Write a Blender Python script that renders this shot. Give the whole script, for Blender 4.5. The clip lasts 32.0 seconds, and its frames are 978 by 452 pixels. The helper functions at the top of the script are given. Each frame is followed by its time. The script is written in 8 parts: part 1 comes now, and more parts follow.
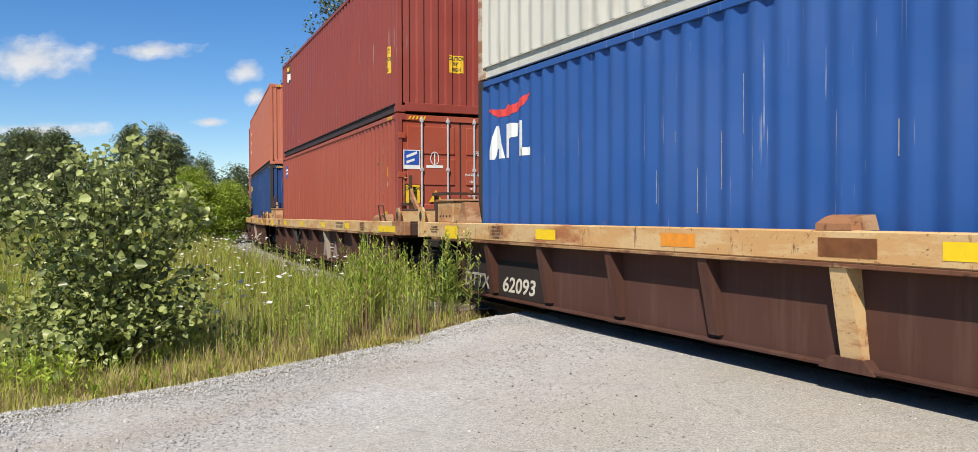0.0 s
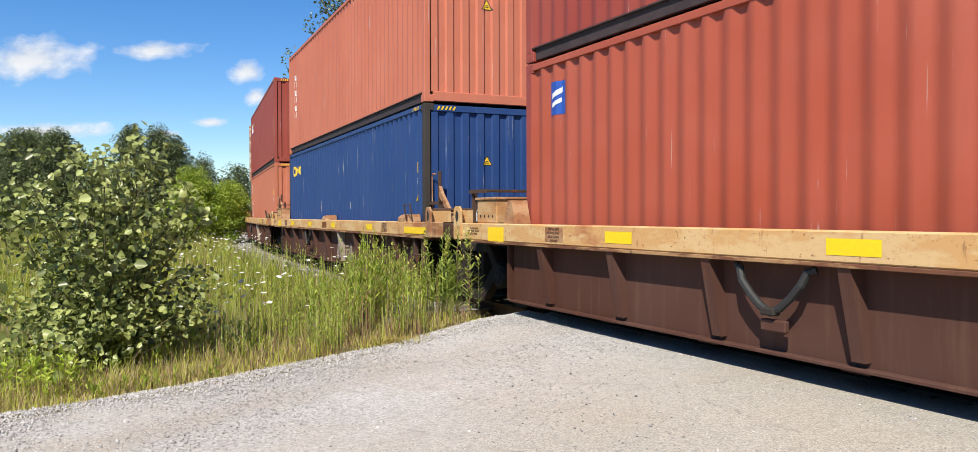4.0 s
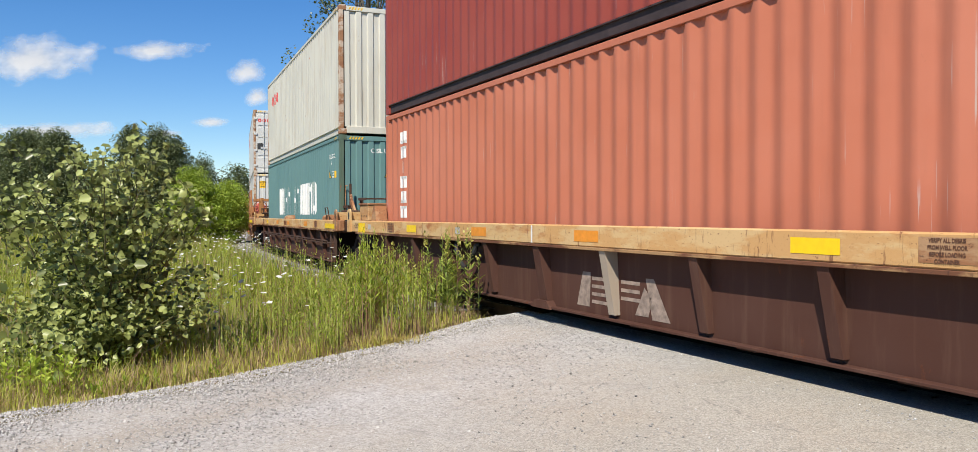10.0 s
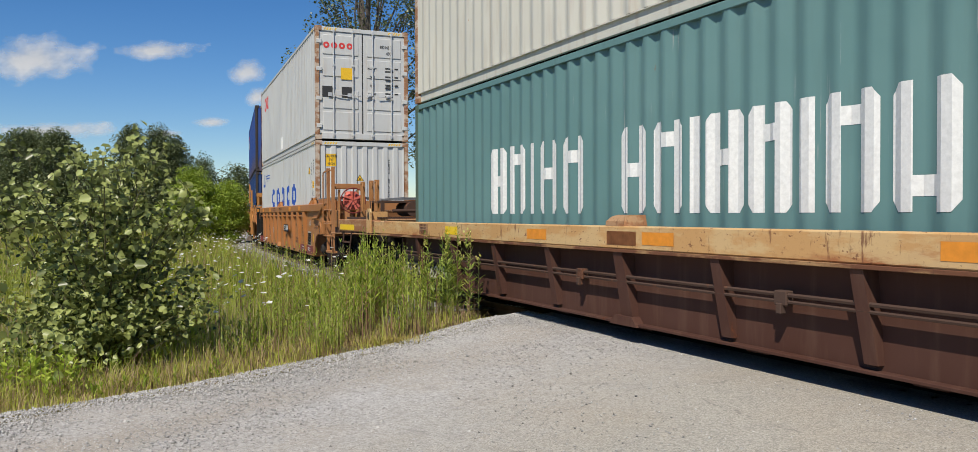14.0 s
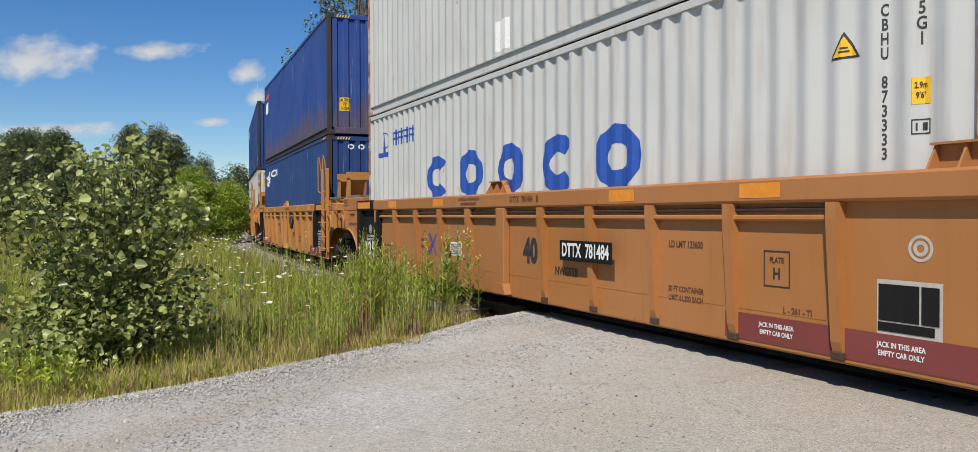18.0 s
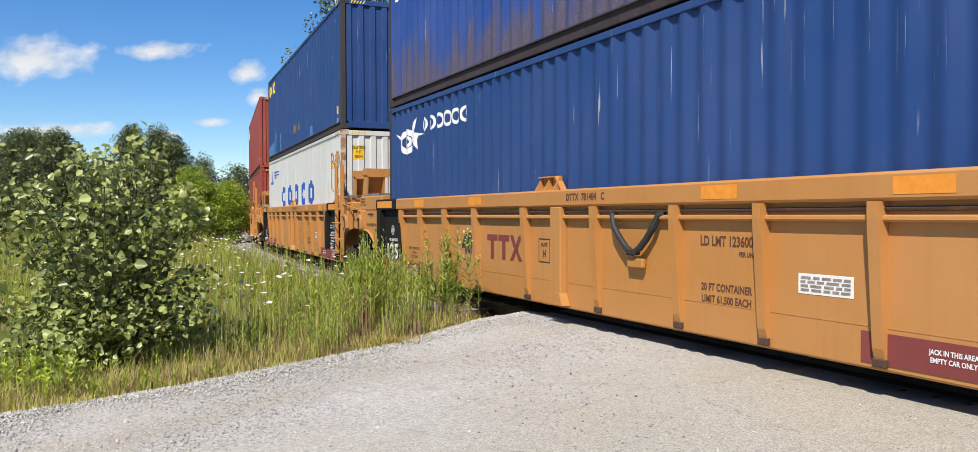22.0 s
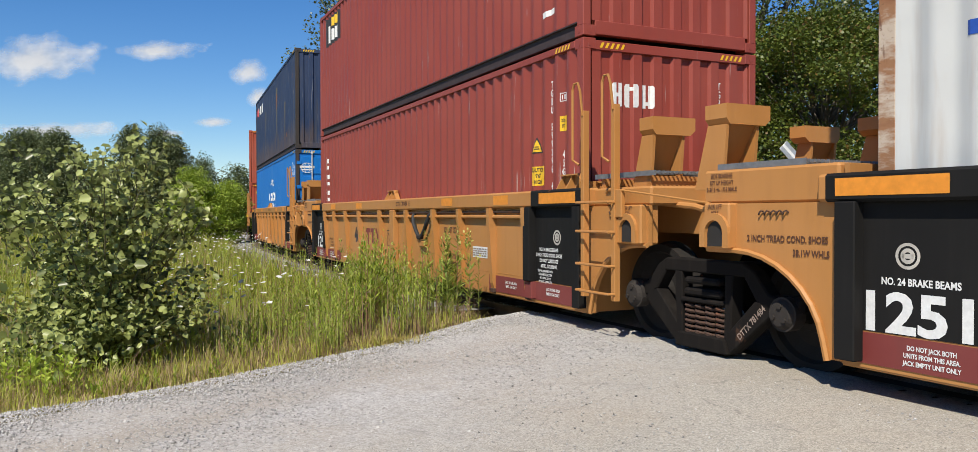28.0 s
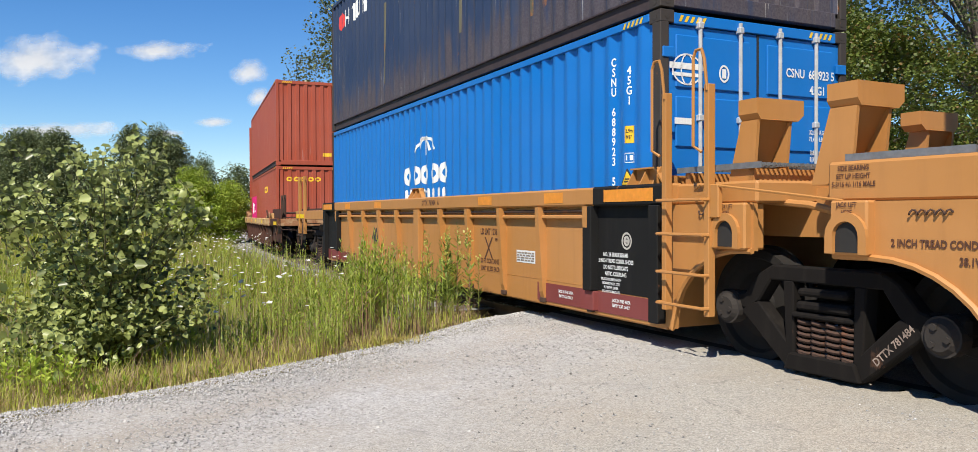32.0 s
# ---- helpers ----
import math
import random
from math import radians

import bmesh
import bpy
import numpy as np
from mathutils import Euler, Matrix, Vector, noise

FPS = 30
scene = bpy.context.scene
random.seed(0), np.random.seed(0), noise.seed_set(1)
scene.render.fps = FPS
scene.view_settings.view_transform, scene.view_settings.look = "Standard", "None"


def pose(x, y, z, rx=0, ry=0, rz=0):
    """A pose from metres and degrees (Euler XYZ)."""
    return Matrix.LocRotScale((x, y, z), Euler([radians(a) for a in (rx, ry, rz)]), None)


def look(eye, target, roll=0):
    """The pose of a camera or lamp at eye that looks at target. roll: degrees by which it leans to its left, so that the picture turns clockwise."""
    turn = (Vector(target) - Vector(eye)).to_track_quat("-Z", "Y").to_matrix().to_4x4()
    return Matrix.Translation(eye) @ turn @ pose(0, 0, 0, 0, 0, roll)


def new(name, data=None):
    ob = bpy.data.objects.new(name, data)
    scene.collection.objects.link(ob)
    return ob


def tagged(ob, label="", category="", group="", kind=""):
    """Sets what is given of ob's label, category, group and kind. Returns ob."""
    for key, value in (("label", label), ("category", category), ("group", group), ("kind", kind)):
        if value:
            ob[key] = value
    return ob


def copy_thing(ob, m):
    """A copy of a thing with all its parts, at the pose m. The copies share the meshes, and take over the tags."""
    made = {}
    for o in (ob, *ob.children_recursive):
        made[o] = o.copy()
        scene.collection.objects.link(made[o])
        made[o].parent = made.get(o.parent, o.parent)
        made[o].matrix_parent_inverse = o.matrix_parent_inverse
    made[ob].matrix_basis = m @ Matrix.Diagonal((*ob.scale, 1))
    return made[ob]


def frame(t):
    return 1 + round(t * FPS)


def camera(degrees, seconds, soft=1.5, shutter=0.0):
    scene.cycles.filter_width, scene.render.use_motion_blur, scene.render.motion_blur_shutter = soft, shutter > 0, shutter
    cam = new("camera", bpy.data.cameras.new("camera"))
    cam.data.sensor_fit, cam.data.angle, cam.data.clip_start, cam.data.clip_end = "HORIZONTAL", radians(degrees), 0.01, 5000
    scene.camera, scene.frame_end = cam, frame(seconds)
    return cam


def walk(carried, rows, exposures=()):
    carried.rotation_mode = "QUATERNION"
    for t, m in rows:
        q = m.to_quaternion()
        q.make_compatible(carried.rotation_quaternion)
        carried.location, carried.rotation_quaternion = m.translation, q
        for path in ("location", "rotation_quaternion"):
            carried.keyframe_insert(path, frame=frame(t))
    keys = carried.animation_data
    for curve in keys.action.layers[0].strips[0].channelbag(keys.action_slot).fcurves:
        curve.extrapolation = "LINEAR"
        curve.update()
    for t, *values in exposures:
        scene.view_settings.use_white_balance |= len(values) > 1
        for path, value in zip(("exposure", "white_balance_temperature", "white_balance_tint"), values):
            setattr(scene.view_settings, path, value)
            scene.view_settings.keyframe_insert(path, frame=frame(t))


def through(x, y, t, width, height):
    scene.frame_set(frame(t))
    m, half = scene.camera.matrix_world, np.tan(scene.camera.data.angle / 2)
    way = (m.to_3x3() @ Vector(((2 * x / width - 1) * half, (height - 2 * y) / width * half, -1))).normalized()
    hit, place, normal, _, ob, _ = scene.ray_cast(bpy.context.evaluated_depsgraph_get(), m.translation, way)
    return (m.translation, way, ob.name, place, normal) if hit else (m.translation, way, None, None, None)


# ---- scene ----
# ---------- camera ----------
cam = camera(63.63, 32.0, soft=0.75, shutter=0.0)
EYE = (0.0, 0.0, 1.393)
VIEW = look(EYE, (0.0, 100.0, 1.393 - 1.473), roll=-0.16)
walk(cam, [(0.0, VIEW), (32.0, VIEW)],
     exposures=[(0, 0.2), (5, 0.42), (7, 0.38), (9, 0.32), (11, 0.12), (12, 0.0), (13, 0.02), (14, -0.16), (17, 0.14), (18, -0.1), (19, -0.22), (20, -0.16), (21, 0.18), (22, 0.3), (24, 0.2), (25, 0.13), (28, 0.09), (29, 0.28), (30, 0.27), (32, 0.28)])

# ---------- sky, sun ----------
SUN = (Vector((-0.893, -0.449, 0)) * 0.455 + Vector((0.449, -0.893, 0)) * 0.46 + Vector((0, 0, 0.77))).normalized()
world = bpy.data.worlds.new("sky")
scene.world = world
world.use_nodes = True
wn = world.node_tree.nodes
wl = world.node_tree.links
sky = wn.new("ShaderNodeTexSky")
sky.sky_type = "NISHITA"
sky.sun_disc = False
sky.sun_elevation = math.asin(SUN.z)
sky.sun_rotation = math.atan2(SUN.x, SUN.y)
sky.altitude, sky.air_density, sky.dust_density, sky.ozone_density = 0, 1.0, 0.0, 5.0
wn["Background"].inputs["Strength"].default_value = 0.109
deep = wn.new("ShaderNodeHueSaturation")
deep.inputs["Saturation"].default_value = 1.27
deep.inputs["Hue"].default_value = 0.507
wl.new(sky.outputs["Color"], deep.inputs["Color"])
wl.new(deep.outputs["Color"], wn["Background"].inputs["Color"])
sun_data = bpy.data.lights.new("sun", "SUN")
sun_data.energy, sun_data.angle, sun_data.color = 5.4, radians(0.53), (1.0, 0.93, 0.80)
sun = new("sun", sun_data)
sun.matrix_world = look((SUN * 60)[:], (0, 0, 0))

# ---------- the line of the track and the train's run ----------
BEND_AT = [-220, -120, -90, -65, -45, -30, -15, 0, 12, 30]
BEND = [0.0074, 0.00716, 0.00653, 0.00589, 0.00526, 0.00462, 0.00398, 0.00299, 0.00053, 0.0]
LINE = np.arange(-240.0, 260.0, 0.25)
_k = np.interp(LINE, BEND_AT, BEND)
_i0 = int(np.searchsorted(LINE, 0.0))
_th = np.concatenate([[0], np.cumsum(0.5 * (_k[1:] + _k[:-1]) * 0.25)])
HEAD = _th - _th[_i0] - 1.1047
_c, _s = np.cos(HEAD), np.sin(HEAD)
LX = np.concatenate([[0], np.cumsum(0.5 * (_c[1:] + _c[:-1]) * 0.25)])
LY = np.concatenate([[0], np.cumsum(0.5 * (_s[1:] + _s[:-1]) * 0.25)])
LX, LY = LX - LX[_i0] + 3.0, LY - LY[_i0] + 7.166


def line_at(s):
    """Place and heading of the track's centre at s metres along it."""
    return float(np.interp(s, LINE, LX)), float(np.interp(s, LINE, LY)), float(np.interp(s, LINE, HEAD))


def beside(s, off, z=0.0):
    """A point off metres to the right of the train's way at s."""
    x, y, h = line_at(s)
    return Vector((x + math.sin(h) * off, y - math.cos(h) * off, z))


RUN_T = [0, 4, 8, 12, 16, 20, 24, 28, 32]
RUN_S = [1.383, 18.343, 35.498, 52.722, 69.858, 86.868, 103.898, 121.064, 138.028]
RUN_V = list(np.gradient(RUN_S, RUN_T))


def run(t):
    k = min(int(t // 4), 7)
    a, h = (t - RUN_T[k]) / 4.0, 4.0
    return ((2 * a**3 - 3 * a**2 + 1) * RUN_S[k] + (a**3 - 2 * a**2 + a) * h * RUN_V[k]
            + (-2 * a**3 + 3 * a**2) * RUN_S[k + 1] + (a**3 - a**2) * h * RUN_V[k + 1])


GAPS = [15.59, 15.58, 15.62, 15.62, 19.77, 15.67, 15.64, 15.72, 15.67, 21.2, 15.62]
UNIT_AT = [0.0]
for g in GAPS:
    UNIT_AT.append(UNIT_AT[-1] - g)
HALF = 7.82


def chord(s, half):
    a, b = line_at(s + half), line_at(s - half)
    return (a[0] + b[0]) / 2, (a[1] + b[1]) / 2, math.degrees(math.atan2(a[1] - b[1], a[0] - b[0]))


MOVERS = []


def rides(ob, at, half, z=0.0):
    """Let ob ride on the track at a fixed place in the train."""
    MOVERS.append((ob, at, half, z))
    x, y, d = chord(run(0.0) + at, half)
    ob.matrix_basis = pose(x, y, z, 0, 0, d)
    return ob

# ---------- mesh helpers ----------
def mesh_of(bm, name):
    me = bpy.data.meshes.new(name)
    bm.to_mesh(me)
    bm.free()
    return me


def part(name, bm, material, parent=None, label="", smooth=False):
    me = bm if isinstance(bm, bpy.types.Mesh) else mesh_of(bm, name)
    if not me.materials:
        me.materials.append(material)
    if smooth:
        me.polygons.foreach_set("use_smooth", [True] * len(me.polygons))
    ob = new(name, me)
    if parent is not None:
        ob.parent = parent
    if label:
        tagged(ob, label)
    return ob


def thing(name, label, category, group="", kind=""):
    return tagged(new(name), label, category, group, kind)


def box(bm, x0, x1, y0, y1, z0, z1, bev=0.0):
    v = [bm.verts.new((x, y, z)) for z in (z0, z1) for y in (y0, y1) for x in (x0, x1)]
    fs = [bm.faces.new([v[i] for i in q]) for q in
          ((0, 2, 3, 1), (4, 5, 7, 6), (0, 1, 5, 4), (2, 6, 7, 3), (0, 4, 6, 2), (1, 3, 7, 5))]
    if bev:
        es = {e for f in fs for e in f.edges}
        bmesh.ops.bevel(bm, geom=list(es), offset=bev, segments=1, affect="EDGES", profile=0.5)
    return bm


def prism(bm, pts, axis, a, b):
    """The outline pts, in the two axes other than axis (in order x, y, z), from a to b along it."""
    def at(u, v, w):
        return {"x": (w, u, v), "y": (u, w, v), "z": (u, v, w)}[axis]
    lo = [bm.verts.new(at(u, v, a)) for u, v in pts]
    hi = [bm.verts.new(at(u, v, b)) for u, v in pts]
    n = len(pts)
    bm.faces.new(lo), bm.faces.new(hi)
    for i in range(n):
        bm.faces.new((lo[i], lo[(i + 1) % n], hi[(i + 1) % n], hi[i]))
    bmesh.ops.recalc_face_normals(bm, faces=bm.faces[:])
    return bm


def tube(bm, pts, r, n=8, closed=False):
    """A round bar along the points."""
    pts = [Vector(p) for p in pts]
    rings = []
    m = len(pts)
    for i, p in enumerate(pts):
        a = pts[i - 1] if i or closed else p
        b = pts[(i + 1) % m] if i < m - 1 or closed else p
        d = (b - a).normalized()
        u = d.orthogonal().normalized() if not rings else (rings[-1][1] - d * rings[-1][1].dot(d)).normalized()
        w = d.cross(u)
        rings.append(([bm.verts.new(p + (u * math.cos(k * 2 * math.pi / n) + w * math.sin(k * 2 * math.pi / n)) * r) for k in range(n)], u))
    pairs = list(zip(rings, rings[1:])) + ([(rings[-1], rings[0])] if closed else [])
    for (ra, _), (rb, _) in pairs:
        for k in range(n):
            bm.faces.new((ra[k], ra[(k + 1) % n], rb[(k + 1) % n], rb[k]))
    if not closed:
        bm.faces.new(rings[0][0][::-1]), bm.faces.new(rings[-1][0])
    return bm


def disc(bm, centre, axis, r, depth, n=20, r2=None):
    """A short cylinder or cone round axis, depth long from centre."""
    d = Vector(axis).normalized()
    u = d.orthogonal().normalized()
    w = d.cross(u)
    c = Vector(centre)
    r2 = r if r2 is None else r2
    lo = [bm.verts.new(c + (u * math.cos(k * 2 * math.pi / n) + w * math.sin(k * 2 * math.pi / n)) * r) for k in range(n)]
    hi = [bm.verts.new(c + d * depth + (u * math.cos(k * 2 * math.pi / n) + w * math.sin(k * 2 * math.pi / n)) * r2) for k in range(n)]
    bm.faces.new(lo[::-1]), bm.faces.new(hi)
    for k in range(n):
        bm.faces.new((lo[k], lo[(k + 1) % n], hi[(k + 1) % n], hi[k]))
    return bm


def lathe(bm, prof, n=32):
    """A ring-shaped body round the y axis from a closed outline of (y, radius)."""
    rr = [[bm.verts.new((r * math.cos(k * 2 * math.pi / n), y, r * math.sin(k * 2 * math.pi / n))) for y, r in prof] for k in range(n)]
    m = len(prof)
    for k in range(n):
        for i in range(m):
            bm.faces.new((rr[k][i], rr[k][(i + 1) % m], rr[(k + 1) % n][(i + 1) % m], rr[(k + 1) % n][i]))
    bmesh.ops.recalc_face_normals(bm, faces=bm.faces[:])
    return bm


def B():
    return bmesh.new()


def raw_mesh(name, verts, faces):
    """A mesh from numpy arrays of vertices and equal-sided faces."""
    me = bpy.data.meshes.new(name)
    n, k = faces.shape
    me.vertices.add(len(verts))
    me.vertices.foreach_set("co", np.asarray(verts, dtype=np.float32).ravel())
    me.loops.add(n * k)
    me.loops.foreach_set("vertex_index", faces.astype(np.int32).ravel())
    me.polygons.add(n)
    me.polygons.foreach_set("loop_start", np.arange(0, n * k, k, dtype=np.int32))
    me.update(calc_edges=True)
    me.validate()
    return me


# ---------- materials ----------
def material(name):
    m = bpy.data.materials.new(name)
    m.use_nodes = True
    return m, m.node_tree.nodes, m.node_tree.links, m.node_tree.nodes["Principled BSDF"]


def noise_node(n, l, coord, scale, detail=4.0, rough=0.55, stretch=None):
    t = n.new("ShaderNodeTexNoise")
    t.inputs["Scale"].default_value, t.inputs["Detail"].default_value, t.inputs["Roughness"].default_value = scale, detail, rough
    if stretch:
        mp = n.new("ShaderNodeMapping")
        mp.inputs["Scale"].default_value = stretch
        l.new(coord, mp.inputs["Vector"])
        coord = mp.outputs["Vector"]
    l.new(coord, t.inputs["Vector"])
    return t.outputs["Fac"]


def ramp(n, l, fac, a, b, lo=0.0, hi=1.0):
    r = n.new("ShaderNodeMapRange")
    r.inputs["From Min"].default_value, r.inputs["From Max"].default_value = a, b
    r.inputs["To Min"].default_value, r.inputs["To Max"].default_value = lo, hi
    l.new(fac, r.inputs["Value"])
    return r.outputs["Result"]


def mixed(n, l, fac, a, b):
    m = n.new("ShaderNodeMix")
    m.data_type = "RGBA"
    for k, v in ((6, a), (7, b)):
        if isinstance(v, tuple):
            m.inputs[k].default_value = (*v, 1.0)
        else:
            l.new(v, m.inputs[k])
    if isinstance(fac, float):
        m.inputs[0].default_value = fac
    else:
        l.new(fac, m.inputs[0])
    return m.outputs[2]


def bumped(n, l, bsdf, fac, strength, dist):
    b = n.new("ShaderNodeBump")
    b.inputs["Strength"].default_value, b.inputs["Distance"].default_value = strength, dist
    l.new(fac, b.inputs["Height"])
    l.new(b.outputs["Normal"], bsdf.inputs["Normal"])


def paint(name, col, rust=0.15, fade=0.25, rough=0.5, rust_col=(0.16, 0.06, 0.025), dirt=0.25, dirt_col=(0.06, 0.05, 0.04), metal=0.0, seed=0.0, scratch=0.0, skirt=0.0):
    """Weathered paint on metal: faded patches, streaks of dirt running down, spots of rust."""
    m, n, l, p = material(name)
    tc = n.new("ShaderNodeTexCoord")
    mp = n.new("ShaderNodeMapping")
    mp.inputs["Location"].default_value = (seed * 7.3, seed * 3.1, seed * 5.7)
    l.new(tc.outputs["Object"], mp.inputs["Vector"])
    co = mp.outputs["Vector"]
    big = noise_node(n, l, co, 0.7, 5)
    wash = fade * 0.14 * min(1.0, 0.12 + max(col) * 1.6)
    lite = tuple(min(1.0, c * (1 - fade * 0.2) + wash) for c in col)
    dark = tuple(c * (1 - fade * 0.35) for c in col)
    c1 = mixed(n, l, ramp(n, l, big, 0.3, 0.7), dark, lite)
    streak = noise_node(n, l, co, 5.0, 5, 0.6, (1.6, 1.6, 0.16))
    c2 = mixed(n, l, ramp(n, l, streak, 0.52, 0.8, 0.0, dirt), c1, dirt_col)
    spot = noise_node(n, l, co, 3.2, 8, 0.68, (1.5, 1.5, 0.6))
    e = 0.72 - 0.24 * rust
    rf = ramp(n, l, spot, e, e + 0.05)
    fine = noise_node(n, l, co, 40.0, 4, 0.6)
    rc = mixed(n, l, ramp(n, l, fine, 0.3, 0.7), rust_col, tuple(c * 2.1 for c in rust_col))
    c3 = mixed(n, l, rf, c2, rc)
    if skirt:
        # grime and rust that has run along the bottom of the sides
        sx = n.new("ShaderNodeSeparateXYZ")
        l.new(tc.outputs["Object"], sx.inputs[0])
        low = ramp(n, l, sx.outputs[2], 0.2, 1.5, 1.0, 0.0)
        runs = noise_node(n, l, co, 2.6, 6, 0.65, (2.2, 2.2, 0.25))
        sm = n.new("ShaderNodeMath")
        sm.operation = "MULTIPLY_ADD"
        l.new(low, sm.inputs[0])
        sm.inputs[1].default_value = 0.42
        l.new(runs, sm.inputs[2])
        c3 = mixed(n, l, ramp(n, l, sm.outputs[0], 0.70, 0.88, 0.0, skirt), c3, mixed(n, l, ramp(n, l, fine, 0.35, 0.65), (0.15, 0.115, 0.085), (0.09, 0.05, 0.03)))
    if scratch:
        # fine upright scrapes to bare primer, gathered in patches
        line = noise_node(n, l, co, 9.0, 3, 0.5, (5.0, 5.0, 0.10))
        area = noise_node(n, l, co, 1.3, 4, 0.6)
        gate = n.new("ShaderNodeMath")
        gate.operation = "MULTIPLY"
        l.new(ramp(n, l, line, 0.66, 0.69), gate.inputs[0])
        l.new(ramp(n, l, area, 0.56 - 0.1 * scratch, 0.66 - 0.1 * scratch, 0.0, 0.8), gate.inputs[1])
        c3 = mixed(n, l, gate.outputs[0], c3, mixed(n, l, ramp(n, l, area, 0.55, 0.7), tuple(c * 0.5 + 0.22 for c in col), (0.46, 0.42, 0.38)))
    l.new(c3, p.inputs["Base Color"])
    l.new(ramp(n, l, big, 0.3, 0.7, rough - 0.08, rough + 0.12), p.inputs["Roughness"])
    p.inputs["Metallic"].default_value = metal
    p.inputs["Specular IOR Level"].default_value = 0.36 if max(col) > 0.12 else 0.2
    bumped(n, l, p, fine, 0.12, 0.004)
    # shallow dents and warps of the sheet
    dent = n.new("ShaderNodeBump")
    dent.inputs["Strength"].default_value, dent.inputs["Distance"].default_value = 0.5, 0.03
    l.new(noise_node(n, l, co, 1.7, 3, 0.5), dent.inputs["Height"])
    l.new(dent.outputs["Normal"], p.inputs["Normal"].links[0].from_node.inputs["Normal"])
    return m


def worn_sill(name, tan, pale, rust, dark, seed=0.0):
    """Old paint in long patches, worn to pale undercoat here and to rust there, with brown runs."""
    m, n, l, p = material(name)
    tc = n.new("ShaderNodeTexCoord")
    oi = n.new("ShaderNodeObjectInfo")
    sh = n.new("ShaderNodeMath")
    sh.operation = "MULTIPLY_ADD"
    l.new(oi.outputs["Random"], sh.inputs[0])
    sh.inputs[1].default_value, sh.inputs[2].default_value = 61.0, seed
    ad = n.new("ShaderNodeVectorMath")
    l.new(tc.outputs["Object"], ad.inputs[0])
    l.new(sh.outputs[0], ad.inputs[1])
    co = ad.outputs["Vector"]
    patch = noise_node(n, l, co, 1.0, 6, 0.62, (0.7, 1.0, 2.2))
    c = mixed(n, l, ramp(n, l, patch, 0.34, 0.42), rust, tan)
    wear = noise_node(n, l, co, 2.3, 7, 0.66, (0.6, 1.0, 2.0))
    c = mixed(n, l, ramp(n, l, wear, 0.47, 0.56, 0.0, 0.8), c, pale)
    run_ = noise_node(n, l, co, 8.0, 6, 0.7, (1.6, 1.6, 0.30))
    c = mixed(n, l, ramp(n, l, run_, 0.60, 0.68, 0.0, 0.8), c, dark)
    fine = noise_node(n, l, co, 34.0, 6, 0.7)
    chips = noise_node(n, l, co, 20.0, 6, 0.65, (0.8, 1.0, 1.5))
    c = mixed(n, l, ramp(n, l, chips, 0.63, 0.66, 0.0, 0.75), c, dark)
    c = mixed(n, l, ramp(n, l, fine, 0.56, 0.70, 0.0, 0.35), c, tuple(v * 0.6 for v in rust))
    l.new(c, p.inputs["Base Color"])
    p.inputs["Roughness"].default_value = 0.75
    p.inputs["Specular IOR Level"].default_value = 0.35
    bumped(n, l, p, fine, 0.25, 0.006)
    return m


def plain(name, col, rough=0.6, metal=0.0, vary=0.15, scale=6.0):
    m, n, l, p = material(name)
    tc = n.new("ShaderNodeTexCoord")
    f = noise_node(n, l, tc.outputs["Object"], scale, 6, 0.6)
    l.new(mixed(n, l, ramp(n, l, f, 0.3, 0.7), tuple(c * (1 - vary) for c in col), tuple(min(1, c * (1 + vary)) for c in col)), p.inputs["Base Color"])
    p.inputs["Roughness"].default_value, p.inputs["Metallic"].default_value = rough, metal
    bumped(n, l, p, f, 0.1, 0.003)
    return m


WHITE_INK = plain("white_lettering", (0.72, 0.72, 0.70), 0.6, 0, 0.1, 30)
BLACK_INK = plain("black_lettering", (0.03, 0.03, 0.03), 0.6, 0, 0.2, 30)
YELLOW_REFLECT = plain("yellow_reflective_tape", (0.85, 0.56, 0.01), 0.4, 0, 0.06, 20)
DECAL_YELLOW = plain("yellow_decal", (0.78, 0.47, 0.02), 0.5, 0, 0.1, 20)
RUST_STEEL = paint("dark_rusty_steel", (0.075, 0.042, 0.03), 0.6, 0.3, 0.85, (0.08, 0.035, 0.02))
# greasy running gear and worn wheels, darkened further: underbody shade put into the colour
BLACK_STEEL = paint("greasy_shaded_black_steel", (0.008, 0.0062, 0.0052), 0.3, 0.1, 0.9, (0.04, 0.02, 0.012))
WHEEL_STEEL = plain("worn_shaded_wheel_steel", (0.010, 0.008, 0.007), 0.85, 0.0, 0.3, 8)

# ---------- shipping containers ----------
CL, CW, CH = 12.192, 2.438, 2.896
PITCH, DEEP = 0.274, 0.036


BREAKS = (0.0, 0.26, 0.5, 0.76)
END_BREAKS = (0.0, 0.40, 0.5, 0.90)


def corr(u, deep=DEEP, br=BREAKS):
    """Depth of the corrugated sheet at u metres along it."""
    a = (u / PITCH) % 1.0
    if a < br[1]:
        return 0.0
    if a < br[2]:
        return deep * (a - br[1]) / (br[2] - br[1])
    if a < br[3]:
        return deep
    return deep * (1.0 - (a - br[3]) / (1.0 - br[3]))


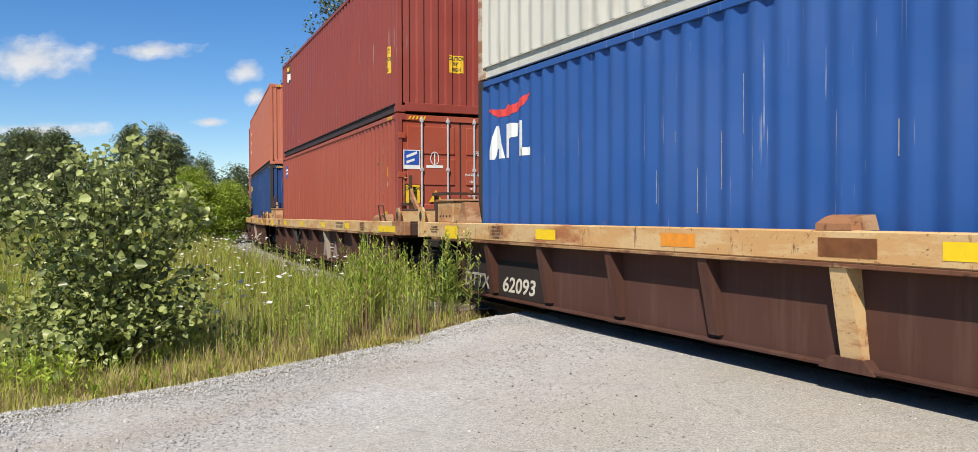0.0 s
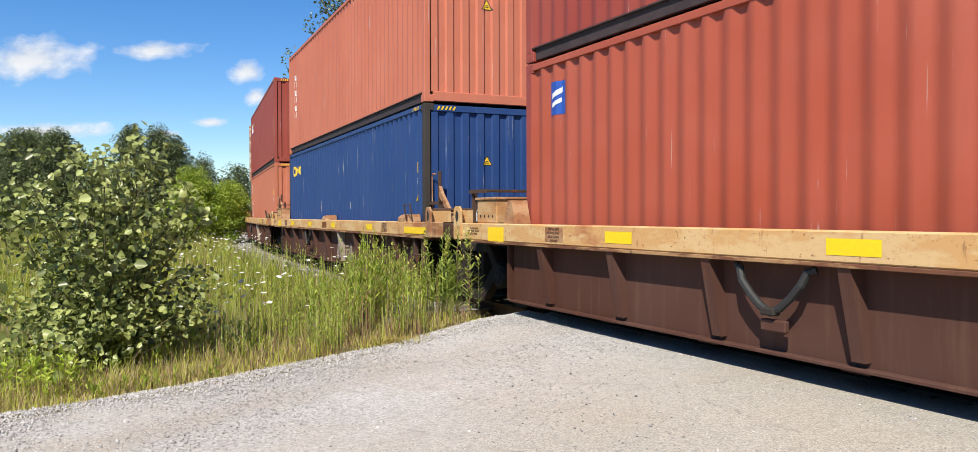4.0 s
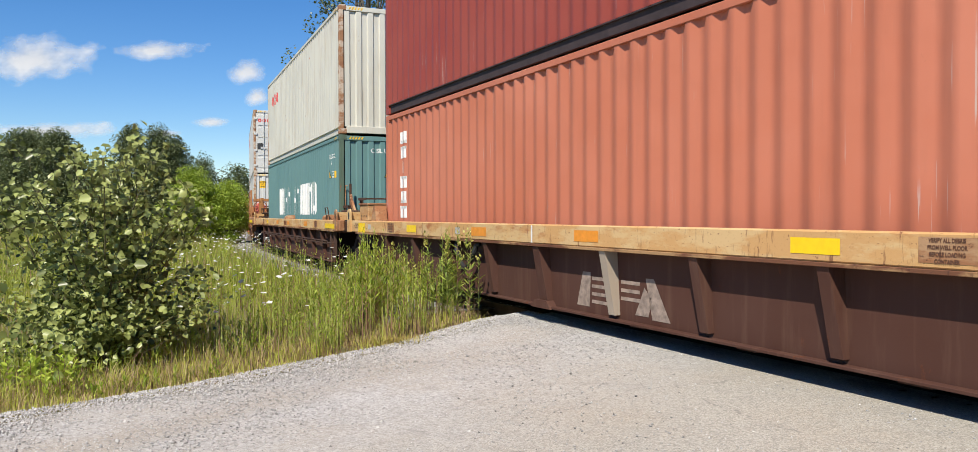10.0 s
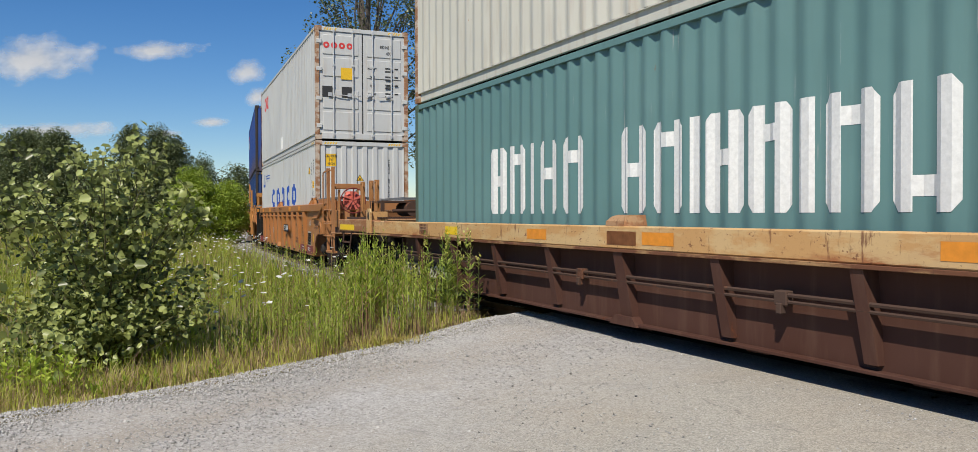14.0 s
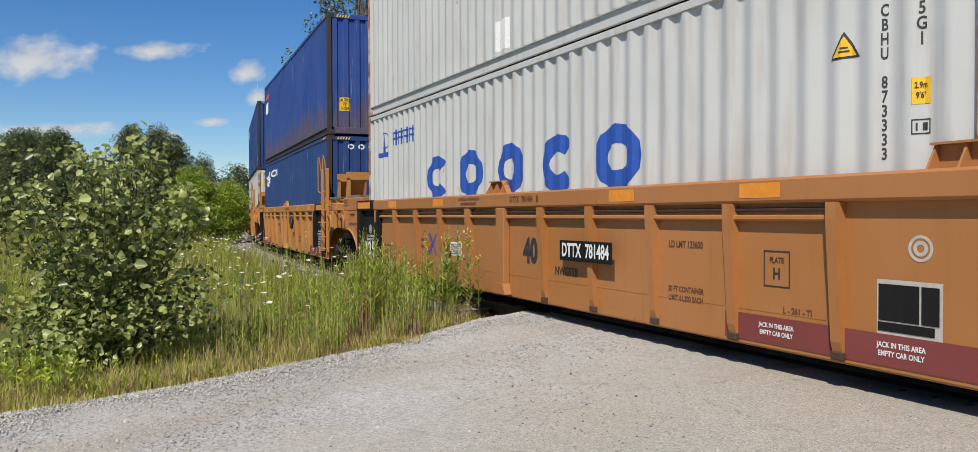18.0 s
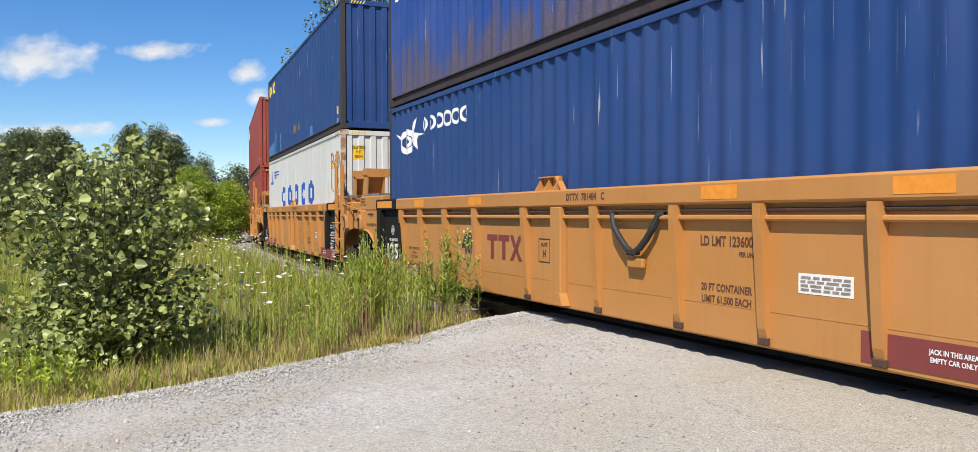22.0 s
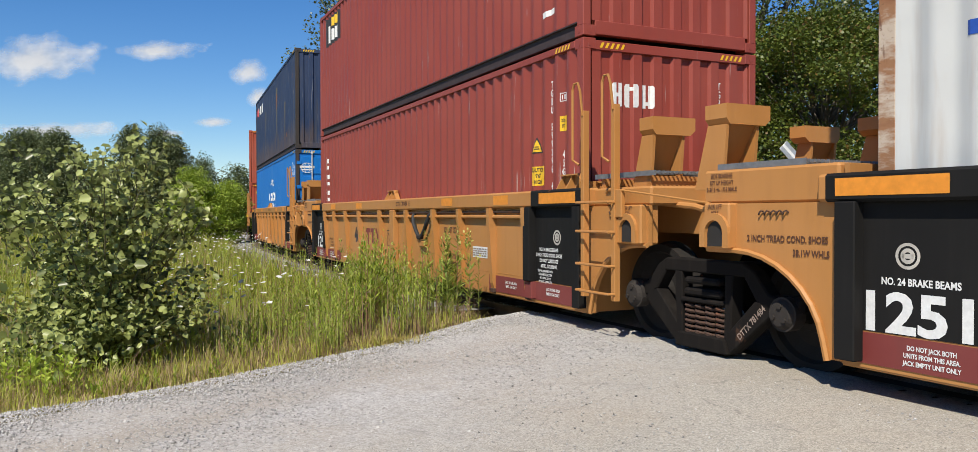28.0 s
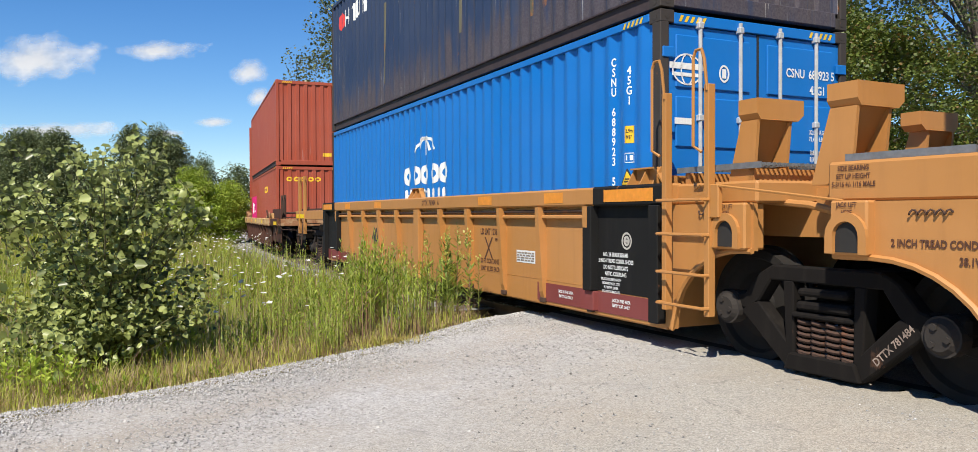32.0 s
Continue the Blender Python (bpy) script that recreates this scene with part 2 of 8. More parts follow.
def corrugated(bm, u0, u1, z0, z1, place, deep=DEEP, br=BREAKS):
    """A corrugated sheet between u0 and u1, z0 and z1; place(u, depth, z) gives the point."""
    us = [u0]
    k = math.floor(u0 / PITCH)
    while k * PITCH < u1:
        for b in br:
            u = (k + b) * PITCH
            if u0 + 0.004 < u < u1 - 0.004:
                us.append(u)
        k += 1
    us.append(u1)
    lo = [bm.verts.new(place(u, corr(u, deep, br), z0)) for u in us]
    hi = [bm.verts.new(place(u, corr(u, deep, br), z1)) for u in us]
    for i in range(len(us) - 1):
        bm.faces.new((lo[i], lo[i + 1], hi[i + 1], hi[i]))
    bmesh.ops.recalc_face_normals(bm, faces=bm.faces[:])


def flat_text(body, size, squeeze=1.0, bold=0.022):
    cu = bpy.data.curves.new("t", "FONT")
    cu.body, cu.size, cu.resolution_u = body, size, 3
    cu.align_x, cu.align_y, cu.offset = "CENTER", "CENTER", size * bold
    tmp = bpy.data.objects.new("t", cu)
    me = bpy.data.meshes.new_from_object(tmp)
    bpy.data.objects.remove(tmp)
    bpy.data.curves.remove(cu)
    bm = B()
    bm.from_mesh(me)
    bpy.data.meshes.remove(me)
    for v in bm.verts:
        v.co.x *= squeeze
    return bm


def flat_shape(outlines):
    """Flat polygons, each a list of (x, y), as one mesh in the xy plane."""
    bm = B()
    for o in outlines:
        bm.faces.new([bm.verts.new((x, y, 0)) for x, y in o])
    bmesh.ops.remove_doubles(bm, verts=bm.verts[:], dist=1e-4)
    bmesh.ops.triangulate(bm, faces=bm.faces[:])
    return bm


def rect(x, y, w, h):
    return [(x - w / 2, y - h / 2), (x + w / 2, y - h / 2), (x + w / 2, y + h / 2), (x - w / 2, y + h / 2)]


def ring(x, y, w, h, t, n=36, a0=0, a1=360):
    """A ring, or a piece of one, in quads."""
    out = []
    steps = max(3, int(n * (a1 - a0) / 360))
    an = [radians(a0 + (a1 - a0) * i / steps) for i in range(steps + 1)]
    for a, b in zip(an, an[1:]):
        out.append([(x + w / 2 * math.cos(a), y + h / 2 * math.sin(a)), (x + w / 2 * math.cos(b), y + h / 2 * math.sin(b)),
                    (x + (w / 2 - t) * math.cos(b), y + (h / 2 - t) * math.sin(b)), (x + (w / 2 - t) * math.cos(a), y + (h / 2 - t) * math.sin(a))])
    return out


def cut_at(bm, xs):
    for x in xs:
        bmesh.ops.bisect_plane(bm, geom=bm.verts[:] + bm.edges[:] + bm.faces[:], plane_co=(x, 0, 0), plane_no=(1, 0, 0), dist=1e-5)


def on_side(bm, u, z, w=CW / 2, deep=DEEP, lift=0.003, wavy=True):
    """Lay a flat mesh on the near side of a box, centred at u along it and z up, following its waves."""
    for v in bm.verts:
        v.co.x += u
    if wavy and bm.verts:
        a, b = min(v.co.x for v in bm.verts), max(v.co.x for v in bm.verts)
        cut_at(bm, [x for k in range(math.floor(a / PITCH), math.ceil(b / PITCH)) for x in [(k + f) * PITCH for f in BREAKS] if a < x < b])
    for v in bm.verts:
        d = corr(v.co.x, deep) if wavy else 0.0
        v.co = Vector((v.co.x, -(w - 0.004 + lift - d), v.co.y + z))
    return bm


def on_end(bm, y, z, x=CL / 2, lift=0.003, wavy=True):
    """Lay a flat mesh on the leading end; its left hand lies at the near side."""
    for v in bm.verts:
        v.co.x += y
    if wavy and bm.verts:
        a, b = min(v.co.x for v in bm.verts), max(v.co.x for v in bm.verts)
        cut_at(bm, [q for k in range(math.floor(a / PITCH), math.ceil(b / PITCH)) for q in [(k + f) * PITCH for f in END_BREAKS] if a < q < b])
    for v in bm.verts:
        d = corr(v.co.x, 0.036, END_BREAKS) if wavy else 0.0
        v.co = Vector((x - 0.016 + lift - d, v.co.x, v.co.y + z))
    return bm


def hazard(bm, w, h, n=5):
    """Slanted stripes for a strip w by h."""
    out = []
    for i in range(n):
        x = -w / 2 + w * i / n
        out.append([(x, -h / 2), (x + w / n * 0.5, -h / 2), (x + w / n * 0.95, h / 2), (x + w / n * 0.45, h / 2)])
    return out


STEEL_ROD = plain("galvanised_rod", (0.55, 0.55, 0.54), 0.45, 0.3, 0.15, 12)
FLOOR_DARK = plain("container_underside", (0.03, 0.026, 0.022), 0.8)
RUBBER = plain("black_rubber", (0.02, 0.02, 0.02), 0.7)
_cache = {}


def shared(key, mat, make):
    """One mesh for all parts of the same shape and material."""
    k = (key, mat.name)
    if k not in _cache:
        bm = B()
        make(bm)
        me = mesh_of(bm, key)
        me.materials.append(mat)
        _cache[k] = me
    return _cache[k]


def casting(bm, x, y, z):
    """A corner casting with its oval holes as dark sunk pockets."""
    sx, sy = (1 if x > 0 else -1), (1 if y > 0 else -1)
    box(bm, x - sx * 0.178, x, y - sy * 0.162, y, z, z + 0.118, 0.006)
    disc(bm, (x - sx * 0.09, y + sy * 0.0006, z + 0.059), (0, sy, 0), 0.034, 0.002, 10)
    disc(bm, (x + sx * 0.0006, y - sy * 0.08, z + 0.059), (sx, 0, 0), 0.03, 0.002, 10)


# dark colour for the shade inside holes, used on flat plates without depth
POCKET = plain("painted_hole_shade", (0.02, 0.018, 0.016), 0.8)


UNDERSEAL = plain("black_underseal", (0.04, 0.026, 0.027), 0.75, 0, 0.3, 8)


def container(label, mat, post_mat=None, door=False, low_mat=None, group="containers on the train"):
    post_mat = post_mat or mat
    rail_mat, low_mat = mat, low_mat or UNDERSEAL
    ob = thing("shipping_container", label, "shipping container", group)
    h, w, x = CH, CW / 2, CL / 2

    def side(bm, s):
        corrugated(bm, -x + 0.1, x - 0.1, 0.16, h - 0.085, lambda u, d, z: (u, s * (w - 0.004 - d), z))
    part("side_wall", shared("side_n", mat, lambda bm: side(bm, -1)), mat, ob, smooth=True)
    part("side_wall", shared("side_f", mat, lambda bm: side(bm, 1)), mat, ob, smooth=True)

    def end(bm, s):
        corrugated(bm, -w + 0.12, w - 0.12, 0.17, h - 0.12, lambda u, d, z: (s * (x - 0.016 - d), u, z), 0.036, END_BREAKS)
    part("end_wall", shared("end_b", mat, lambda bm: end(bm, -1)), mat, ob)
    if not door:
        part("end_wall", shared("end_f", mat, lambda bm: end(bm, 1)), mat, ob)
    else:
        for s in (-1, 1):
            def leaf(bm, s=s):
                y0, y1 = sorted((s * 0.012, s * (w - 0.09)))
                box(bm, x - 0.06, x - 0.03, y0, y1, 0.16, h - 0.13, 0.004)
            d = part("door", shared("leaf%d" % s, mat, leaf), mat, ob)
            for za, zb in ((0.24, 0.72), (0.80, 1.28), (1.62, 2.1), (2.18, 2.68)):
                y0, y1 = sorted((s * 0.112, s * (w - 0.19)))
                part("door_panel", shared("pan%d%.2f" % (s, za), mat, lambda bm, y0=y0, y1=y1, za=za, zb=zb: box(bm, x - 0.035, x - 0.012, y0, y1, za, zb, 0.011)), mat, d)
            for yy in (0.26, 0.76):
                def rod(bm, yy=yy, s=s):
                    tube(bm, [(x + 0.012, s * yy, 0.06), (x + 0.012, s * yy, h - 0.05)], 0.019, 8)
                    for z in (0.12, 1.1, 1.9, h - 0.12):
                        box(bm, x - 0.03, x + 0.035, s * yy - 0.03, s * yy + 0.03, z - 0.03, z + 0.03, 0.006)
                r = part("lock_rod", shared("rod%d%.2f" % (s, yy), STEEL_ROD, rod), STEEL_ROD, d)
                def handle(bm, yy=yy, s=s):
                    tube(bm, [(x + 0.03, s * yy, 1.16), (x + 0.05, s * (yy - 0.1), 1.15), (x + 0.05, s * (yy - 0.36 if yy > 0.5 else yy - 0.2), 1.13)], 0.012, 6)
                    box(bm, x - 0.02, x + 0.03, s * yy - 0.14, s * yy - 0.04, 1.1, 1.2, 0.005)
                part("handle", shared("hnd%d%.2f" % (s, yy), STEEL_ROD, handle), STEEL_ROD, d)
            for z in (0.35, 1.05, 1.8, 2.5):
                def hinge(bm, z=z, s=s):
                    y0, y1 = sorted((s * (w - 0.16), s * (w - 0.02)))
                    box(bm, x - 0.02, x + 0.012, y0, y1, z - 0.05, z + 0.05, 0.006)
                part("hinge", shared("hin%d%.2f" % (s, z), mat, hinge), mat, d)
        part("door_seal", shared("seal", RUBBER, lambda bm: box(bm, x - 0.055, x - 0.026, -0.013, 0.013, 0.16, h - 0.13)), RUBBER, ob)

    def roof(bm):
        corrugated(bm, -x + 0.1, x - 0.1, -w + 0.05, w - 0.05, lambda u, d, z: (u, z, h - 0.016 - d * 0.5))
    part("roof", shared("roof", mat, roof), mat, ob)

    uf = part("underframe", shared("under", FLOOR_DARK, lambda bm: box(bm, -x + 0.1, x - 0.1, -w + 0.05, w - 0.05, 0.13, 0.158)), FLOOR_DARK, ob)
    for k in range(27):
        cm = part("crossmember", shared("crossmember", FLOOR_DARK, lambda bm: box(bm, -0.03, 0.03, -w + 0.05, w - 0.05, 0.02, 0.129)), FLOOR_DARK, uf)
        cm.matrix_basis = pose(-x + 0.35 + k * (CL - 0.7) / 26, 0, 0)
    for s in (-1, 1):
        def top(bm, s=s):
            y0, y1 = sorted((s * (w + 0.006), s * (w - 0.06)))
            box(bm, -x + 0.17, x - 0.17, y0, y1, h - 0.09, h - 0.012, 0.006)
        part("top_rail", shared("top%d" % s, rail_mat, top), rail_mat, ob)

        def low(bm, s=s):
            y0, y1 = sorted((s * (w - 0.035), s * (w - 0.08)))
            box(bm, -x + 0.17, x - 0.17, y0, y1, 0.014, 0.165, 0.006)
            y0, y1 = sorted((s * (w - 0.004), s * (w - 0.08)))
            box(bm, -x + 0.13, x - 0.13, y0, y1, 0.152, 0.168)
        part("bottom_rail", shared("low%d" % s, low_mat, low), low_mat, ob)
        for e in (-1, 1):
            def post(bm, s=s, e=e):
                x0, x1 = sorted((e * x, e * (x - 0.13)))
                y0, y1 = sorted((s * w, s * (w - 0.10)))
                box(bm, x0, x1, y0, y1, 0.11, h - 0.11, 0.008)
            part("corner_post", shared("post%d%d" % (s, e), post_mat, post), post_mat, ob)
            for z in (0.0, h - 0.118):
                part("corner_casting", shared("cast%d%d%.2f" % (s, e, z), post_mat, lambda bm, s=s, e=e, z=z: casting(bm, e * x, s * w, z)), post_mat, ob)
    for e in (-1, 1):
        def head(bm, e=e):
            x0, x1 = sorted((e * (x - 0.005), e * (x - 0.1)))
            box(bm, x0, x1, -w + 0.16, w - 0.16, h - 0.125, h - 0.02, 0.006)
        part("end_header", shared("head%d" % e, rail_mat, head), rail_mat, ob)

        def sill(bm, e=e):
            x0, x1 = sorted((e * (x - 0.005), e * (x - 0.1)))
            box(bm, x0, x1, -w + 0.16, w - 0.16, 0.02, 0.172, 0.006)
        part("end_sill", shared("sill%d" % e, rail_mat, sill), rail_mat, ob)
    # striped height warning at the top corner of side and end
    hz = on_side(flat_shape(hazard(None, 0.34, 0.055)), x - 0.42, h - 0.054, w + 0.010, wavy=False)
    part("warning_stripes", hz, DECAL_YELLOW, ob)
    for s in (-1, 1):
        hz = on_end(flat_shape(hazard(None, 0.34, 0.06)), s * (w - 0.38), h - 0.07, x + 0.011, wavy=False)
        part("warning_stripes", hz, DECAL_YELLOW, ob)
    return ob


def mark_side(ob, body, size, u, z, ink=None, squeeze=0.8, turned=False, stacked=False):
    """Lettering on the near side, laid over its waves."""
    if stacked:
        bm = B()
        step = size * 0.86
        for i, ch in enumerate(body):
            if ch == " ":
                continue
            g = flat_text(ch, size, squeeze)
            bmesh.ops.translate(g, verts=g.verts, vec=(0, -i * step + step * (len(body) - 1) / 2, 0))
            me = mesh_of(g, "g")
            bm.from_mesh(me)
            bpy.data.meshes.remove(me)
    else:
        bm = flat_text(body, size, squeeze)
    return part("lettering", on_side(bm, u, z), ink or WHITE_INK, ob)


def mark_end(ob, body, size, y, z, ink=None, squeeze=0.8, stacked=False, wavy=True, x=CL / 2):
    if stacked:
        bm = B()
        step = size * 0.86
        for i, ch in enumerate(body):
            if ch == " ":
                continue
            g = flat_text(ch, size, squeeze)
            bmesh.ops.translate(g, verts=g.verts, vec=(0, -i * step + step * (len(body) - 1) / 2, 0))
            me = mesh_of(g, "g")
            bm.from_mesh(me)
            bpy.data.meshes.remove(me)
    else:
        bm = flat_text(body, size, squeeze)
    return part("lettering", on_end(bm, y, z, x, wavy=wavy), ink or WHITE_INK, ob)


def shape_side(ob, name, outlines, u, z, ink, lift=0.003):
    return part(name, on_side(flat_shape(outlines), u, z, lift=lift), ink, ob)


def shape_end(ob, name, outlines, y, z, ink, wavy=True, x=CL / 2, lift=0.003):
    return part(name, on_end(flat_shape(outlines), y, z, x, lift, wavy), ink, ob)

MAROON = paint("maroon_container_paint", (0.285, 0.050, 0.032), 0.06, 0.2, 0.5, dirt=0.15, seed=1, scratch=0.3)
BRICK_RED = paint("brick_red_container_paint", (0.37, 0.072, 0.035), 0.1, 0.22, 0.5, dirt=0.15, seed=2, scratch=0.4)
SALMON = paint("faded_salmon_container_paint", (0.50, 0.155, 0.083), 0.1, 0.25, 0.6, dirt=0.15, seed=3, scratch=0.5)
ORANGE_RED = paint("orange_red_container_paint", (0.51, 0.145, 0.078), 0.08, 0.25, 0.55, dirt=0.12, seed=4, scratch=0.4)
SEA_BLUE = paint("sea_blue_container_paint", (0.018, 0.085, 0.30), 0.05, 0.25, 0.5, dirt=0.15, seed=5, scratch=0.9)
NAVY = paint("navy_container_paint", (0.014, 0.05, 0.18), 0.06, 0.22, 0.5, dirt=0.15, seed=6, scratch=0.9)
TEAL = paint("teal_container_paint", (0.122, 0.242, 0.238), 0.06, 0.25, 0.55, dirt=0.15, seed=7, scratch=0.5)
OLD_WHITE = paint("dirty_white_container_paint", (0.555, 0.56, 0.545), 0.2, 0.2, 0.55, (0.24, 0.10, 0.045), dirt=0.42, dirt_col=(0.36, 0.25, 0.16), seed=8)
CREAM = paint("cream_container_paint", (0.59, 0.575, 0.50), 0.24, 0.25, 0.55, (0.24, 0.10, 0.045), dirt=0.42, dirt_col=(0.33, 0.22, 0.13), seed=9)
RUSTED_BLUE = paint("rust_blistered_blue_paint", (0.016, 0.06, 0.27), 0.08, 0.3, 0.55, (0.13, 0.045, 0.016), 0.3, (0.06, 0.06, 0.08), seed=11, scratch=0.6, skirt=0.7)
OLD_NAVY = paint("weathered_dark_navy_paint", (0.028, 0.048, 0.105), 0.25, 0.35, 0.6, (0.12, 0.055, 0.03), 0.45, (0.10, 0.09, 0.07), seed=12, skirt=0.5, scratch=0.9)
BRIGHT_BLUE = paint("bright_blue_container_paint", (0.002, 0.15, 0.50), 0.0, 0.1, 0.4, dirt=0.05, seed=13)
RUST_POST = worn_sill("rusting_white_post_paint", (0.30, 0.15, 0.075), (0.55, 0.47, 0.38), (0.22, 0.085, 0.04), (0.12, 0.05, 0.028), 14.0)
DARK_POST = paint("dark_oxide_post_paint", (0.05, 0.042, 0.038), 0.45, 0.4, 0.7, seed=15)
TEAL_POST = paint("weathered_teal_post_paint", (0.085, 0.135, 0.095), 0.45, 0.4, 0.75, (0.13, 0.06, 0.03), 0.5, (0.08, 0.06, 0.03), seed=17)
STREAK = paint("brown_green_streak", (0.13, 0.12, 0.08), 0.7, 0.4, 0.8, (0.15, 0.07, 0.03), seed=16)
MAGENTA = plain("magenta_panel_paint", (0.62, 0.01, 0.16), 0.5)
BLUE_INK = plain("blue_lettering", (0.018, 0.075, 0.36), 0.55, 0, 0.12, 25)
RED_INK = plain("red_lettering", (0.62, 0.05, 0.045), 0.55, 0, 0.12, 25)

LOWER = [
    ("sea-blue corrugated steel container with a red and white emblem", SEA_BLUE, DARK_POST, False),
    ("brick-red steel container with four door rods facing forward", BRICK_RED, MAROON, True),
    ("navy-blue corrugated container with yellow emblem near one end", NAVY, DARK_POST, False),
    ("faded salmon-red corrugated container with worn white lettering", SALMON, SALMON, False),
    ("teal corrugated container with huge white painted name", TEAL, TEAL_POST, False),
    ("dirty white container with big blue painted rings and rusty posts", OLD_WHITE, RUST_POST, False),
    ("navy container with white horse-like emblem on its side", NAVY, DARK_POST, False),
    ("white corrugated container with blue rings and rusted corner posts", OLD_WHITE, RUST_POST, False),
    ("deep red corrugated container with white painted emblem", MAROON, MAROON, False),
    ("bright blue nearly new container with white rods on its doors", BRIGHT_BLUE, DARK_POST, True),
    ("red corrugated container with magenta panel and yellow emblem", BRICK_RED, BRICK_RED, False),
    ("plain red corrugated container at the visible end of the train", BRICK_RED, BRICK_RED, False),
]
UPPER = [
    ("cream-white corrugated container streaked with rust, stacked on top", CREAM, RUST_POST, False),
    ("maroon corrugated container stacked on a brick-red one", MAROON, MAROON, False),
    ("orange-red corrugated container stacked on a navy one", ORANGE_RED, ORANGE_RED, False),
    ("maroon container with small blue and yellow emblem, stacked on top", MAROON, MAROON, False),
    ("cream container with red lettering, stacked on a teal one", CREAM, RUST_POST, False),
    ("off-white container with closed door end, stacked on top", OLD_WHITE, RUST_POST, True),
    ("blue container with rust blisters along its lower edge, stacked", RUSTED_BLUE, DARK_POST, False),
    ("navy container with small yellow emblem, stacked on a white one", NAVY, DARK_POST, False),
    ("maroon container with small black and yellow emblem, stacked on top", MAROON, MAROON, False),
    ("weathered dark navy container streaked with rust, stacked on top", OLD_NAVY, DARK_POST, False),
    ("brick-red corrugated container stacked on another red one", BRICK_RED, BRICK_RED, False),
    ("brick-red corrugated container stacked at the train's visible end", BRICK_RED, BRICK_RED, False),
]
ORANGE_UNITS = (5, 6, 7, 8, 9)
LOW, UP = [], []
for i in range(12):
    base = 0.406 if i in ORANGE_UNITS else 0.302 if i < 10 else 0.17
    lab, m1, m2, dr = LOWER[i]
    c = container(lab, m1, m2, dr, m1 if m2 is RUST_POST else None)
    LOW.append(rides(c, UNIT_AT[i], HALF, base))
    lab, m1, m2, dr = UPPER[i]
    c = container(lab, m1, m2, dr, m1 if m2 is RUST_POST else None)
    UP.append(rides(c, UNIT_AT[i], HALF, base + CH + 0.022))

# ---------- markings on the containers ----------
YB, OB = 0.302, 0.406          # height of the box floors above the rails, brown and ochre cars
YELLOW_INK = plain("yellow_lettering", (0.80, 0.50, 0.03), 0.5, 0, 0.1, 25)


def warn_triangle(ob, u, z, s=0.24, end=False):
    f, h = (shape_end if end else shape_side), s * 0.87
    f(ob, "warning_triangle", [[(-s / 2, -h / 2), (s / 2, -h / 2), (0, h / 2)]], u, z, BLACK_INK)
    k = 0.76
    f(ob, "triangle_field", [[(-s / 2 * k, -h / 2 * k - 0.008), (s / 2 * k, -h / 2 * k - 0.008), (0, h / 2 * k - 0.008)]], u, z, DECAL_YELLOW, lift=0.006)
    f(ob, "triangle_mark", [rect(0, -0.02, 0.05, 0.012), rect(0, -0.045, 0.07, 0.012)], u, z, BLACK_INK, lift=0.009)


def caution(ob, u, z, w, h, end=False):
    f = shape_end if end else shape_side
    f(ob, "height_decal", [rect(0, 0, w, h)], u, z, DECAL_YELLOW)
    for k, row in enumerate(("CAUTION", "9'6\"", "HIGH")):
        g = flat_text(row, h * 0.30, 0.72)
        g = (on_end if end else on_side)(g, u, z + h * (0.31 - 0.31 * k), lift=0.007)
        part("lettering", g, BLACK_INK, ob)


def id_marks(ob, base, number, ink=None, u=5.38, z0=1.6, z1=2.85, size_code="45G1", code_z=2.66, decal_z=2.18, mark_z=1.95):
    ink = ink or WHITE_INK
    step = (z1 - z0) / len(number)
    mark_side(ob, number, step / 0.86, u, (z0 + z1) / 2 - base, ink, 0.62, stacked=True)
    if size_code:
        mark_side(ob, size_code, 0.115, u + 0.27, code_z - base, ink, 0.7, stacked=True)
    shape_side(ob, "height_decal", [rect(0, 0, 0.11, 0.17)], u + 0.27, decal_z - base, DECAL_YELLOW)
    g = on_side(flat_text("2.9m", 0.055, 0.65), u + 0.27, decal_z + 0.035 - base, lift=0.007)
    part("lettering", g, BLACK_INK, ob)
    g = on_side(flat_text("9'6\"", 0.055, 0.65), u + 0.27, decal_z - 0.03 - base, lift=0.007)
    part("lettering", g, BLACK_INK, ob)
    shape_side(ob, "country_mark", [rect(-0.05, 0, 0.008, 0.09), rect(0.05, 0, 0.008, 0.09), rect(0, 0.045, 0.108, 0.008), rect(0, -0.045, 0.108, 0.008), rect(-0.025, 0, 0.01, 0.05), rect(0.02, 0, 0.03, 0.05)], u + 0.27, mark_z - base, ink)


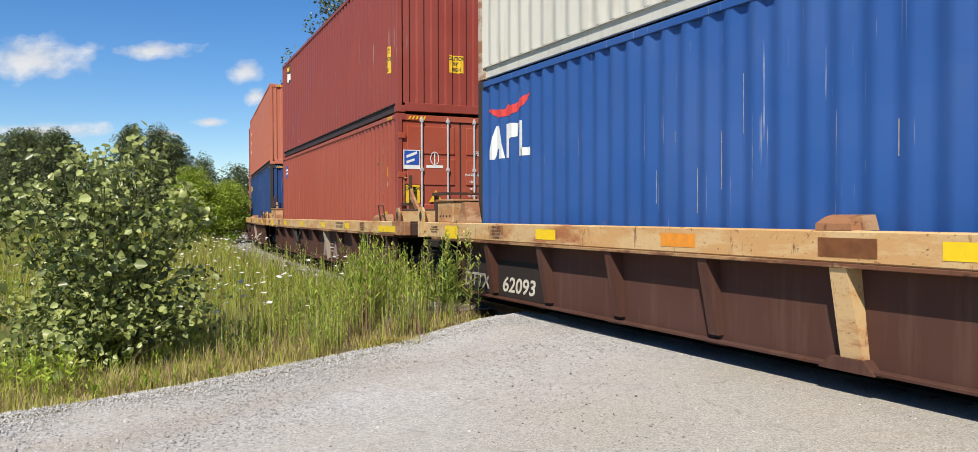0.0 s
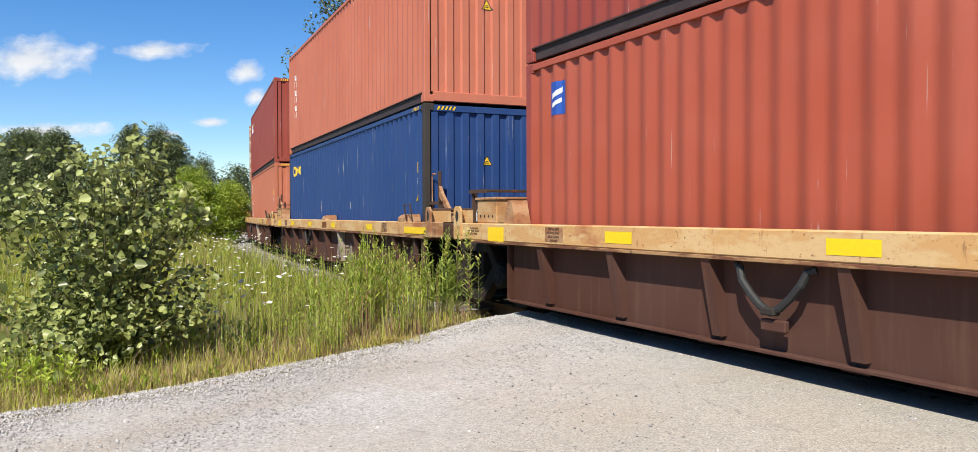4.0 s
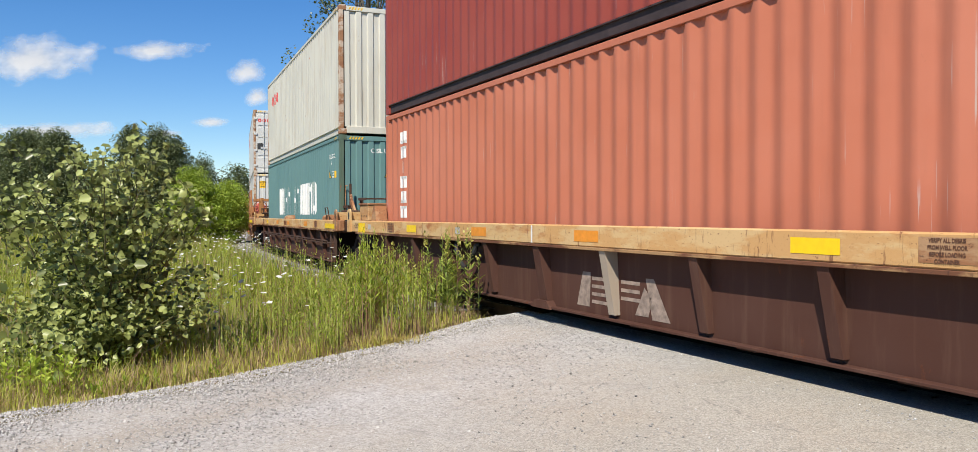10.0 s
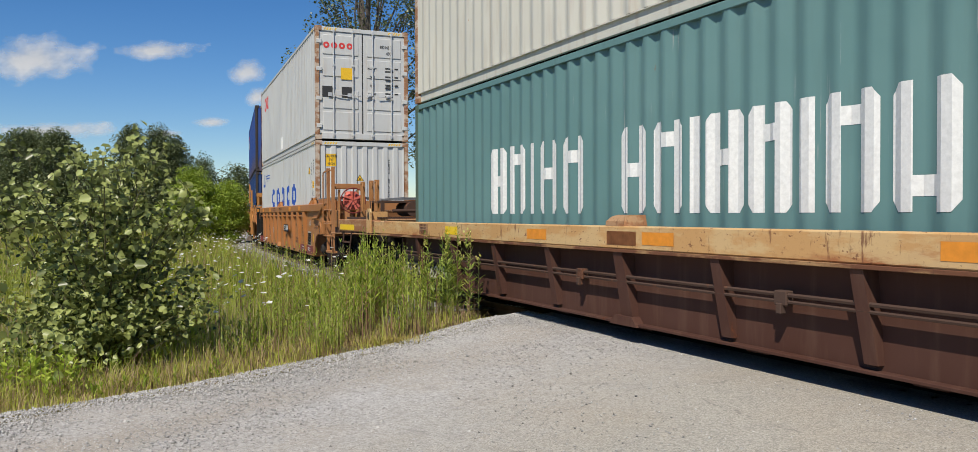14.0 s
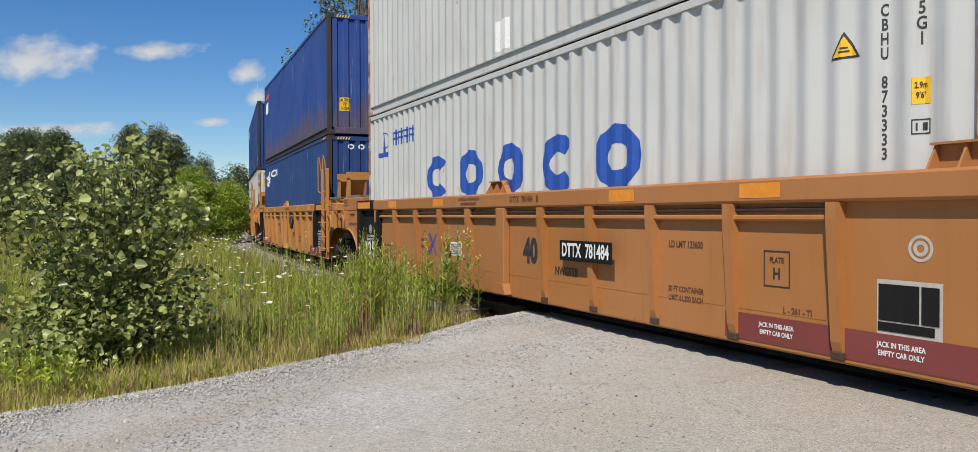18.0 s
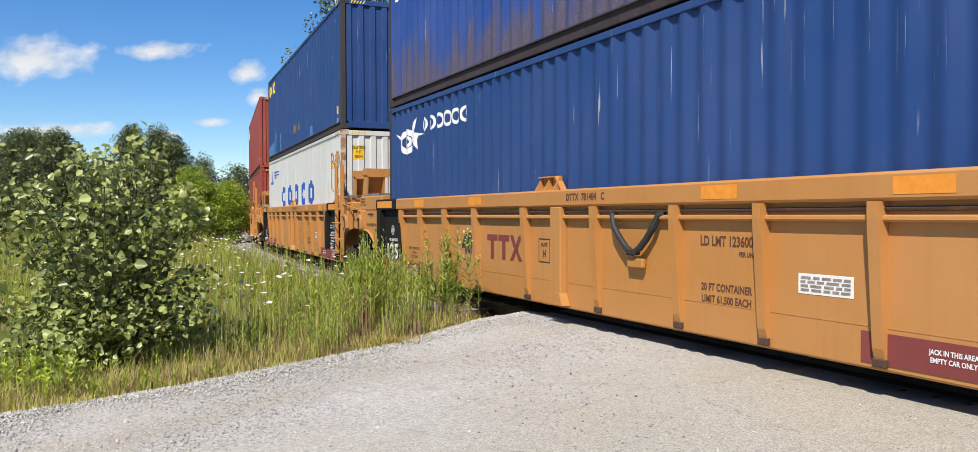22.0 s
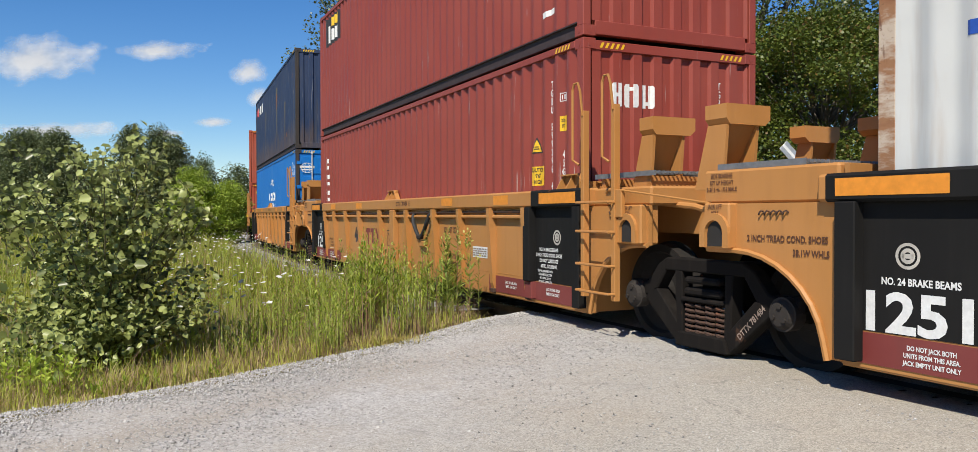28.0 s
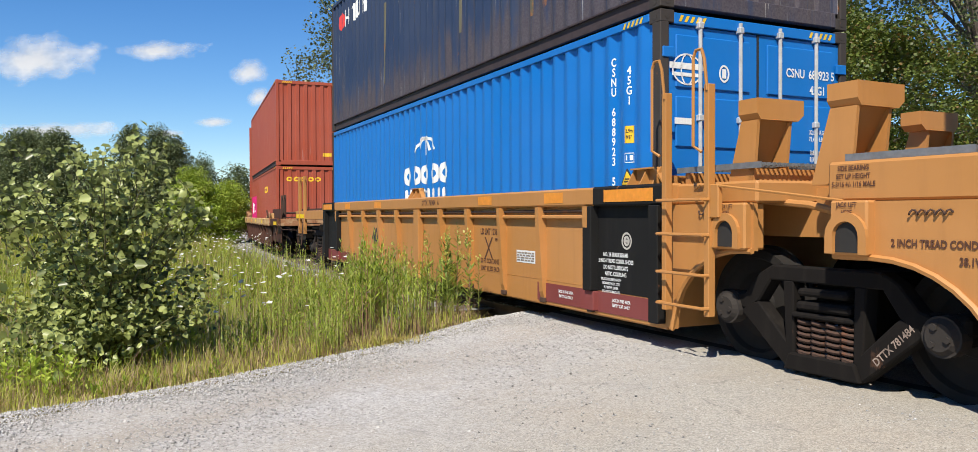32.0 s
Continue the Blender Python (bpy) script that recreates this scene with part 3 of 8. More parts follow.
def blocks(widths, h, gap, hollow=True, bar=0.34):
    """A painted name as plain upright shapes: each width w becomes two bars and a crosspiece in one outline, a narrow one a single bar."""
    total = sum(widths) + gap * (len(widths) - 1)
    x = -total / 2
    out = []
    for k, w in enumerate(widths):
        if w < h * 0.25 or not hollow:
            out.append(rect(x + w / 2, 0, w, h))
        else:
            b, e, c, t = w * bar, h / 2, (0.0, 0.30, -0.30, 0.05, 0.24)[k % 5] * h, h * 0.08
            q = w * 0.16
            out.append([(x, -e + q), (x + q * 0.7, -e), (x + b, -e), (x + b, c - t), (x + w - b, c - t), (x + w - b, -e), (x + w - q * 0.7, -e), (x + w, -e + q),
                        (x + w, e - q), (x + w - q * 0.7, e), (x + w - b, e), (x + w - b, c + t), (x + b, c + t), (x + b, e), (x + q * 0.7, e), (x, e - q)])
        x += w + gap
    return out


def rings(widths, h, gap, t):
    total = sum(widths) + gap * (len(widths) - 1)
    x = -total / 2
    out = []
    for w in widths:
        out += ring(x + w / 2, 0, w, h, t)
        x += w + gap
    return out


# the blue box with red wing and white shapes
c = LOW[0]
shape_side(c, "emblem", [[(-0.53, -0.22), (-0.36, -0.22), (-0.3, -0.08), (-0.22, -0.08), (-0.2, -0.22), (-0.08, -0.22), (-0.2, 0.22), (-0.34, 0.22)],
                         rect(0.0, 0.0, 0.12, 0.44), [(0.06, 0.02), (0.24, 0.04), (0.26, 0.2), (0.06, 0.22)], rect(0.36, 0.0, 0.11, 0.44), rect(0.46, -0.17, 0.18, 0.1)], -5.28, 2.34 - YB, WHITE_INK)
shape_side(c, "red_wing", [[(-0.55, 0.08), (-0.1, 0.03), (0.0, 0.12), (0.1, 0.05), (0.55, 0.17), (0.42, 0.02), (0.1, -0.06), (-0.3, -0.06)]], -5.27, 2.72 - YB, RED_INK)
SCRAPE = plain("bare_scraped_metal", (0.34, 0.31, 0.28), 0.7, 0, 0.4, 12)
for u, z, w, h in ((-2.32, 1.65, 0.008, 0.32), (-1.75, 1.6, 0.008, 0.4), (-1.45, 1.85, 0.007, 0.5), (-1.2, 2.3, 0.005, 0.5), (0.2, 1.9, 0.008, 0.25), (-2.05, 2.1, 0.007, 0.1)):
    shape_side(c, "scrape", [rect(0, 0, w, h)], u, z - YB, SCRAPE)

# brick-red box with its doors forward
c = LOW[1]
id_marks(c, YB, "FSCU 882527 0", None, 5.2, 1.51, 2.93)
warn_triangle(c, 4.88, 2.46 - YB)
caution(c, 5.36, 1.37 - YB, 0.28, 0.16)
shape_side(c, "emblem", [rect(0, 0.0, 0.3, 0.38)], -5.42, 2.72 - YB, BLUE_INK)
shape_side(c, "emblem", [[(-0.1, -0.02), (0.1, 0.06), (0.1, 0.12), (-0.1, 0.04)], [(-0.1, -0.12), (0.08, -0.05), (0.08, 0.0), (-0.1, -0.07)]], -5.42, 2.72 - YB, WHITE_INK, 0.007)
E_X = CL / 2 + 0.006
shape_end(c, "emblem", [rect(0, 0, 0.31, 0.34)], -0.945, 2.38 - YB, WHITE_INK, False, E_X)
shape_end(c, "emblem", [rect(0, 0.03, 0.28, 0.25)], -0.945, 2.38 - YB, BLUE_INK, False, E_X, 0.006)
shape_end(c, "emblem", [[(-0.1, 0.0), (0.1, 0.08), (0.1, 0.13), (-0.1, 0.05)], [(-0.1, -0.1), (0.05, -0.04), (0.05, 0.0), (-0.1, -0.05)]], -0.945, 2.40 - YB, WHITE_INK, False, E_X, 0.009)
shape_end(c, "emblem", ring(0, 0.05, 0.17, 0.24, 0.014) + [rect(0, 0.02, 0.02, 0.24), rect(0, -0.1, 0.32, 0.05)], -0.51, 2.36 - YB, WHITE_INK, False, E_X)
mark_end(c, "FSCU 882527 0", 0.12, 0.58, 2.51 - YB, None, 0.78, False, False, E_X)
mark_end(c, "45G1", 0.12, 0.72, 2.36 - YB, None, 0.8, False, False, E_X)
for k, row in enumerate(("MAX GROSS", "TARE", "NET", "CU CAP")):
    mark_end(c, row, 0.06, 0.22, 2.12 - k * 0.13 - YB, None, 0.8, False, False, E_X)
    shape_end(c, "small_print", [rect(-0.08, 0.02, 0.14, 0.03), rect(0.1, 0.02, 0.08, 0.03), rect(-0.08, -0.03, 0.14, 0.03), rect(0.1, -0.03, 0.08, 0.03)], 0.74, 2.12 - k * 0.13 - YB, WHITE_INK, False, E_X)
shape_end(c, "height_decal", [rect(0, 0, 0.27, 0.33)], -0.93, 1.76 - YB, DECAL_YELLOW, False, E_X)
for k, row in enumerate(("CAUTION", "9'6\"", "HIGH")):
    part("lettering", on_end(flat_text(row, 0.085, 0.7), -0.93, 1.86 - 0.1 * k - YB, E_X, 0.007, False), BLACK_INK, c)
shape_end(c, "warning_triangle", [[(-0.13, -0.11), (0.13, -0.11), (0, 0.11)]], -0.49, 1.73 - YB, DECAL_YELLOW, False, E_X)

# navy box with yellow rings
c = LOW[2]
id_marks(c, YB, "SEGU 465900 0", None, 5.41, 1.55, 2.87)
warn_triangle(c, 5.67, 1.70 - YB, 0.19)
shape_side(c, "emblem", rings([0.19, 0.20, 0.20, 0.20, 0.22], 0.29, 0.02, 0.068), -4.93, 2.66 - YB, YELLOW_INK)
mark_end(c, "SEGU 465900 0", 0.12, 0.72, 2.2 - YB, None, 0.65, True)
warn_triangle(c, -0.1, 2.3 - YB, 0.2, True)
for u, z, h in ((-1.8, 1.6, 0.4), (-1.4, 1.7, 0.3), (0.3, 1.75, 0.35), (1.2, 1.6, 0.22), (2.4, 1.72, 0.3), (2.9, 1.6, 0.2)):
    shape_side(c, "scrape", [rect(0, 0, 0.012, h * 0.7)], u, z - YB, SCRAPE)

# salmon box
c = LOW[3]
id_marks(c, YB, "TCNU 985716 0", None, 5.34, 1.54, 2.82)
for k in range(6):
    w = (0.30, 0.28, 0.14, 0.30, 0.28, 0.30)[k]
    shape_side(c, "worn_name_block", [rect(-w * 0.34, 0, w * 0.3, 0.2), rect(w * 0.34, 0, w * 0.3, 0.2), rect(0, 0.08 if k % 2 else -0.08, w, 0.05)] if w > 0.2 else [rect(0, 0, 0.09, 0.2)], -5.23, 2.74 - k * 0.26 - YB, WHITE_INK)
mark_end(c, "TCNU 985716 0", 0.118, 0.73, 2.2 - YB, None, 0.65, True)

# teal box with a tall white name
c = LOW[4]
for o in blocks([0.40, 0.42, 0.14, 0.42, 0.46], 0.86, 0.10):
    shape_side(c, "painted_shape", [o], -2.17, 1.83 - YB, WHITE_INK)
for o in blocks([0.44, 0.44, 0.14, 0.42, 0.42, 0.14, 0.46, 0.48], 0.86, 0.085):
    shape_side(c, "painted_shape", [o], 1.37, 1.83 - YB, WHITE_INK)
mark_side(c, "CSLU 620732 2", 0.14, 5.2, 2.76 - YB, None, 0.82)
mark_side(c, "45G1", 0.12, 5.12, 2.6 - YB, None, 0.62)
warn_triangle(c, 4.95, 2.36 - YB, 0.23)
shape_side(c, "height_decal", [rect(0, 0, 0.11, 0.16)], 5.54, 2.33 - YB, DECAL_YELLOW)
shape_side(c, "country_mark", [rect(-0.04, 0.03, 0.01, 0.08), rect(0.04, 0.03, 0.01, 0.08), rect(0, 0.07, 0.09, 0.01), rect(0, -0.01, 0.09, 0.01), rect(0, -0.06, 0.07, 0.03)], 5.28, 2.34 - YB, WHITE_INK)
mark_end(c, "C SL U   62 07 32   2", 0.14, 0.10, 2.85 - YB, None, 1.0)
warn_triangle(c, -0.09, 2.34 - YB, 0.22, True)

# white boxes with five blue rings
for c, num, last in ((LOW[5], "CBHU 873333", "33"), (LOW[7], "CBHU 956664", "33")):
    for u, w, gap in ((-2.57, 0.80, 42), (-1.33, 0.78, 0), (-0.1, 0.70, 0), (1.09, 0.76, 42), (2.26, 0.78, 0)):
        shape_side(c, "painted_ring", ring(0, 0, w, 0.68, 0.20, 16, gap, 360 - gap), u, 1.98 - OB, BLUE_INK)
    shape_side(c, "emblem", ring(0.06, 0.02, 0.3, 0.3, 0.02) + [[(0.02, -0.2), (0.1, -0.2), (0.06, 0.2)], rect(0, -0.24, 0.6, 0.09)], -5.2, 2.75 - OB, BLUE_INK)
    shape_side(c, "painted_sign", [o for k in range(4) for o in (rect(-0.42 + k * 0.28, 0.08, 0.22, 0.035), rect(-0.42 + k * 0.28, -0.02, 0.2, 0.035), rect(-0.42 + k * 0.28, 0, 0.035, 0.28), rect(-0.5 + k * 0.28, -0.04, 0.03, 0.2))], -4.12, 2.78 - OB, BLUE_INK)
    id_marks(c, OB, num, BLACK_INK, 5.33, 1.74, 2.8)
    warn_triangle(c, 5.02, 2.58 - OB, 0.22)
    caution(c, -0.83, 2.8 - OB, 0.26, 0.32, True)
    warn_triangle(c, -0.08, 2.36 - OB, 0.2, True)
    mark_end(c, num, 0.115, 0.70, 2.3 - OB, BLACK_INK, 0.65, True)

# navy box with white figure and rings
c = LOW[6]
shape_side(c, "emblem", ring(-0.12, -0.08, 0.62, 0.44, 0.1, 16, 30, 330) + ring(-0.08, -0.08, 0.26, 0.2, 0.06) + [[(0.05, 0.02), (0.3, 0.3), (0.24, 0.05), (0.62, 0.0), (0.3, -0.06), (0.34, -0.26)], [(-0.4, 0.0), (-0.62, 0.1), (-0.44, -0.08)]], -5.1, 2.72 - OB, WHITE_INK)
shape_side(c, "emblem", rings([0.24] * 6, 0.24, 0.07, 0.05), -3.62, 2.86 - OB, WHITE_INK)
id_marks(c, OB, "CXDU 205268 4", None, 5.43, 1.72, 2.93)
warn_triangle(c, 5.67, 1.76 - OB, 0.19)
shape_side(c, "torn_sticker", [[(-0.09, -0.06), (0.09, -0.07), (0.07, 0.07), (-0.07, 0.06)]], 5.8, 2.45 - OB, WHITE_INK)
shape_end(c, "emblem", rings([0.17] * 6, 0.13, 0.085, 0.035), -0.02, 3.04 - OB, WHITE_INK)
mark_end(c, "CXDU 205268 4", 0.115, 0.72, 2.2 - OB, None, 0.65, True)

# red box with white shapes
c = LOW[8]
for k, w in enumerate((0.2, 0.28, 0.3)):
    shape_side(c, "painted_block", [rect(-w * 0.25, 0, w * 0.4, 0.3), rect(w * 0.3, 0.06, w * 0.3, 0.1), rect(w * 0.3, -0.1, w * 0.3, 0.08)], -5.45, 2.62 - k * 0.38 - OB, WHITE_INK)
shape_end(c, "painted_block", blocks([0.13, 0.17, 0.17], 0.26, 0.05, True, 0.4), -0.55, 2.71 - OB, WHITE_INK)
id_marks(c, OB, "TGBU 599296 4", None, 5.36, 1.67, 2.94, "45G1", 1.92, 2.42, 2.72)
warn_triangle(c, 5.03, 2.22 - OB, 0.22)
caution(c, 5.05, 1.85 - OB, 0.36, 0.23)
mark_end(c, "TGBU 599296 4", 0.115, 0.69, 2.3 - OB, None, 0.65, True)

# bright blue box with doors
c = LOW[9]
shape_side(c, "emblem", ring(0, 0.14, 1.0, 0.72, 0.05, 20, 20, 160) + ring(0, 0.14, 0.5, 0.72, 0.05, 16, 20, 160) + [rect(0, 0.34, 0.05, 0.3)], -0.1, 2.18 - OB, WHITE_INK)
shape_side(c, "emblem", rings([0.34] * 5, 0.32, 0.07, 0.1), -0.1, 2.05 - OB, WHITE_INK)
shape_side(c, "emblem", blocks([0.18] * 8, 0.2, 0.06), -0.1, 1.72 - OB, WHITE_INK)
id_marks(c, OB, "CSNU 688923 5", None, 5.31, 1.67, 2.98)
warn_triangle(c, 5.56, 1.76 - OB, 0.2)
shape_end(c, "emblem", ring(0, 0, 0.36, 0.3, 0.016) + ring(0, 0, 0.16, 0.3, 0.014) + [rect(0, 0.03, 0.42, 0.06), rect(0, -0.05, 0.36, 0.035)], -0.9, 2.76 - OB, WHITE_INK, False, E_X)
shape_end(c, "emblem", ring(0, 0, 0.13, 0.17, 0.02) + [rect(0, 0, 0.05, 0.09)], -0.45, 2.75 - OB, WHITE_INK, False, E_X)
mark_end(c, "CSNU  688923 5", 0.125, 0.70, 2.82 - OB, None, 0.78, False, False, E_X)
mark_end(c, "45G1", 0.125, 0.80, 2.66 - OB, None, 0.8, False, False, E_X)
for k, row in enumerate(("32,500 KG", "71,650 LBS", "", "3,880 KG", "8,380 LBS")):
    if row:
        mark_end(c, row, 0.065, 0.79, 2.23 - 0.07 * k - OB, None, 0.75, False, False, E_X)
shape_end(c, "label_plate", [rect(0, 0, 0.24, 0.06)], -0.93, 2.27 - OB, WHITE_INK, False, E_X)

# red box at the end: magenta panel, yellow rings
c = LOW[10]
shape_side(c, "magenta_panel", [rect(0, 0, 2.6, 1.05)], -4.4, 1.85 - YB, MAGENTA)
shape_side(c, "panel_shapes", blocks([0.5, 0.5, 0.4], 0.5, 0.14), -4.4, 1.85 - YB, WHITE_INK, 0.007)
shape_side(c, "emblem", rings([0.2] * 5, 0.24, 0.05, 0.06), 2.0, 2.5 - YB, YELLOW_INK)
shape_end(c, "emblem", rings([0.2] * 5, 0.16, 0.04, 0.05), -0.3, 2.75 - YB, YELLOW_INK)
id_marks(c, YB, "465120 7", None, 5.4, 1.7, 2.8)

# small marks on the upper boxes
UY, UO = YB + CH + 0.022, OB + CH + 0.022
c = UP[1]
shape_side(c, "emblem", [rect(0, 0, 0.62, 0.56)], -5.0, 5.68 - UY, BLACK_INK)
shape_side(c, "emblem", [rect(-0.05, 0.16, 0.4, 0.12)], -5.0, 5.68 - UY, YELLOW_INK, 0.007)
shape_side(c, "emblem", [rect(-0.12, -0.1, 0.12, 0.26), rect(0.1, -0.1, 0.2, 0.2)], -5.0, 5.68 - UY, WHITE_INK, 0.007)
caution(c, 5.5, 4.14 - UY, 0.28, 0.32)
caution(c, -0.08, 4.14 - UY, 0.28, 0.32, True)
id_marks(c, UY - 2.2, "UES 2301", None, 5.3, 4.6, 5.6, "")
c = UP[2]
for k in range(6):
    shape_side(c, "painted_block", [rect(-0.08, 0, 0.1, 0.16), rect(0.08, 0, 0.1, 0.16)] if k % 2 else [rect(0, 0, 0.26, 0.07), rect(0, -0.05, 0.09, 0.12)], -5.12, 5.4 - 0.22 * k - UY, WHITE_INK)
warn_triangle(c, -0.1, 4.9 - UY, 0.22, True)
c = UP[3]
shape_side(c, "emblem", [rect(0, 0, 0.95, 0.46)], -4.85, 5.45 - UY, BLUE_INK)
shape_side(c, "emblem", [rect(0.15, 0.14, 0.4, 0.11)], -4.85, 5.45 - UY, YELLOW_INK, 0.007)
shape_side(c, "emblem", [rect(-0.28, -0.02, 0.12, 0.36), rect(0.05, -0.1, 0.14, 0.16), rect(0.28, -0.1, 0.14, 0.16)], -4.85, 5.45 - UY, WHITE_INK, 0.007)
c = UP[4]
shape_side(c, "emblem", rings([0.4, 0.4, 0.4], 0.36, 0.06, 0.11), -4.3, 5.38 - UY, RED_INK)
c = UP[5]
shape_side(c, "emblem", rings([0.36, 0.36, 0.36], 0.5, 0.05, 0.11), -4.4, 5.58 - UO, RED_INK)
shape_side(c, "repair_patch", [rect(0, 0, 0.36, 0.4)], -0.3, 3.75 - UO, WHITE_INK)
shape_end(c, "emblem", rings([0.16] * 4, 0.16, 0.04, 0.05), -0.64, 5.74 - UO, RED_INK, False, E_X)
mark_end(c, "882143 7", 0.11, 0.62, 5.78 - UO, BLACK_INK, 0.75, False, False, E_X)
mark_end(c, "45G1", 0.11, 0.72, 5.62 - UO, BLACK_INK, 0.75, False, False, E_X)
shape_end(c, "height_decal", [rect(0, 0, 0.3, 0.3)], -0.42, 5.03 - UO, DECAL_YELLOW, False, E_X)
for y in (-0.92, -0.42):
    shape_end(c, "dark_sticker", [rect(0, 0, 0.26, 0.28)], y, 4.55 - UO, BLACK_INK, False, E_X)
for k, row in enumerate(("MAX WT", "TARE", "NET", "CU CAP")):
    mark_end(c, row, 0.08, 0.25, 5.2 - k * 0.22 - UO, BLACK_INK, 0.75, False, False, E_X)
    shape_end(c, "small_print", [rect(-0.1, 0.03, 0.2, 0.04), rect(0.1, 0.03, 0.1, 0.04), rect(-0.1, -0.05, 0.2, 0.04)], 0.8, 5.2 - k * 0.22 - UO, BLACK_INK, False, E_X)
c = UP[6]
shape_side(c, "emblem", [[(-0.55, -0.2), (-0.35, -0.2), (-0.2, 0.2), (-0.35, 0.2)], rect(0.02, 0, 0.3, 0.4), rect(0.36, 0, 0.14, 0.4)], -5.3, 5.35 - UO, WHITE_INK)
shape_side(c, "red_wing", [[(-0.5, 0.0), (0.0, 0.1), (0.5, 0.1), (0.3, -0.06), (-0.2, -0.08)]], -5.3, 5.75 - UO, RED_INK)
caution(c, -0.8, 4.05 - UO, 0.26, 0.32, True)
warn_triangle(c, 0.1, 5.4 - UO, 0.22, True)
c = UP[7]
shape_side(c, "emblem", rings([0.28] * 4, 0.4, 0.06, 0.1), -5.1, 5.8 - UO, YELLOW_INK)
warn_triangle(c, -0.02, 3.75 - UO, 0.2, True)
id_marks(c, UO - 1.6, "210665 4", None, 5.35, 4.2, 5.4, "45G1", 5.3)
PALE_BLUE = plain("pale_blue_repaint", (0.05, 0.14, 0.30), 0.6, 0, 0.25, 5)
for u, w, h in ((-5.0, 1.9, 0.42), (-3.2, 0.5, 0.62), (-4.3, 0.3, 0.75), (2.3, 0.5, 0.30)):
    shape_side(c, "repaint_patch", [[(-w / 2, -h / 2), (w / 2, -h / 2), (w / 2, h / 2 - 0.06), (w * 0.2, h / 2), (-w / 2, h / 2 - 0.1)]], u, 3.5 + h / 2 - UO, PALE_BLUE)
for u, w in ((-0.9, 0.16), (-0.55, 0.3), (-0.1, 0.34), (0.4, 0.26)):
    shape_side(c, "scuff", [[(-w / 2, -0.09), (w * 0.4, -0.13), (w / 2, 0.12), (-w * 0.3, 0.08)]], u, 3.95 - UO, STREAK, 0.004)
c = UP[8]
shape_side(c, "emblem", [rect(0, 0, 1.2, 0.66)], -4.85, 5.72 - UO, BLACK_INK)
shape_side(c, "emblem", [rect(0.2, 0.18, 0.6, 0.2)], -4.85, 5.72 - UO, YELLOW_INK, 0.007)
shape_side(c, "emblem", [rect(-0.35, -0.08, 0.2, 0.4), rect(0.0, -0.12, 0.24, 0.26), rect(0.36, -0.12, 0.24, 0.26)], -4.85, 5.72 - UO, WHITE_INK, 0.007)
shape_side(c, "small_emblem", [[(-0.15, -0.05), (0.15, 0.0), (0.12, 0.06), (-0.1, 0.03)]], 5.3, 3.72 - UO, WHITE_INK)
c = UP[9]
shape_side(c, "emblem", blocks([0.4, 0.3, 0.3, 0.3], 0.36, 0.1), -4.2, 5.68 - UO, WHITE_INK)
shape_side(c, "emblem", rings([0.42], 0.4, 0.1, 0.12), -5.25, 5.68 - UO, RED_INK)
for u, w, h, z in ((-2.2, 0.22, 1.5, 4.6), (1.4, 0.16, 1.7, 4.9), (3.6, 0.12, 1.2, 4.4), (-0.6, 0.1, 0.9, 5.1)):
    shape_side(c, "rust_streak", [[(-w / 2, -h / 2), (w * 0.3, -h / 2), (w / 2, h / 2), (-w * 0.4, h / 2)]], u, z - UO, STREAK)
c = UP[10]
shape_end(c, "emblem", [rect(0, 0, 0.3, 0.12)], 0.5, 3.6 - UY, YELLOW_INK)

# ---------- railcars ----------
BROWN = paint("brown_railcar_paint", (0.078, 0.030, 0.019), 0.34, 0.4, 0.75, (0.07, 0.024, 0.012), 0.5, (0.15, 0.085, 0.058), seed=20)
TAN = worn_sill("worn_tan_railcar_paint", (0.54, 0.31, 0.125), (0.60, 0.42, 0.21), (0.36, 0.14, 0.055), (0.14, 0.045, 0.025), 21.0)
RUSTY_TAN = worn_sill("rust_eaten_tan_paint", (0.30, 0.135, 0.06), (0.42, 0.26, 0.14), (0.17, 0.062, 0.03), (0.08, 0.032, 0.02), 23.0)
OCHRE = paint("ochre_railcar_paint", (0.455, 0.202, 0.051), 0.06, 0.18, 0.5, (0.2, 0.08, 0.03), 0.22, (0.22, 0.1, 0.04), seed=22)
BROWNED_OCHRE = paint("brown_tinged_ochre_paint", (0.395, 0.160, 0.044), 0.08, 0.2, 0.55, (0.2, 0.08, 0.03), 0.3, (0.2, 0.085, 0.035), seed=37)
OCHRE_WORN = paint("worn_ochre_railcar_paint", (0.38, 0.16, 0.05), 0.4, 0.3, 0.65, (0.15, 0.06, 0.028), 0.5, (0.12, 0.06, 0.03), seed=24)
RUSTY_OCHRE = worn_sill("rusty_ochre_paint", (0.36, 0.16, 0.055), (0.42, 0.20, 0.07), (0.22, 0.085, 0.035), (0.10, 0.045, 0.025), 33.0)
# dusty bogie steels, also darkened in colour for the shade under the cars
DUSTY_CAP = paint("dusty_bearing_steel", (0.035, 0.029, 0.025), 0.3, 0.4, 0.85, (0.03, 0.018, 0.014), 0.4, (0.02, 0.016, 0.014), seed=35)
DUSTY_CAST = paint("dusty_cast_steel", (0.027, 0.019, 0.016), 0.3, 0.4, 0.9, (0.035, 0.018, 0.012), 0.5, (0.06, 0.045, 0.038), seed=31)
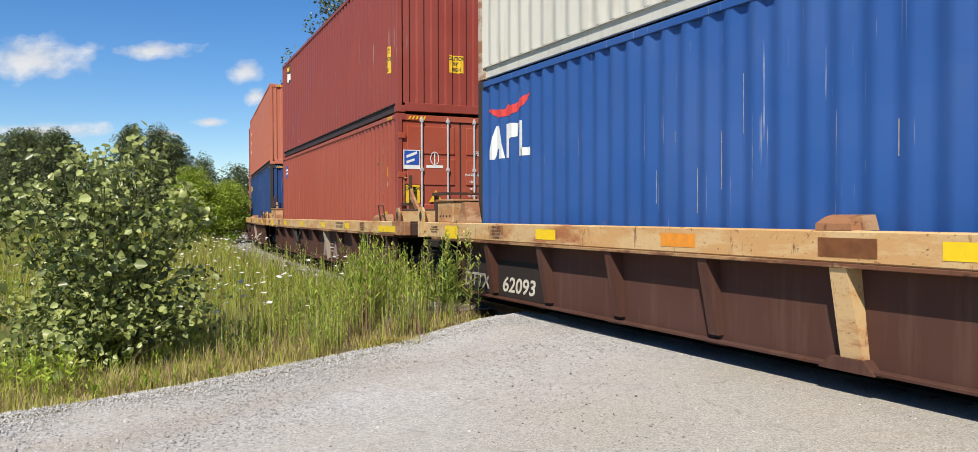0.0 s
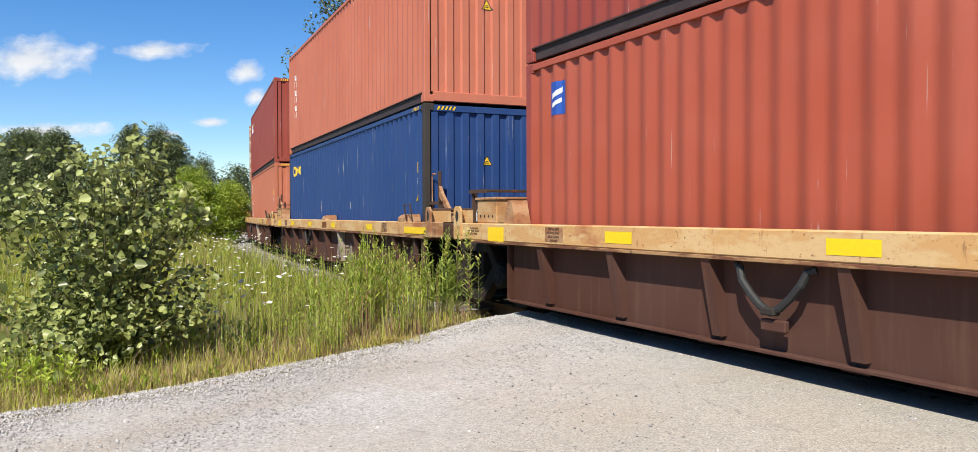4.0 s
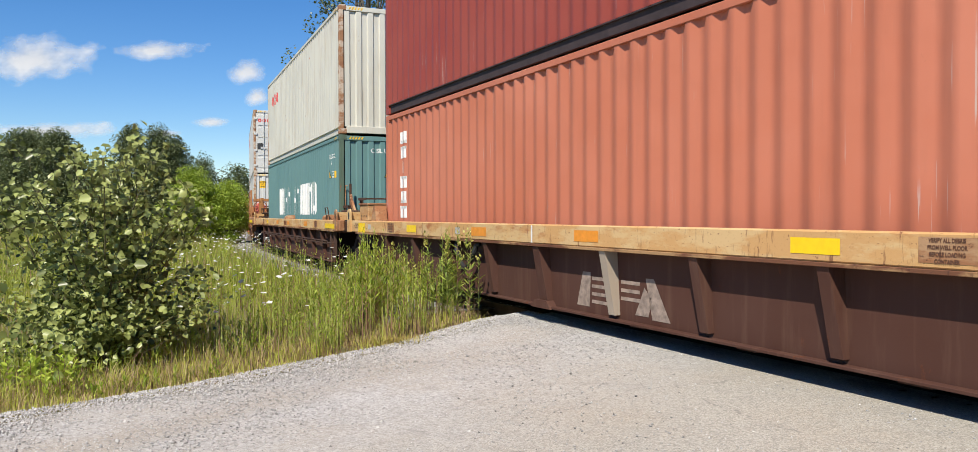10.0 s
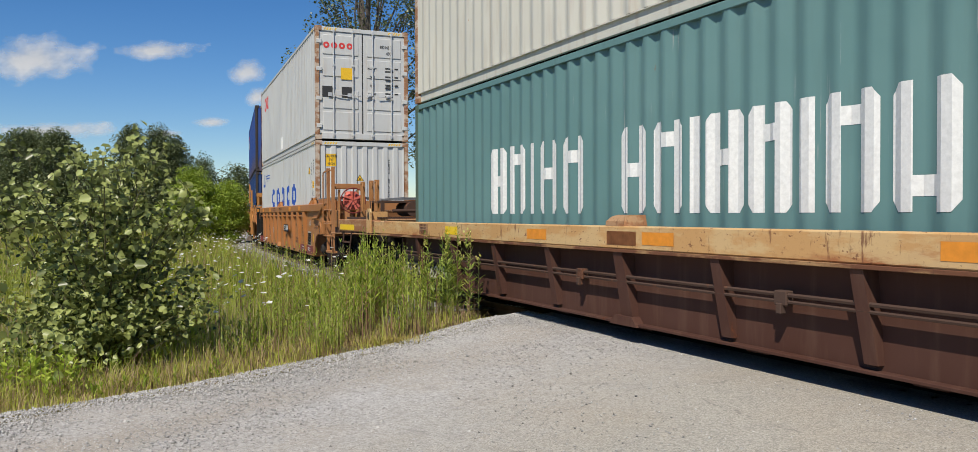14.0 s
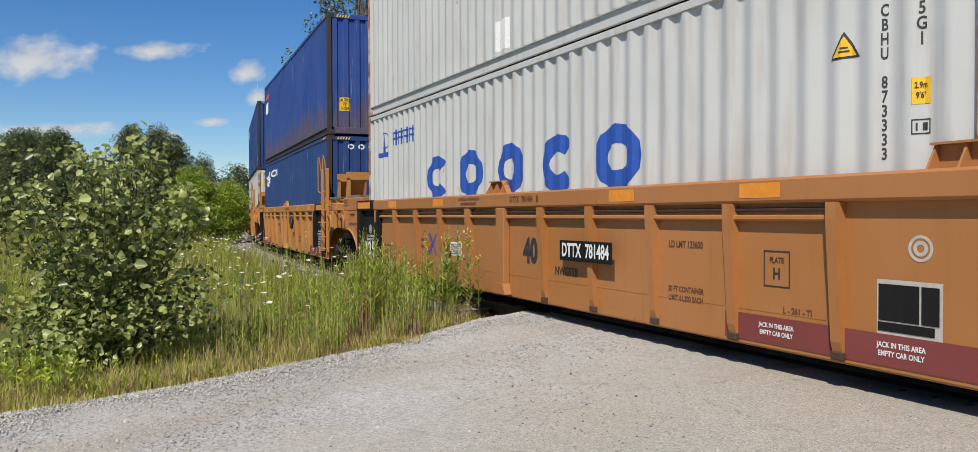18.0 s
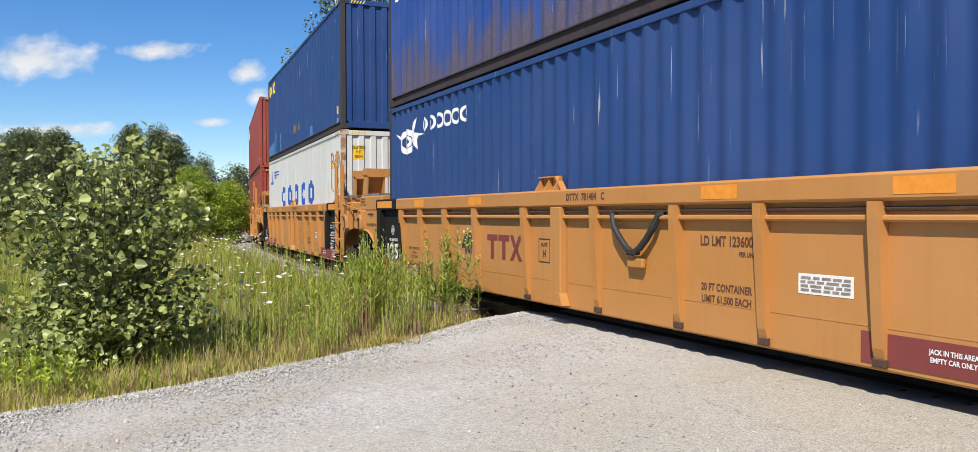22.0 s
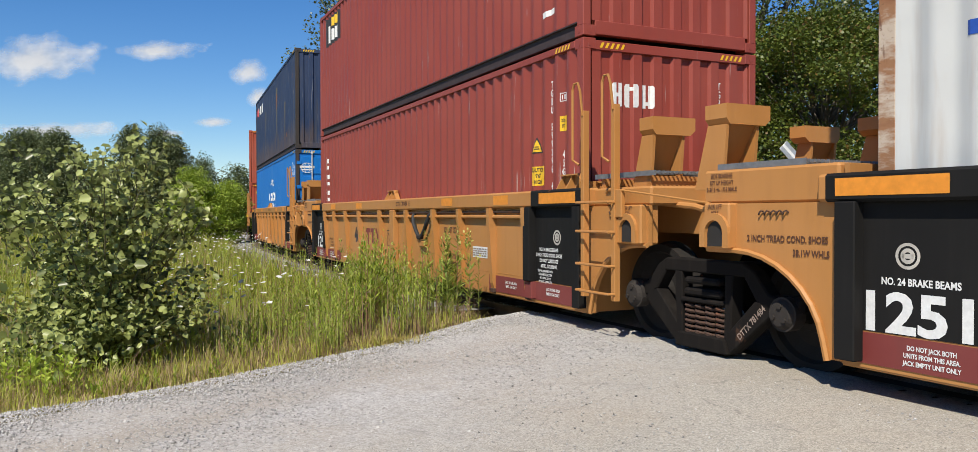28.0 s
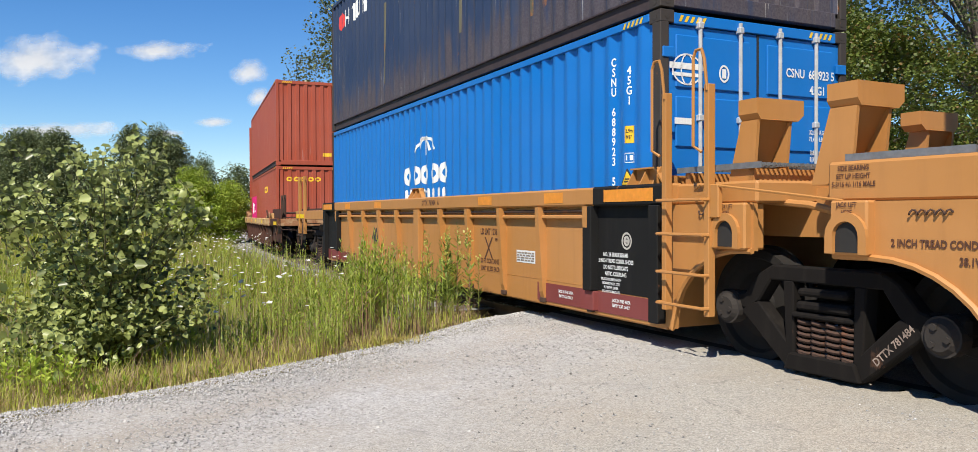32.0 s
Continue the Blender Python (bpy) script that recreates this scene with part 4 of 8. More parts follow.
PANEL_BLACK = paint("black_panel_paint", (0.009, 0.0085, 0.008), 0.04, 0.2, 0.7, dirt=0.2, dirt_col=(0.04, 0.034, 0.03), seed=25)
OXIDE_RED = paint("oxide_red_band_paint", (0.20, 0.035, 0.03), 0.08, 0.3, 0.6, seed=26)
ORANGE_TAPE = plain("faded_orange_tape", (0.72, 0.26, 0.025), 0.5, 0, 0.12, 15)
GRATE = plain("galvanised_grating", (0.22, 0.23, 0.24), 0.55, 0.5, 0.2, 15)
BRAKE_RED = paint("red_handbrake_paint", (0.62, 0.12, 0.08), 0.1, 0.3, 0.5, seed=27)
BROWN_INK = plain("brown_lettering", (0.10, 0.04, 0.02), 0.6, 0, 0.2, 30)
GHOST_WHITE = plain("worn_white_lettering", (0.40, 0.35, 0.31), 0.7, 0, 0.35, 18)
FAINT = plain("faint_lettering", (0.27, 0.205, 0.165), 0.75, 0, 0.4, 14)
NUMBER_BLACK = paint("worn_black_board", (0.030, 0.022, 0.020), 0.1, 0.3, 0.75, dirt=0.3, dirt_col=(0.06, 0.045, 0.035), seed=29)
CREAM_INK = plain("cream_lettering", (0.60, 0.56, 0.46), 0.65, 0, 0.15, 18)
DULL_TAN = plain("pale_tan_patch", (0.56, 0.40, 0.20), 0.65, 0, 0.2, 9)
RUST_LIP = worn_sill("rusted_sill_lip", (0.15, 0.06, 0.03), (0.40, 0.24, 0.11), (0.09, 0.035, 0.02), (0.05, 0.022, 0.015), 51.0)
RUST_ORANGE = plain("rust_orange_primer", (0.34, 0.135, 0.05), 0.75, 0, 0.25, 12)
PATCH = plain("rust_red_patch", (0.15, 0.065, 0.038), 0.75, 0, 0.3, 9)
PILLAR_RUST = worn_sill("rust_patched_pillar_paint", (0.42, 0.22, 0.09), (0.50, 0.33, 0.17), (0.17, 0.065, 0.035), (0.07, 0.032, 0.022), 41.0)
PALE_RIB = paint("pale_worn_rib_paint", (0.36, 0.29, 0.22), 0.4, 0.4, 0.75, (0.12, 0.055, 0.035), 0.6, (0.16, 0.09, 0.06), seed=36)
DULL_PLATE = plain("dull_grey_plate", (0.46, 0.43, 0.38), 0.6, 0, 0.15, 14)


def ys(s, a, b):
    return sorted((s * a, s * b))


def sign(ob, bm, u, z, lat, ink, name="lettering"):
    return part(name, on_side(bm, u, z, lat + 0.004, wavy=False), ink, ob)


def word(ob, body, size, u, z, lat, ink, squeeze=0.85, bold=0.03):
    return sign(ob, flat_text(body, size, squeeze, bold), u, z, lat, ink)


def lines(ob, rows, size, u, z, lat, ink, squeeze=0.8):
    for k, r in enumerate(rows):
        word(ob, r, size, u, z - k * size * 1.15, lat, ink, squeeze)


def bars(ob, w, h, n, u, z, lat, ink):
    """Small print that cannot be read, as rows of bars."""
    out = []
    rnd = random.Random(int((u + 20) * 1000 + z * 100))
    for k in range(n):
        x = -w / 2
        y = h / 2 - (k + 0.5) * h / n
        while x < w / 2 - 0.02:
            g = min(rnd.uniform(0.04, 0.12), w / 2 - x)
            out.append(rect(x + g / 2, y, g * 0.9, h / n * 0.55))
            x += g + 0.012
    return sign(ob, flat_shape(out), u, z, lat, ink, "small_print")


def arch(bm, e, s, lat0, lat1, top, out):
    """The curved plate at a well's end, over the wheels; e is its end, s its side."""
    pts = [(6.30, top), (6.30, 0.37), (6.42, 0.37)]
    for k in range(1, 7):
        a = math.radians(90 * k / 6)
        pts.append((6.42 + 0.86 * (1 - math.cos(a)), 0.37 + 0.73 * math.sin(a)))
    pts += [(out, 1.10), (out, top)]
    y0, y1 = ys(s, lat0, lat1)
    prism(bm, [(e * x, z) for x, z in pts], "y", y0, y1)


def pedestal(car, e, xa, xb, s):
    """A flared stand with a broad cap on the end of a unit."""
    low = 1.6
    side = [(xa - 0.16, low), (xb - 0.05, low), (xb, 2.14), (xa, 2.14)]
    ped = part("pedestal", prism(B(), side, "y", *ys(s, 1.20, 1.17)), OCHRE, car)
    part("side_plate", prism(B(), side, "y", *ys(s, 0.86, 0.83)), OCHRE, ped)
    part("web", prism(B(), [(xa - 0.16, low), (xa - 0.12, low), (xb - 0.02, 2.14), (xb - 0.08, 2.14)], "y", *ys(s, 1.17, 0.86)), OCHRE, ped)
    cap = prism(B(), [(s * 0.78, 2.14), (s * 1.18, 2.14), (s * 1.22, 2.19), (s * 1.22, 2.31), (s * 0.72, 2.31), (s * 0.72, 2.19)], "x", xa - 0.01, xb + 0.02)
    part("cap", cap, OCHRE, ped)


def jack_box(car, xa, xb, s, mat, z0=1.11, z1=1.48, lat=1.39):
    y0, y1 = ys(s, 1.18, lat)
    jb = part("jack_box", box(B(), xa, xb, y0, y1, z0, z1, 0.015), mat, car)
    xm = (xa + xb) / 2
    out = [(xm + 0.16, z0 + 0.01)] + [(xm + 0.16 * math.cos(math.pi * k / 10), z0 + 0.13 + 0.16 * math.sin(math.pi * k / 10)) for k in range(11)] + [(xm - 0.16, z0 + 0.01)]
    inn = [(xm - 0.10, z0 + 0.01)] + [(xm - 0.10 * math.cos(math.pi * k / 10), z0 + 0.13 + 0.10 * math.sin(math.pi * k / 10)) for k in range(11)] + [(xm + 0.10, z0 + 0.01)]
    hood = prism(B(), out + inn, "y", *ys(s, lat, lat + 0.03))
    part("jack_collar", hood, mat, jb)
    # flat plate over the box; its dark colour stands for the socket's shade
    hole = B()
    pts = [(xm + 0.095 * math.cos(math.pi * k / 8), z0 + 0.13 + 0.095 * math.sin(math.pi * k / 8)) for k in range(9)] + [(xm - 0.095, z0 + 0.02), (xm + 0.095, z0 + 0.02)]
    prism(hole, pts, "y", *ys(s, lat + 0.001, lat + 0.003))
    part("jack_socket", hole, POCKET, jb)


def ladder(car, x0, x1, lat, z0, z1, rungs, mat, s=-1, hooks=True):
    lad = part("ladder", box(box(B(), x0 - 0.03, x0 + 0.03, *ys(s, lat, lat - 0.07), z0, z1, 0.004),
                             x1 - 0.03, x1 + 0.03, *ys(s, lat, lat - 0.07), z0, z1, 0.004), mat, car)
    for z in rungs:
        b = tube(B(), [(x0 - 0.03, s * lat, z), (x0 - 0.02, s * (lat + 0.06), z), (x1 + 0.02, s * (lat + 0.06), z), (x1 + 0.03, s * lat, z)], 0.014, 6)
        part("rung", b, mat, lad)
    if hooks:
        for x in (x0, x1):
            b = tube(B(), [(x - 0.03, s * (lat + 0.02), z1 - 0.55), (x - 0.1, s * (lat + 0.05), z1 - 0.5), (x - 0.1, s * (lat + 0.05), z1 + 0.22),
                           (x - 0.07, s * (lat + 0.05), z1 + 0.28), (x + 0.0, s * (lat + 0.05), z1 + 0.28), (x + 0.01, s * (lat + 0.03), z1 + 0.2), (x + 0.01, s * lat, z1 - 0.05)], 0.014, 6)
            part("grab_iron", b, mat, lad)
    return lad


def grating(car, x0, x1, y0, y1, z, mat=None):
    bm = B()
    n = max(2, int((y1 - y0) / 0.05))
    for k in range(n + 1):
        y = y0 + (y1 - y0) * k / n
        box(bm, x0, x1, y - 0.004, y + 0.004, z - 0.025, z)
    for k in range(int((x1 - x0) / 0.12) + 1):
        x = min(x0 + k * 0.12, x1)
        box(bm, x - 0.006, x + 0.006, y0, y1, z - 0.02, z - 0.004)
    box(bm, x0 - 0.01, x1 + 0.01, y0 - 0.012, y0, z - 0.045, z + 0.004)
    box(bm, x0 - 0.01, x1 + 0.01, y1, y1 + 0.012, z - 0.045, z + 0.004)
    return part("grating", bm, mat or GRATE, car)


def hose(car, x0, x1, lat, ztop, zlow):
    xm = (x0 + x1) / 2
    pts = [(x0, -lat, ztop), (x0 + 0.05, -lat - 0.03, ztop - 0.02)]
    for k in range(1, 8):
        a = k / 8
        pts.append((x0 + (x1 - x0) * a, -lat - 0.05, ztop - (ztop - zlow) * (1 - abs(2 * a - 1) ** 1.5)))
    pts += [(x1 - 0.05, -lat - 0.03, ztop - 0.02), (x1, -lat, ztop)]
    h = part("air_hose", tube(B(), pts, 0.032, 8), RUBBER, car, "black rubber air hose")
    part("coupling", box(B(), xm - 0.07, xm + 0.07, -lat - 0.09, -lat - 0.01, zlow - 0.02, zlow + 0.04, 0.012), DUSTY_CAP, h)
    part("hose_bracket", box(B(), xm - 0.1, xm + 0.14, -lat - 0.05, -lat, zlow - 0.14, zlow - 0.05, 0.01), OCHRE if lat < 1.38 else BROWN, h)


def well_floor(car, mat, half, w):
    for k in range(9):
        x = -half + 0.3 + k * (2 * half - 0.6) / 8
        part("floor_beam", shared("fb%.2f%.2f" % (x, w), mat, lambda bm, x=x: box(bm, x - 0.12, x + 0.12, -w, w, 0.27 if mat is BROWN else 0.35, 0.301 if mat is BROWN else 0.405)), mat, car)


def ochre_unit(front="joint", rear="joint", mid_ribs=True, coat=None):
    coat = coat or OCHRE
    car = thing("well_car", "ochre-yellow ribbed well car carrying two stacked containers", "rail car", "units of the container train")
    for s in (-1, 1):
        part("side_wall", box(B(), -6.30, 6.30, *ys(s, 1.285, 1.305), 0.36, 1.52), coat, car)
        part("side_sill", box(B(), -6.45, 6.45 if front == "joint" else 7.88, *ys(s, 1.235, 1.385), 1.475, 1.665, 0.02), coat, car)
        part("bottom_chord", box(B(), -6.30, 6.30, *ys(s, 1.17, 1.30), 0.345, 0.385, 0.006), coat, car)
        for k, x in enumerate((-5.05, -4.18, -3.18, -2.14, -0.74, 0.02, 0.76, 2.03, 3.04, 4.06, 5.03) if mid_ribs else [q * 1.02 - 0.02 for q in range(-5, 6)]):
            if k == 5:
                rib = box(B(), x - 0.11, x + 0.11, *ys(s, 1.305, 1.40), 0.50, 1.474, 0.008)
                r = part("rib", rib, coat, car)
                part("rib_foot", prism(B(), [(x - 0.19, 0.385), (x + 0.17, 0.385), (x + 0.11, 0.52), (x - 0.11, 0.52)], "y", *ys(s, 1.31, 1.415)), coat, r)
            else:
                pr = prism(B(), [(s * 1.305, 0.40), (s * 1.325, 0.40), (s * 1.355, 0.50), (s * 1.412, 1.36), (s * 1.412, 1.474), (s * 1.305, 1.474)], "x", x - 0.042, x + 0.042)
                r = part("rib", pr, coat, car)
                part("rib_foot", box(B(), x - 0.05, x + 0.05, *ys(s, 1.305, 1.35), 0.375, 0.43, 0.006), RUST_STEEL, r)
        part("weld_seam", box(B(), -5.0, 5.0, *ys(s, 1.304, 1.308), 0.632, 0.64), coat, car)
        pipe = tube(B(), [(-5.0, s * 1.345, 1.36), (5.0, s * 1.345, 1.36)], 0.024, 7)
        part("brake_pipe", pipe, coat, car)
        part("brake_pipe", tube(B(), [(-5.0, s * 1.335, 1.415), (5.0, s * 1.335, 1.425)], 0.017, 6), RUST_STEEL, car)
        for x in (-0.50, 5.75):
            g = B()
            for q in (0, 0.2, 0.4):
                prism(g, [(s * 1.225, 1.66), (s * 1.36, 1.66), (s * 1.26, 1.83), (s * 1.225, 1.83)], "x", x + q - 0.008, x + q + 0.008)
            box(g, x - 0.008, x + 0.408, *ys(s, 1.225, 1.24), 1.66, 1.83)
            prism(g, [(x - 0.02, 1.83), (x + 0.36, 1.83), (x + 0.5, 1.665), (x + 0.48, 1.665), (x + 0.34, 1.815), (x - 0.02, 1.815)], "y", *ys(s, 1.225, 1.30))
            part("box_guide", g, coat, car)
        for x, w in ((-4.2, 0.42), (-2.1, 0.42), (2.6, 0.42), (4.4, 0.42)):
            if s == -1:
                sign(car, flat_shape([rect(0, 0, w, 0.115)]), x, 1.572, 1.385, ORANGE_TAPE, "reflector")
        # dark panels and red bands at both ends
        ends = [(-1, -6.29, -5.02, -3.82)] + ([(1, 5.03, 6.29, 3.9)] if front == "joint" else [])
        for e, xa, xb, xr in ends:
            part("black_panel", box(B(), xa, xb, *ys(s, 1.305, 1.309), 0.61, 1.472), PANEL_BLACK, car)
            for q in ((xa, xa + 0.16), (xb - 0.14, xb)):
                outer = max(abs(q[0]), abs(q[1])) > 6.2
                part("panel_post", box(B(), *q, *ys(s, 1.305, 1.405), 0.40 if outer else 0.605, 1.474, 0.008), PANEL_BLACK, car)
                if not outer:
                    part("red_band", box(B(), *q, *ys(s, 1.305, 1.375), 0.40, 0.60, 0.006), OXIDE_RED, car)
            c0, c1 = (xa - 0.1, xa + 1.02) if e < 0 else (xb - 1.1, xb + 0.12)
            part("sill_cover", box(B(), c0, c1, *ys(s, 1.228, 1.389), 1.471, 1.669, 0.02), PANEL_BLACK, car)
            sign(car, flat_shape([rect(0, 0, 0.8, 0.12)]), c0 + (0.5 if e < 0 else 0.62), 1.572, 1.389, ORANGE_TAPE, "reflector") if s == -1 else None
            part("red_band", box(B(), *sorted((xr, -6.29 if e < 0 else 6.05)), *ys(s, 1.306, 1.3125), 0.39, 0.60), OXIDE_RED, car)
        # ends
        for e, kind in ((1, front), (-1, rear)):
            if kind == "joint":
                part("arch_plate", (lambda b: (arch(b, e, s, 1.27, 1.315, 1.474, 7.38 if e > 0 else 7.58), b)[1])(B()), coat, car)
                rim = [(e * 6.40, s * 1.33, 0.36)] + [(e * (6.42 + 0.86 * (1 - math.cos(math.radians(a)))), s * 1.33, 0.37 + 0.73 * math.sin(math.radians(a))) for a in range(10, 91, 10)] + [(e * (7.38 if e > 0 else 7.58), s * 1.33, 1.10)]
                part("arch_rim", tube(B(), rim, 0.024, 6), coat, car)
                xa, xb = (6.95, 7.36) if e > 0 else (-7.57, -7.28)
                jack_box(car, xa, xb, s, coat)
                if e > 0:
                    pedestal(car, e, 7.12, 7.30, s)
                else:
                    pedestal(car, e, -7.72, -7.50, s)
    for e, kind in ((1, front), (-1, rear)):
        if kind != "joint":
            continue
        part("end_wall", box(B(), *sorted((e * 6.27, e * 6.31)), -1.27, 1.27, 0.36, 1.74), coat, car)
        x0, x1 = (6.33, 7.40) if e > 0 else (-7.66, -6.33)
        part("end_beam", box(B(), x0, x1, -1.30, 1.30, 1.475, 1.655 if e > 0 else 1.75, 0.02), coat, car)
        part("drawbar_housing", prism(B(), [(e * 6.6, 1.2), (e * 7.75, 1.2), (e * 7.85, 1.3), (e * 7.85, 1.6), (e * 6.6, 1.6)], "y", -0.66, 0.66), coat, car)
        if e > 0:
            part("release_rod", tube(B(), [(6.75, -1.36, 1.60), (6.9, -1.43, 1.63), (7.1, -1.43, 1.62), (7.75, -1.36, 1.54), (8.2, -1.30, 1.48)], 0.011, 6), coat, car)
            part("rod_bracket", box(B(), 7.0, 7.12, -1.44, -1.39, 1.36, 1.63, 0.008), coat, car)
            part("deck_pipe", tube(B(), [(7.15, -1.0, 1.50), (7.6, -0.95, 1.46), (8.0, -0.9, 1.36)], 0.03, 8), coat, car)
        grating(car, *((6.36, 7.36) if e > 0 else (-7.56, -6.68)), -1.22, -0.35, 1.80)
        grating(car, *((6.36, 7.36) if e > 0 else (-7.56, -6.68)), 0.35, 1.22, 1.80)
        for q in (x0 + 0.1, x1 - 0.2):
            part("grating_frame", box(B(), q, q + 0.06, -1.2, 1.2, 1.65, 1.755), coat, car)
        part("grating_frame", box(B(), x0 + 0.16, x1 - 0.2, -0.03, 0.03, 1.65, 1.755), coat, car)
        part("coil", tube(B(), [(e * (6.75 + k * 0.012), -1.332 + 0.012 * math.cos(k * 1.3), 1.40 + 0.016 * math.sin(k * 1.3)) for k in range(24)], 0.007, 5), RUST_STEEL, car)
    if front == "joint":
        ladder(car, 6.44, 6.99, 1.45, 0.55, 2.45, (0.62, 0.89, 1.22, 1.51), coat)
    well_floor(car, coat, 6.3, 1.16)
    return car


def brown_unit(front="joint", rear="joint", tan_rib=9, middle_guide=False, tapes=()):
    car = thing("well_car", "rusty brown well car with worn tan sill, carrying stacked containers", "rail car", "units of the container train")
    for s in (-1, 1):
        part("side_wall", box(B(), -6.12, 6.27, *ys(s, 1.355, 1.375), 0.36, 1.07), BROWN, car)
        part("well_toe", prism(B(), [(6.272, 0.36), (6.36, 0.36), (6.36, 0.60), (6.272, 0.84)], "y", *ys(s, 1.38, 1.424)), BROWN, car)
        part("side_sill", box(B(), -7.49, 7.49, *ys(s, 1.43, 1.535), 1.062, 1.28, 0.012), TAN, car)
        part("sill_lip", box(B(), -7.0, 6.9, *ys(s, 1.37, 1.543), 1.03, 1.061, 0.004), RUST_LIP, car)
        part("inner_wall", box(B(), -6.12, 6.3, *ys(s, 1.27, 1.29), 0.3, 1.25), BROWN, car)
        if front == "joint":
            part("sill_end", box(B(), 6.82, 7.495, *ys(s, 1.425, 1.540), 1.056, 1.284, 0.012), RUSTY_TAN, car)
        part("bottom_lip", box(B(), -6.12, 6.30, *ys(s, 1.22, 1.45), 0.335, 0.362, 0.005), BROWN, car)
        for k in range(-4, 5):
            x = k * 1.322
            hw = 0.068 if k == 0 else 0.052
            pr = prism(B(), [(s * 1.375, 0.40), (s * 1.44, 0.40), (s * 1.525, 1.028), (s * 1.375, 1.028)], "x", x - hw, x + hw)
            for v in pr.verts:
                if v.co.z < 0.5:
                    v.co.x = x + (v.co.x - x) * (1.0 if k else 1.3) + 0.05
            r = part("rib", pr, (PALE_RIB if tan_rib == 1 else TAN) if k == tan_rib else BROWN, car)
            if k == 0:
                part("rib_foot", prism(B(), [(x - 0.2, 0.33), (x + 0.24, 0.33), (x + 0.16, 0.42), (x - 0.1, 0.42)], "y", *ys(s, 1.375, 1.475)), BROWN, r)
        for x in ((-0.14, 5.62) if middle_guide else (5.62,)):
            tp, wd = (1.40, 0.36) if x > 1 else (1.385, 0.29)
            x -= 0.04 if x < 1 else 0.0
            g = prism(B(), [(s * 1.25, 1.28), (s * 1.53, 1.28), (s * 1.525, tp - 0.06), (s * 1.49, tp - 0.015), (s * 1.42, tp), (s * 1.25, tp)], "x", x, x + wd)
            for v in g.verts:
                if v.co.z > tp - 0.03:
                    v.co.x += 0.05 if v.co.x < x + wd / 2 else -0.03
            part("box_guide", g, RUSTY_TAN, car)
            if x < 1:
                sign(car, flat_shape([rect(0, 0, 0.46, 0.13)]), x + 0.26, 1.165, 1.535, RUST_ORANGE, "primer_patch")
        # lug plates with an oval eye
        for xa, xb in ((7.08, 7.28), (-7.49, -7.27)):
            if (front != "joint" and xa > 0) or (rear != "joint" and xa < 0):
                xa, xb = (xa - 0.2, xb - 0.2) if xa < 0 else (xa, xb)
            lug = B()
            xm = (xa + xb) / 2
            o = [(xa, 1.06), (xb, 1.06), (xb, 1.44), (xb - 0.05, 1.505), (xa + 0.05, 1.505), (xa, 1.44)]
            prism(lug, o, "y", *ys(s, 1.53, 1.56))
            lg = part("lug_plate", lug, RUSTY_TAN if xa > 0 else TAN, car)
            # no opening is cut: a dark plate paints the eye's shade
            eye = [(xm + 0.045 * math.cos(a * math.pi / 8), 1.37 + (0.075 if math.sin(a * math.pi / 8) > 0 else 0.075) * math.sin(a * math.pi / 8)) for a in range(16)]
            part("eye", prism(B(), eye, "y", *ys(s, 1.561, 1.563)), POCKET, lg)
            part("lug_web", prism(B(), [(xm - 0.02, 1.28), (xm + 0.02, 1.28), (xm + 0.02, 1.45), (xm - 0.02, 1.45)], "y", *ys(s, 1.2, 1.53)), TAN, lg)
        ladder(car, 6.36, 6.74, 1.50, 0.50, 1.03, (0.55, 0.78), RUST_STEEL, s, False)
        part("grab_iron", tube(B(), [(6.0, s * 1.5, 1.28), (6.0, s * 1.54, 1.55), (6.3, s * 1.54, 1.55), (6.3, s * 1.5, 1.28)], 0.012, 6), RUST_STEEL, car)
        part("bracket", prism(B(), [(5.75, 0.98), (5.88, 0.98), (5.85, 0.86)], "y", *ys(s, 1.35, 1.50)), BROWN, car)
        if rear == "joint":
            pil = part("pillar_box", box(B(), -6.96, -6.42, *ys(s, 0.9, 1.46), 1.28, 1.58, 0.012), PILLAR_RUST, car)
            part("pillar_cap", box(B(), -6.99, -6.40, *ys(s, 0.87, 1.48), 1.575, 1.61, 0.008), RUSTY_TAN, pil)
            # thin discs coloured dark as the shade of bolt holes
            hb = B()
            for k in range(4):
                disc(hb, (-6.86 + k * 0.113, s * 1.4605, 1.37), (0, s, 0), 0.017, 0.003, 8)
            part("bolt_hole", hb, POCKET, pil)
            part("gusset", prism(B(), [(-6.22, 1.28), (-5.93, 1.28), (-6.02, 1.56), (-6.1, 1.56)], "y", *ys(s, 1.25, 1.47)), RUSTY_TAN, car)
        if front == "joint":
            part("post", box(B(), 6.212, 6.257, *ys(s, 0.99, 1.04), 1.28, 2.09, 0.006), RUST_STEEL, car)
            part("strut", prism(B(), [(6.27, 1.85), (6.35, 1.75), (6.95, 1.28), (6.8, 1.28), (6.27, 1.68)], "y", *ys(s, 0.99, 1.04)), RUSTY_TAN, car)
            part("grab_iron", tube(B(), [(6.2, s * 1.06, 1.45), (6.12, s * 1.1, 1.47), (6.12, s * 1.1, 2.0), (6.14, s * 1.1, 2.05), (6.2, s * 1.06, 2.04)], 0.012, 6), RUSTY_TAN, car)
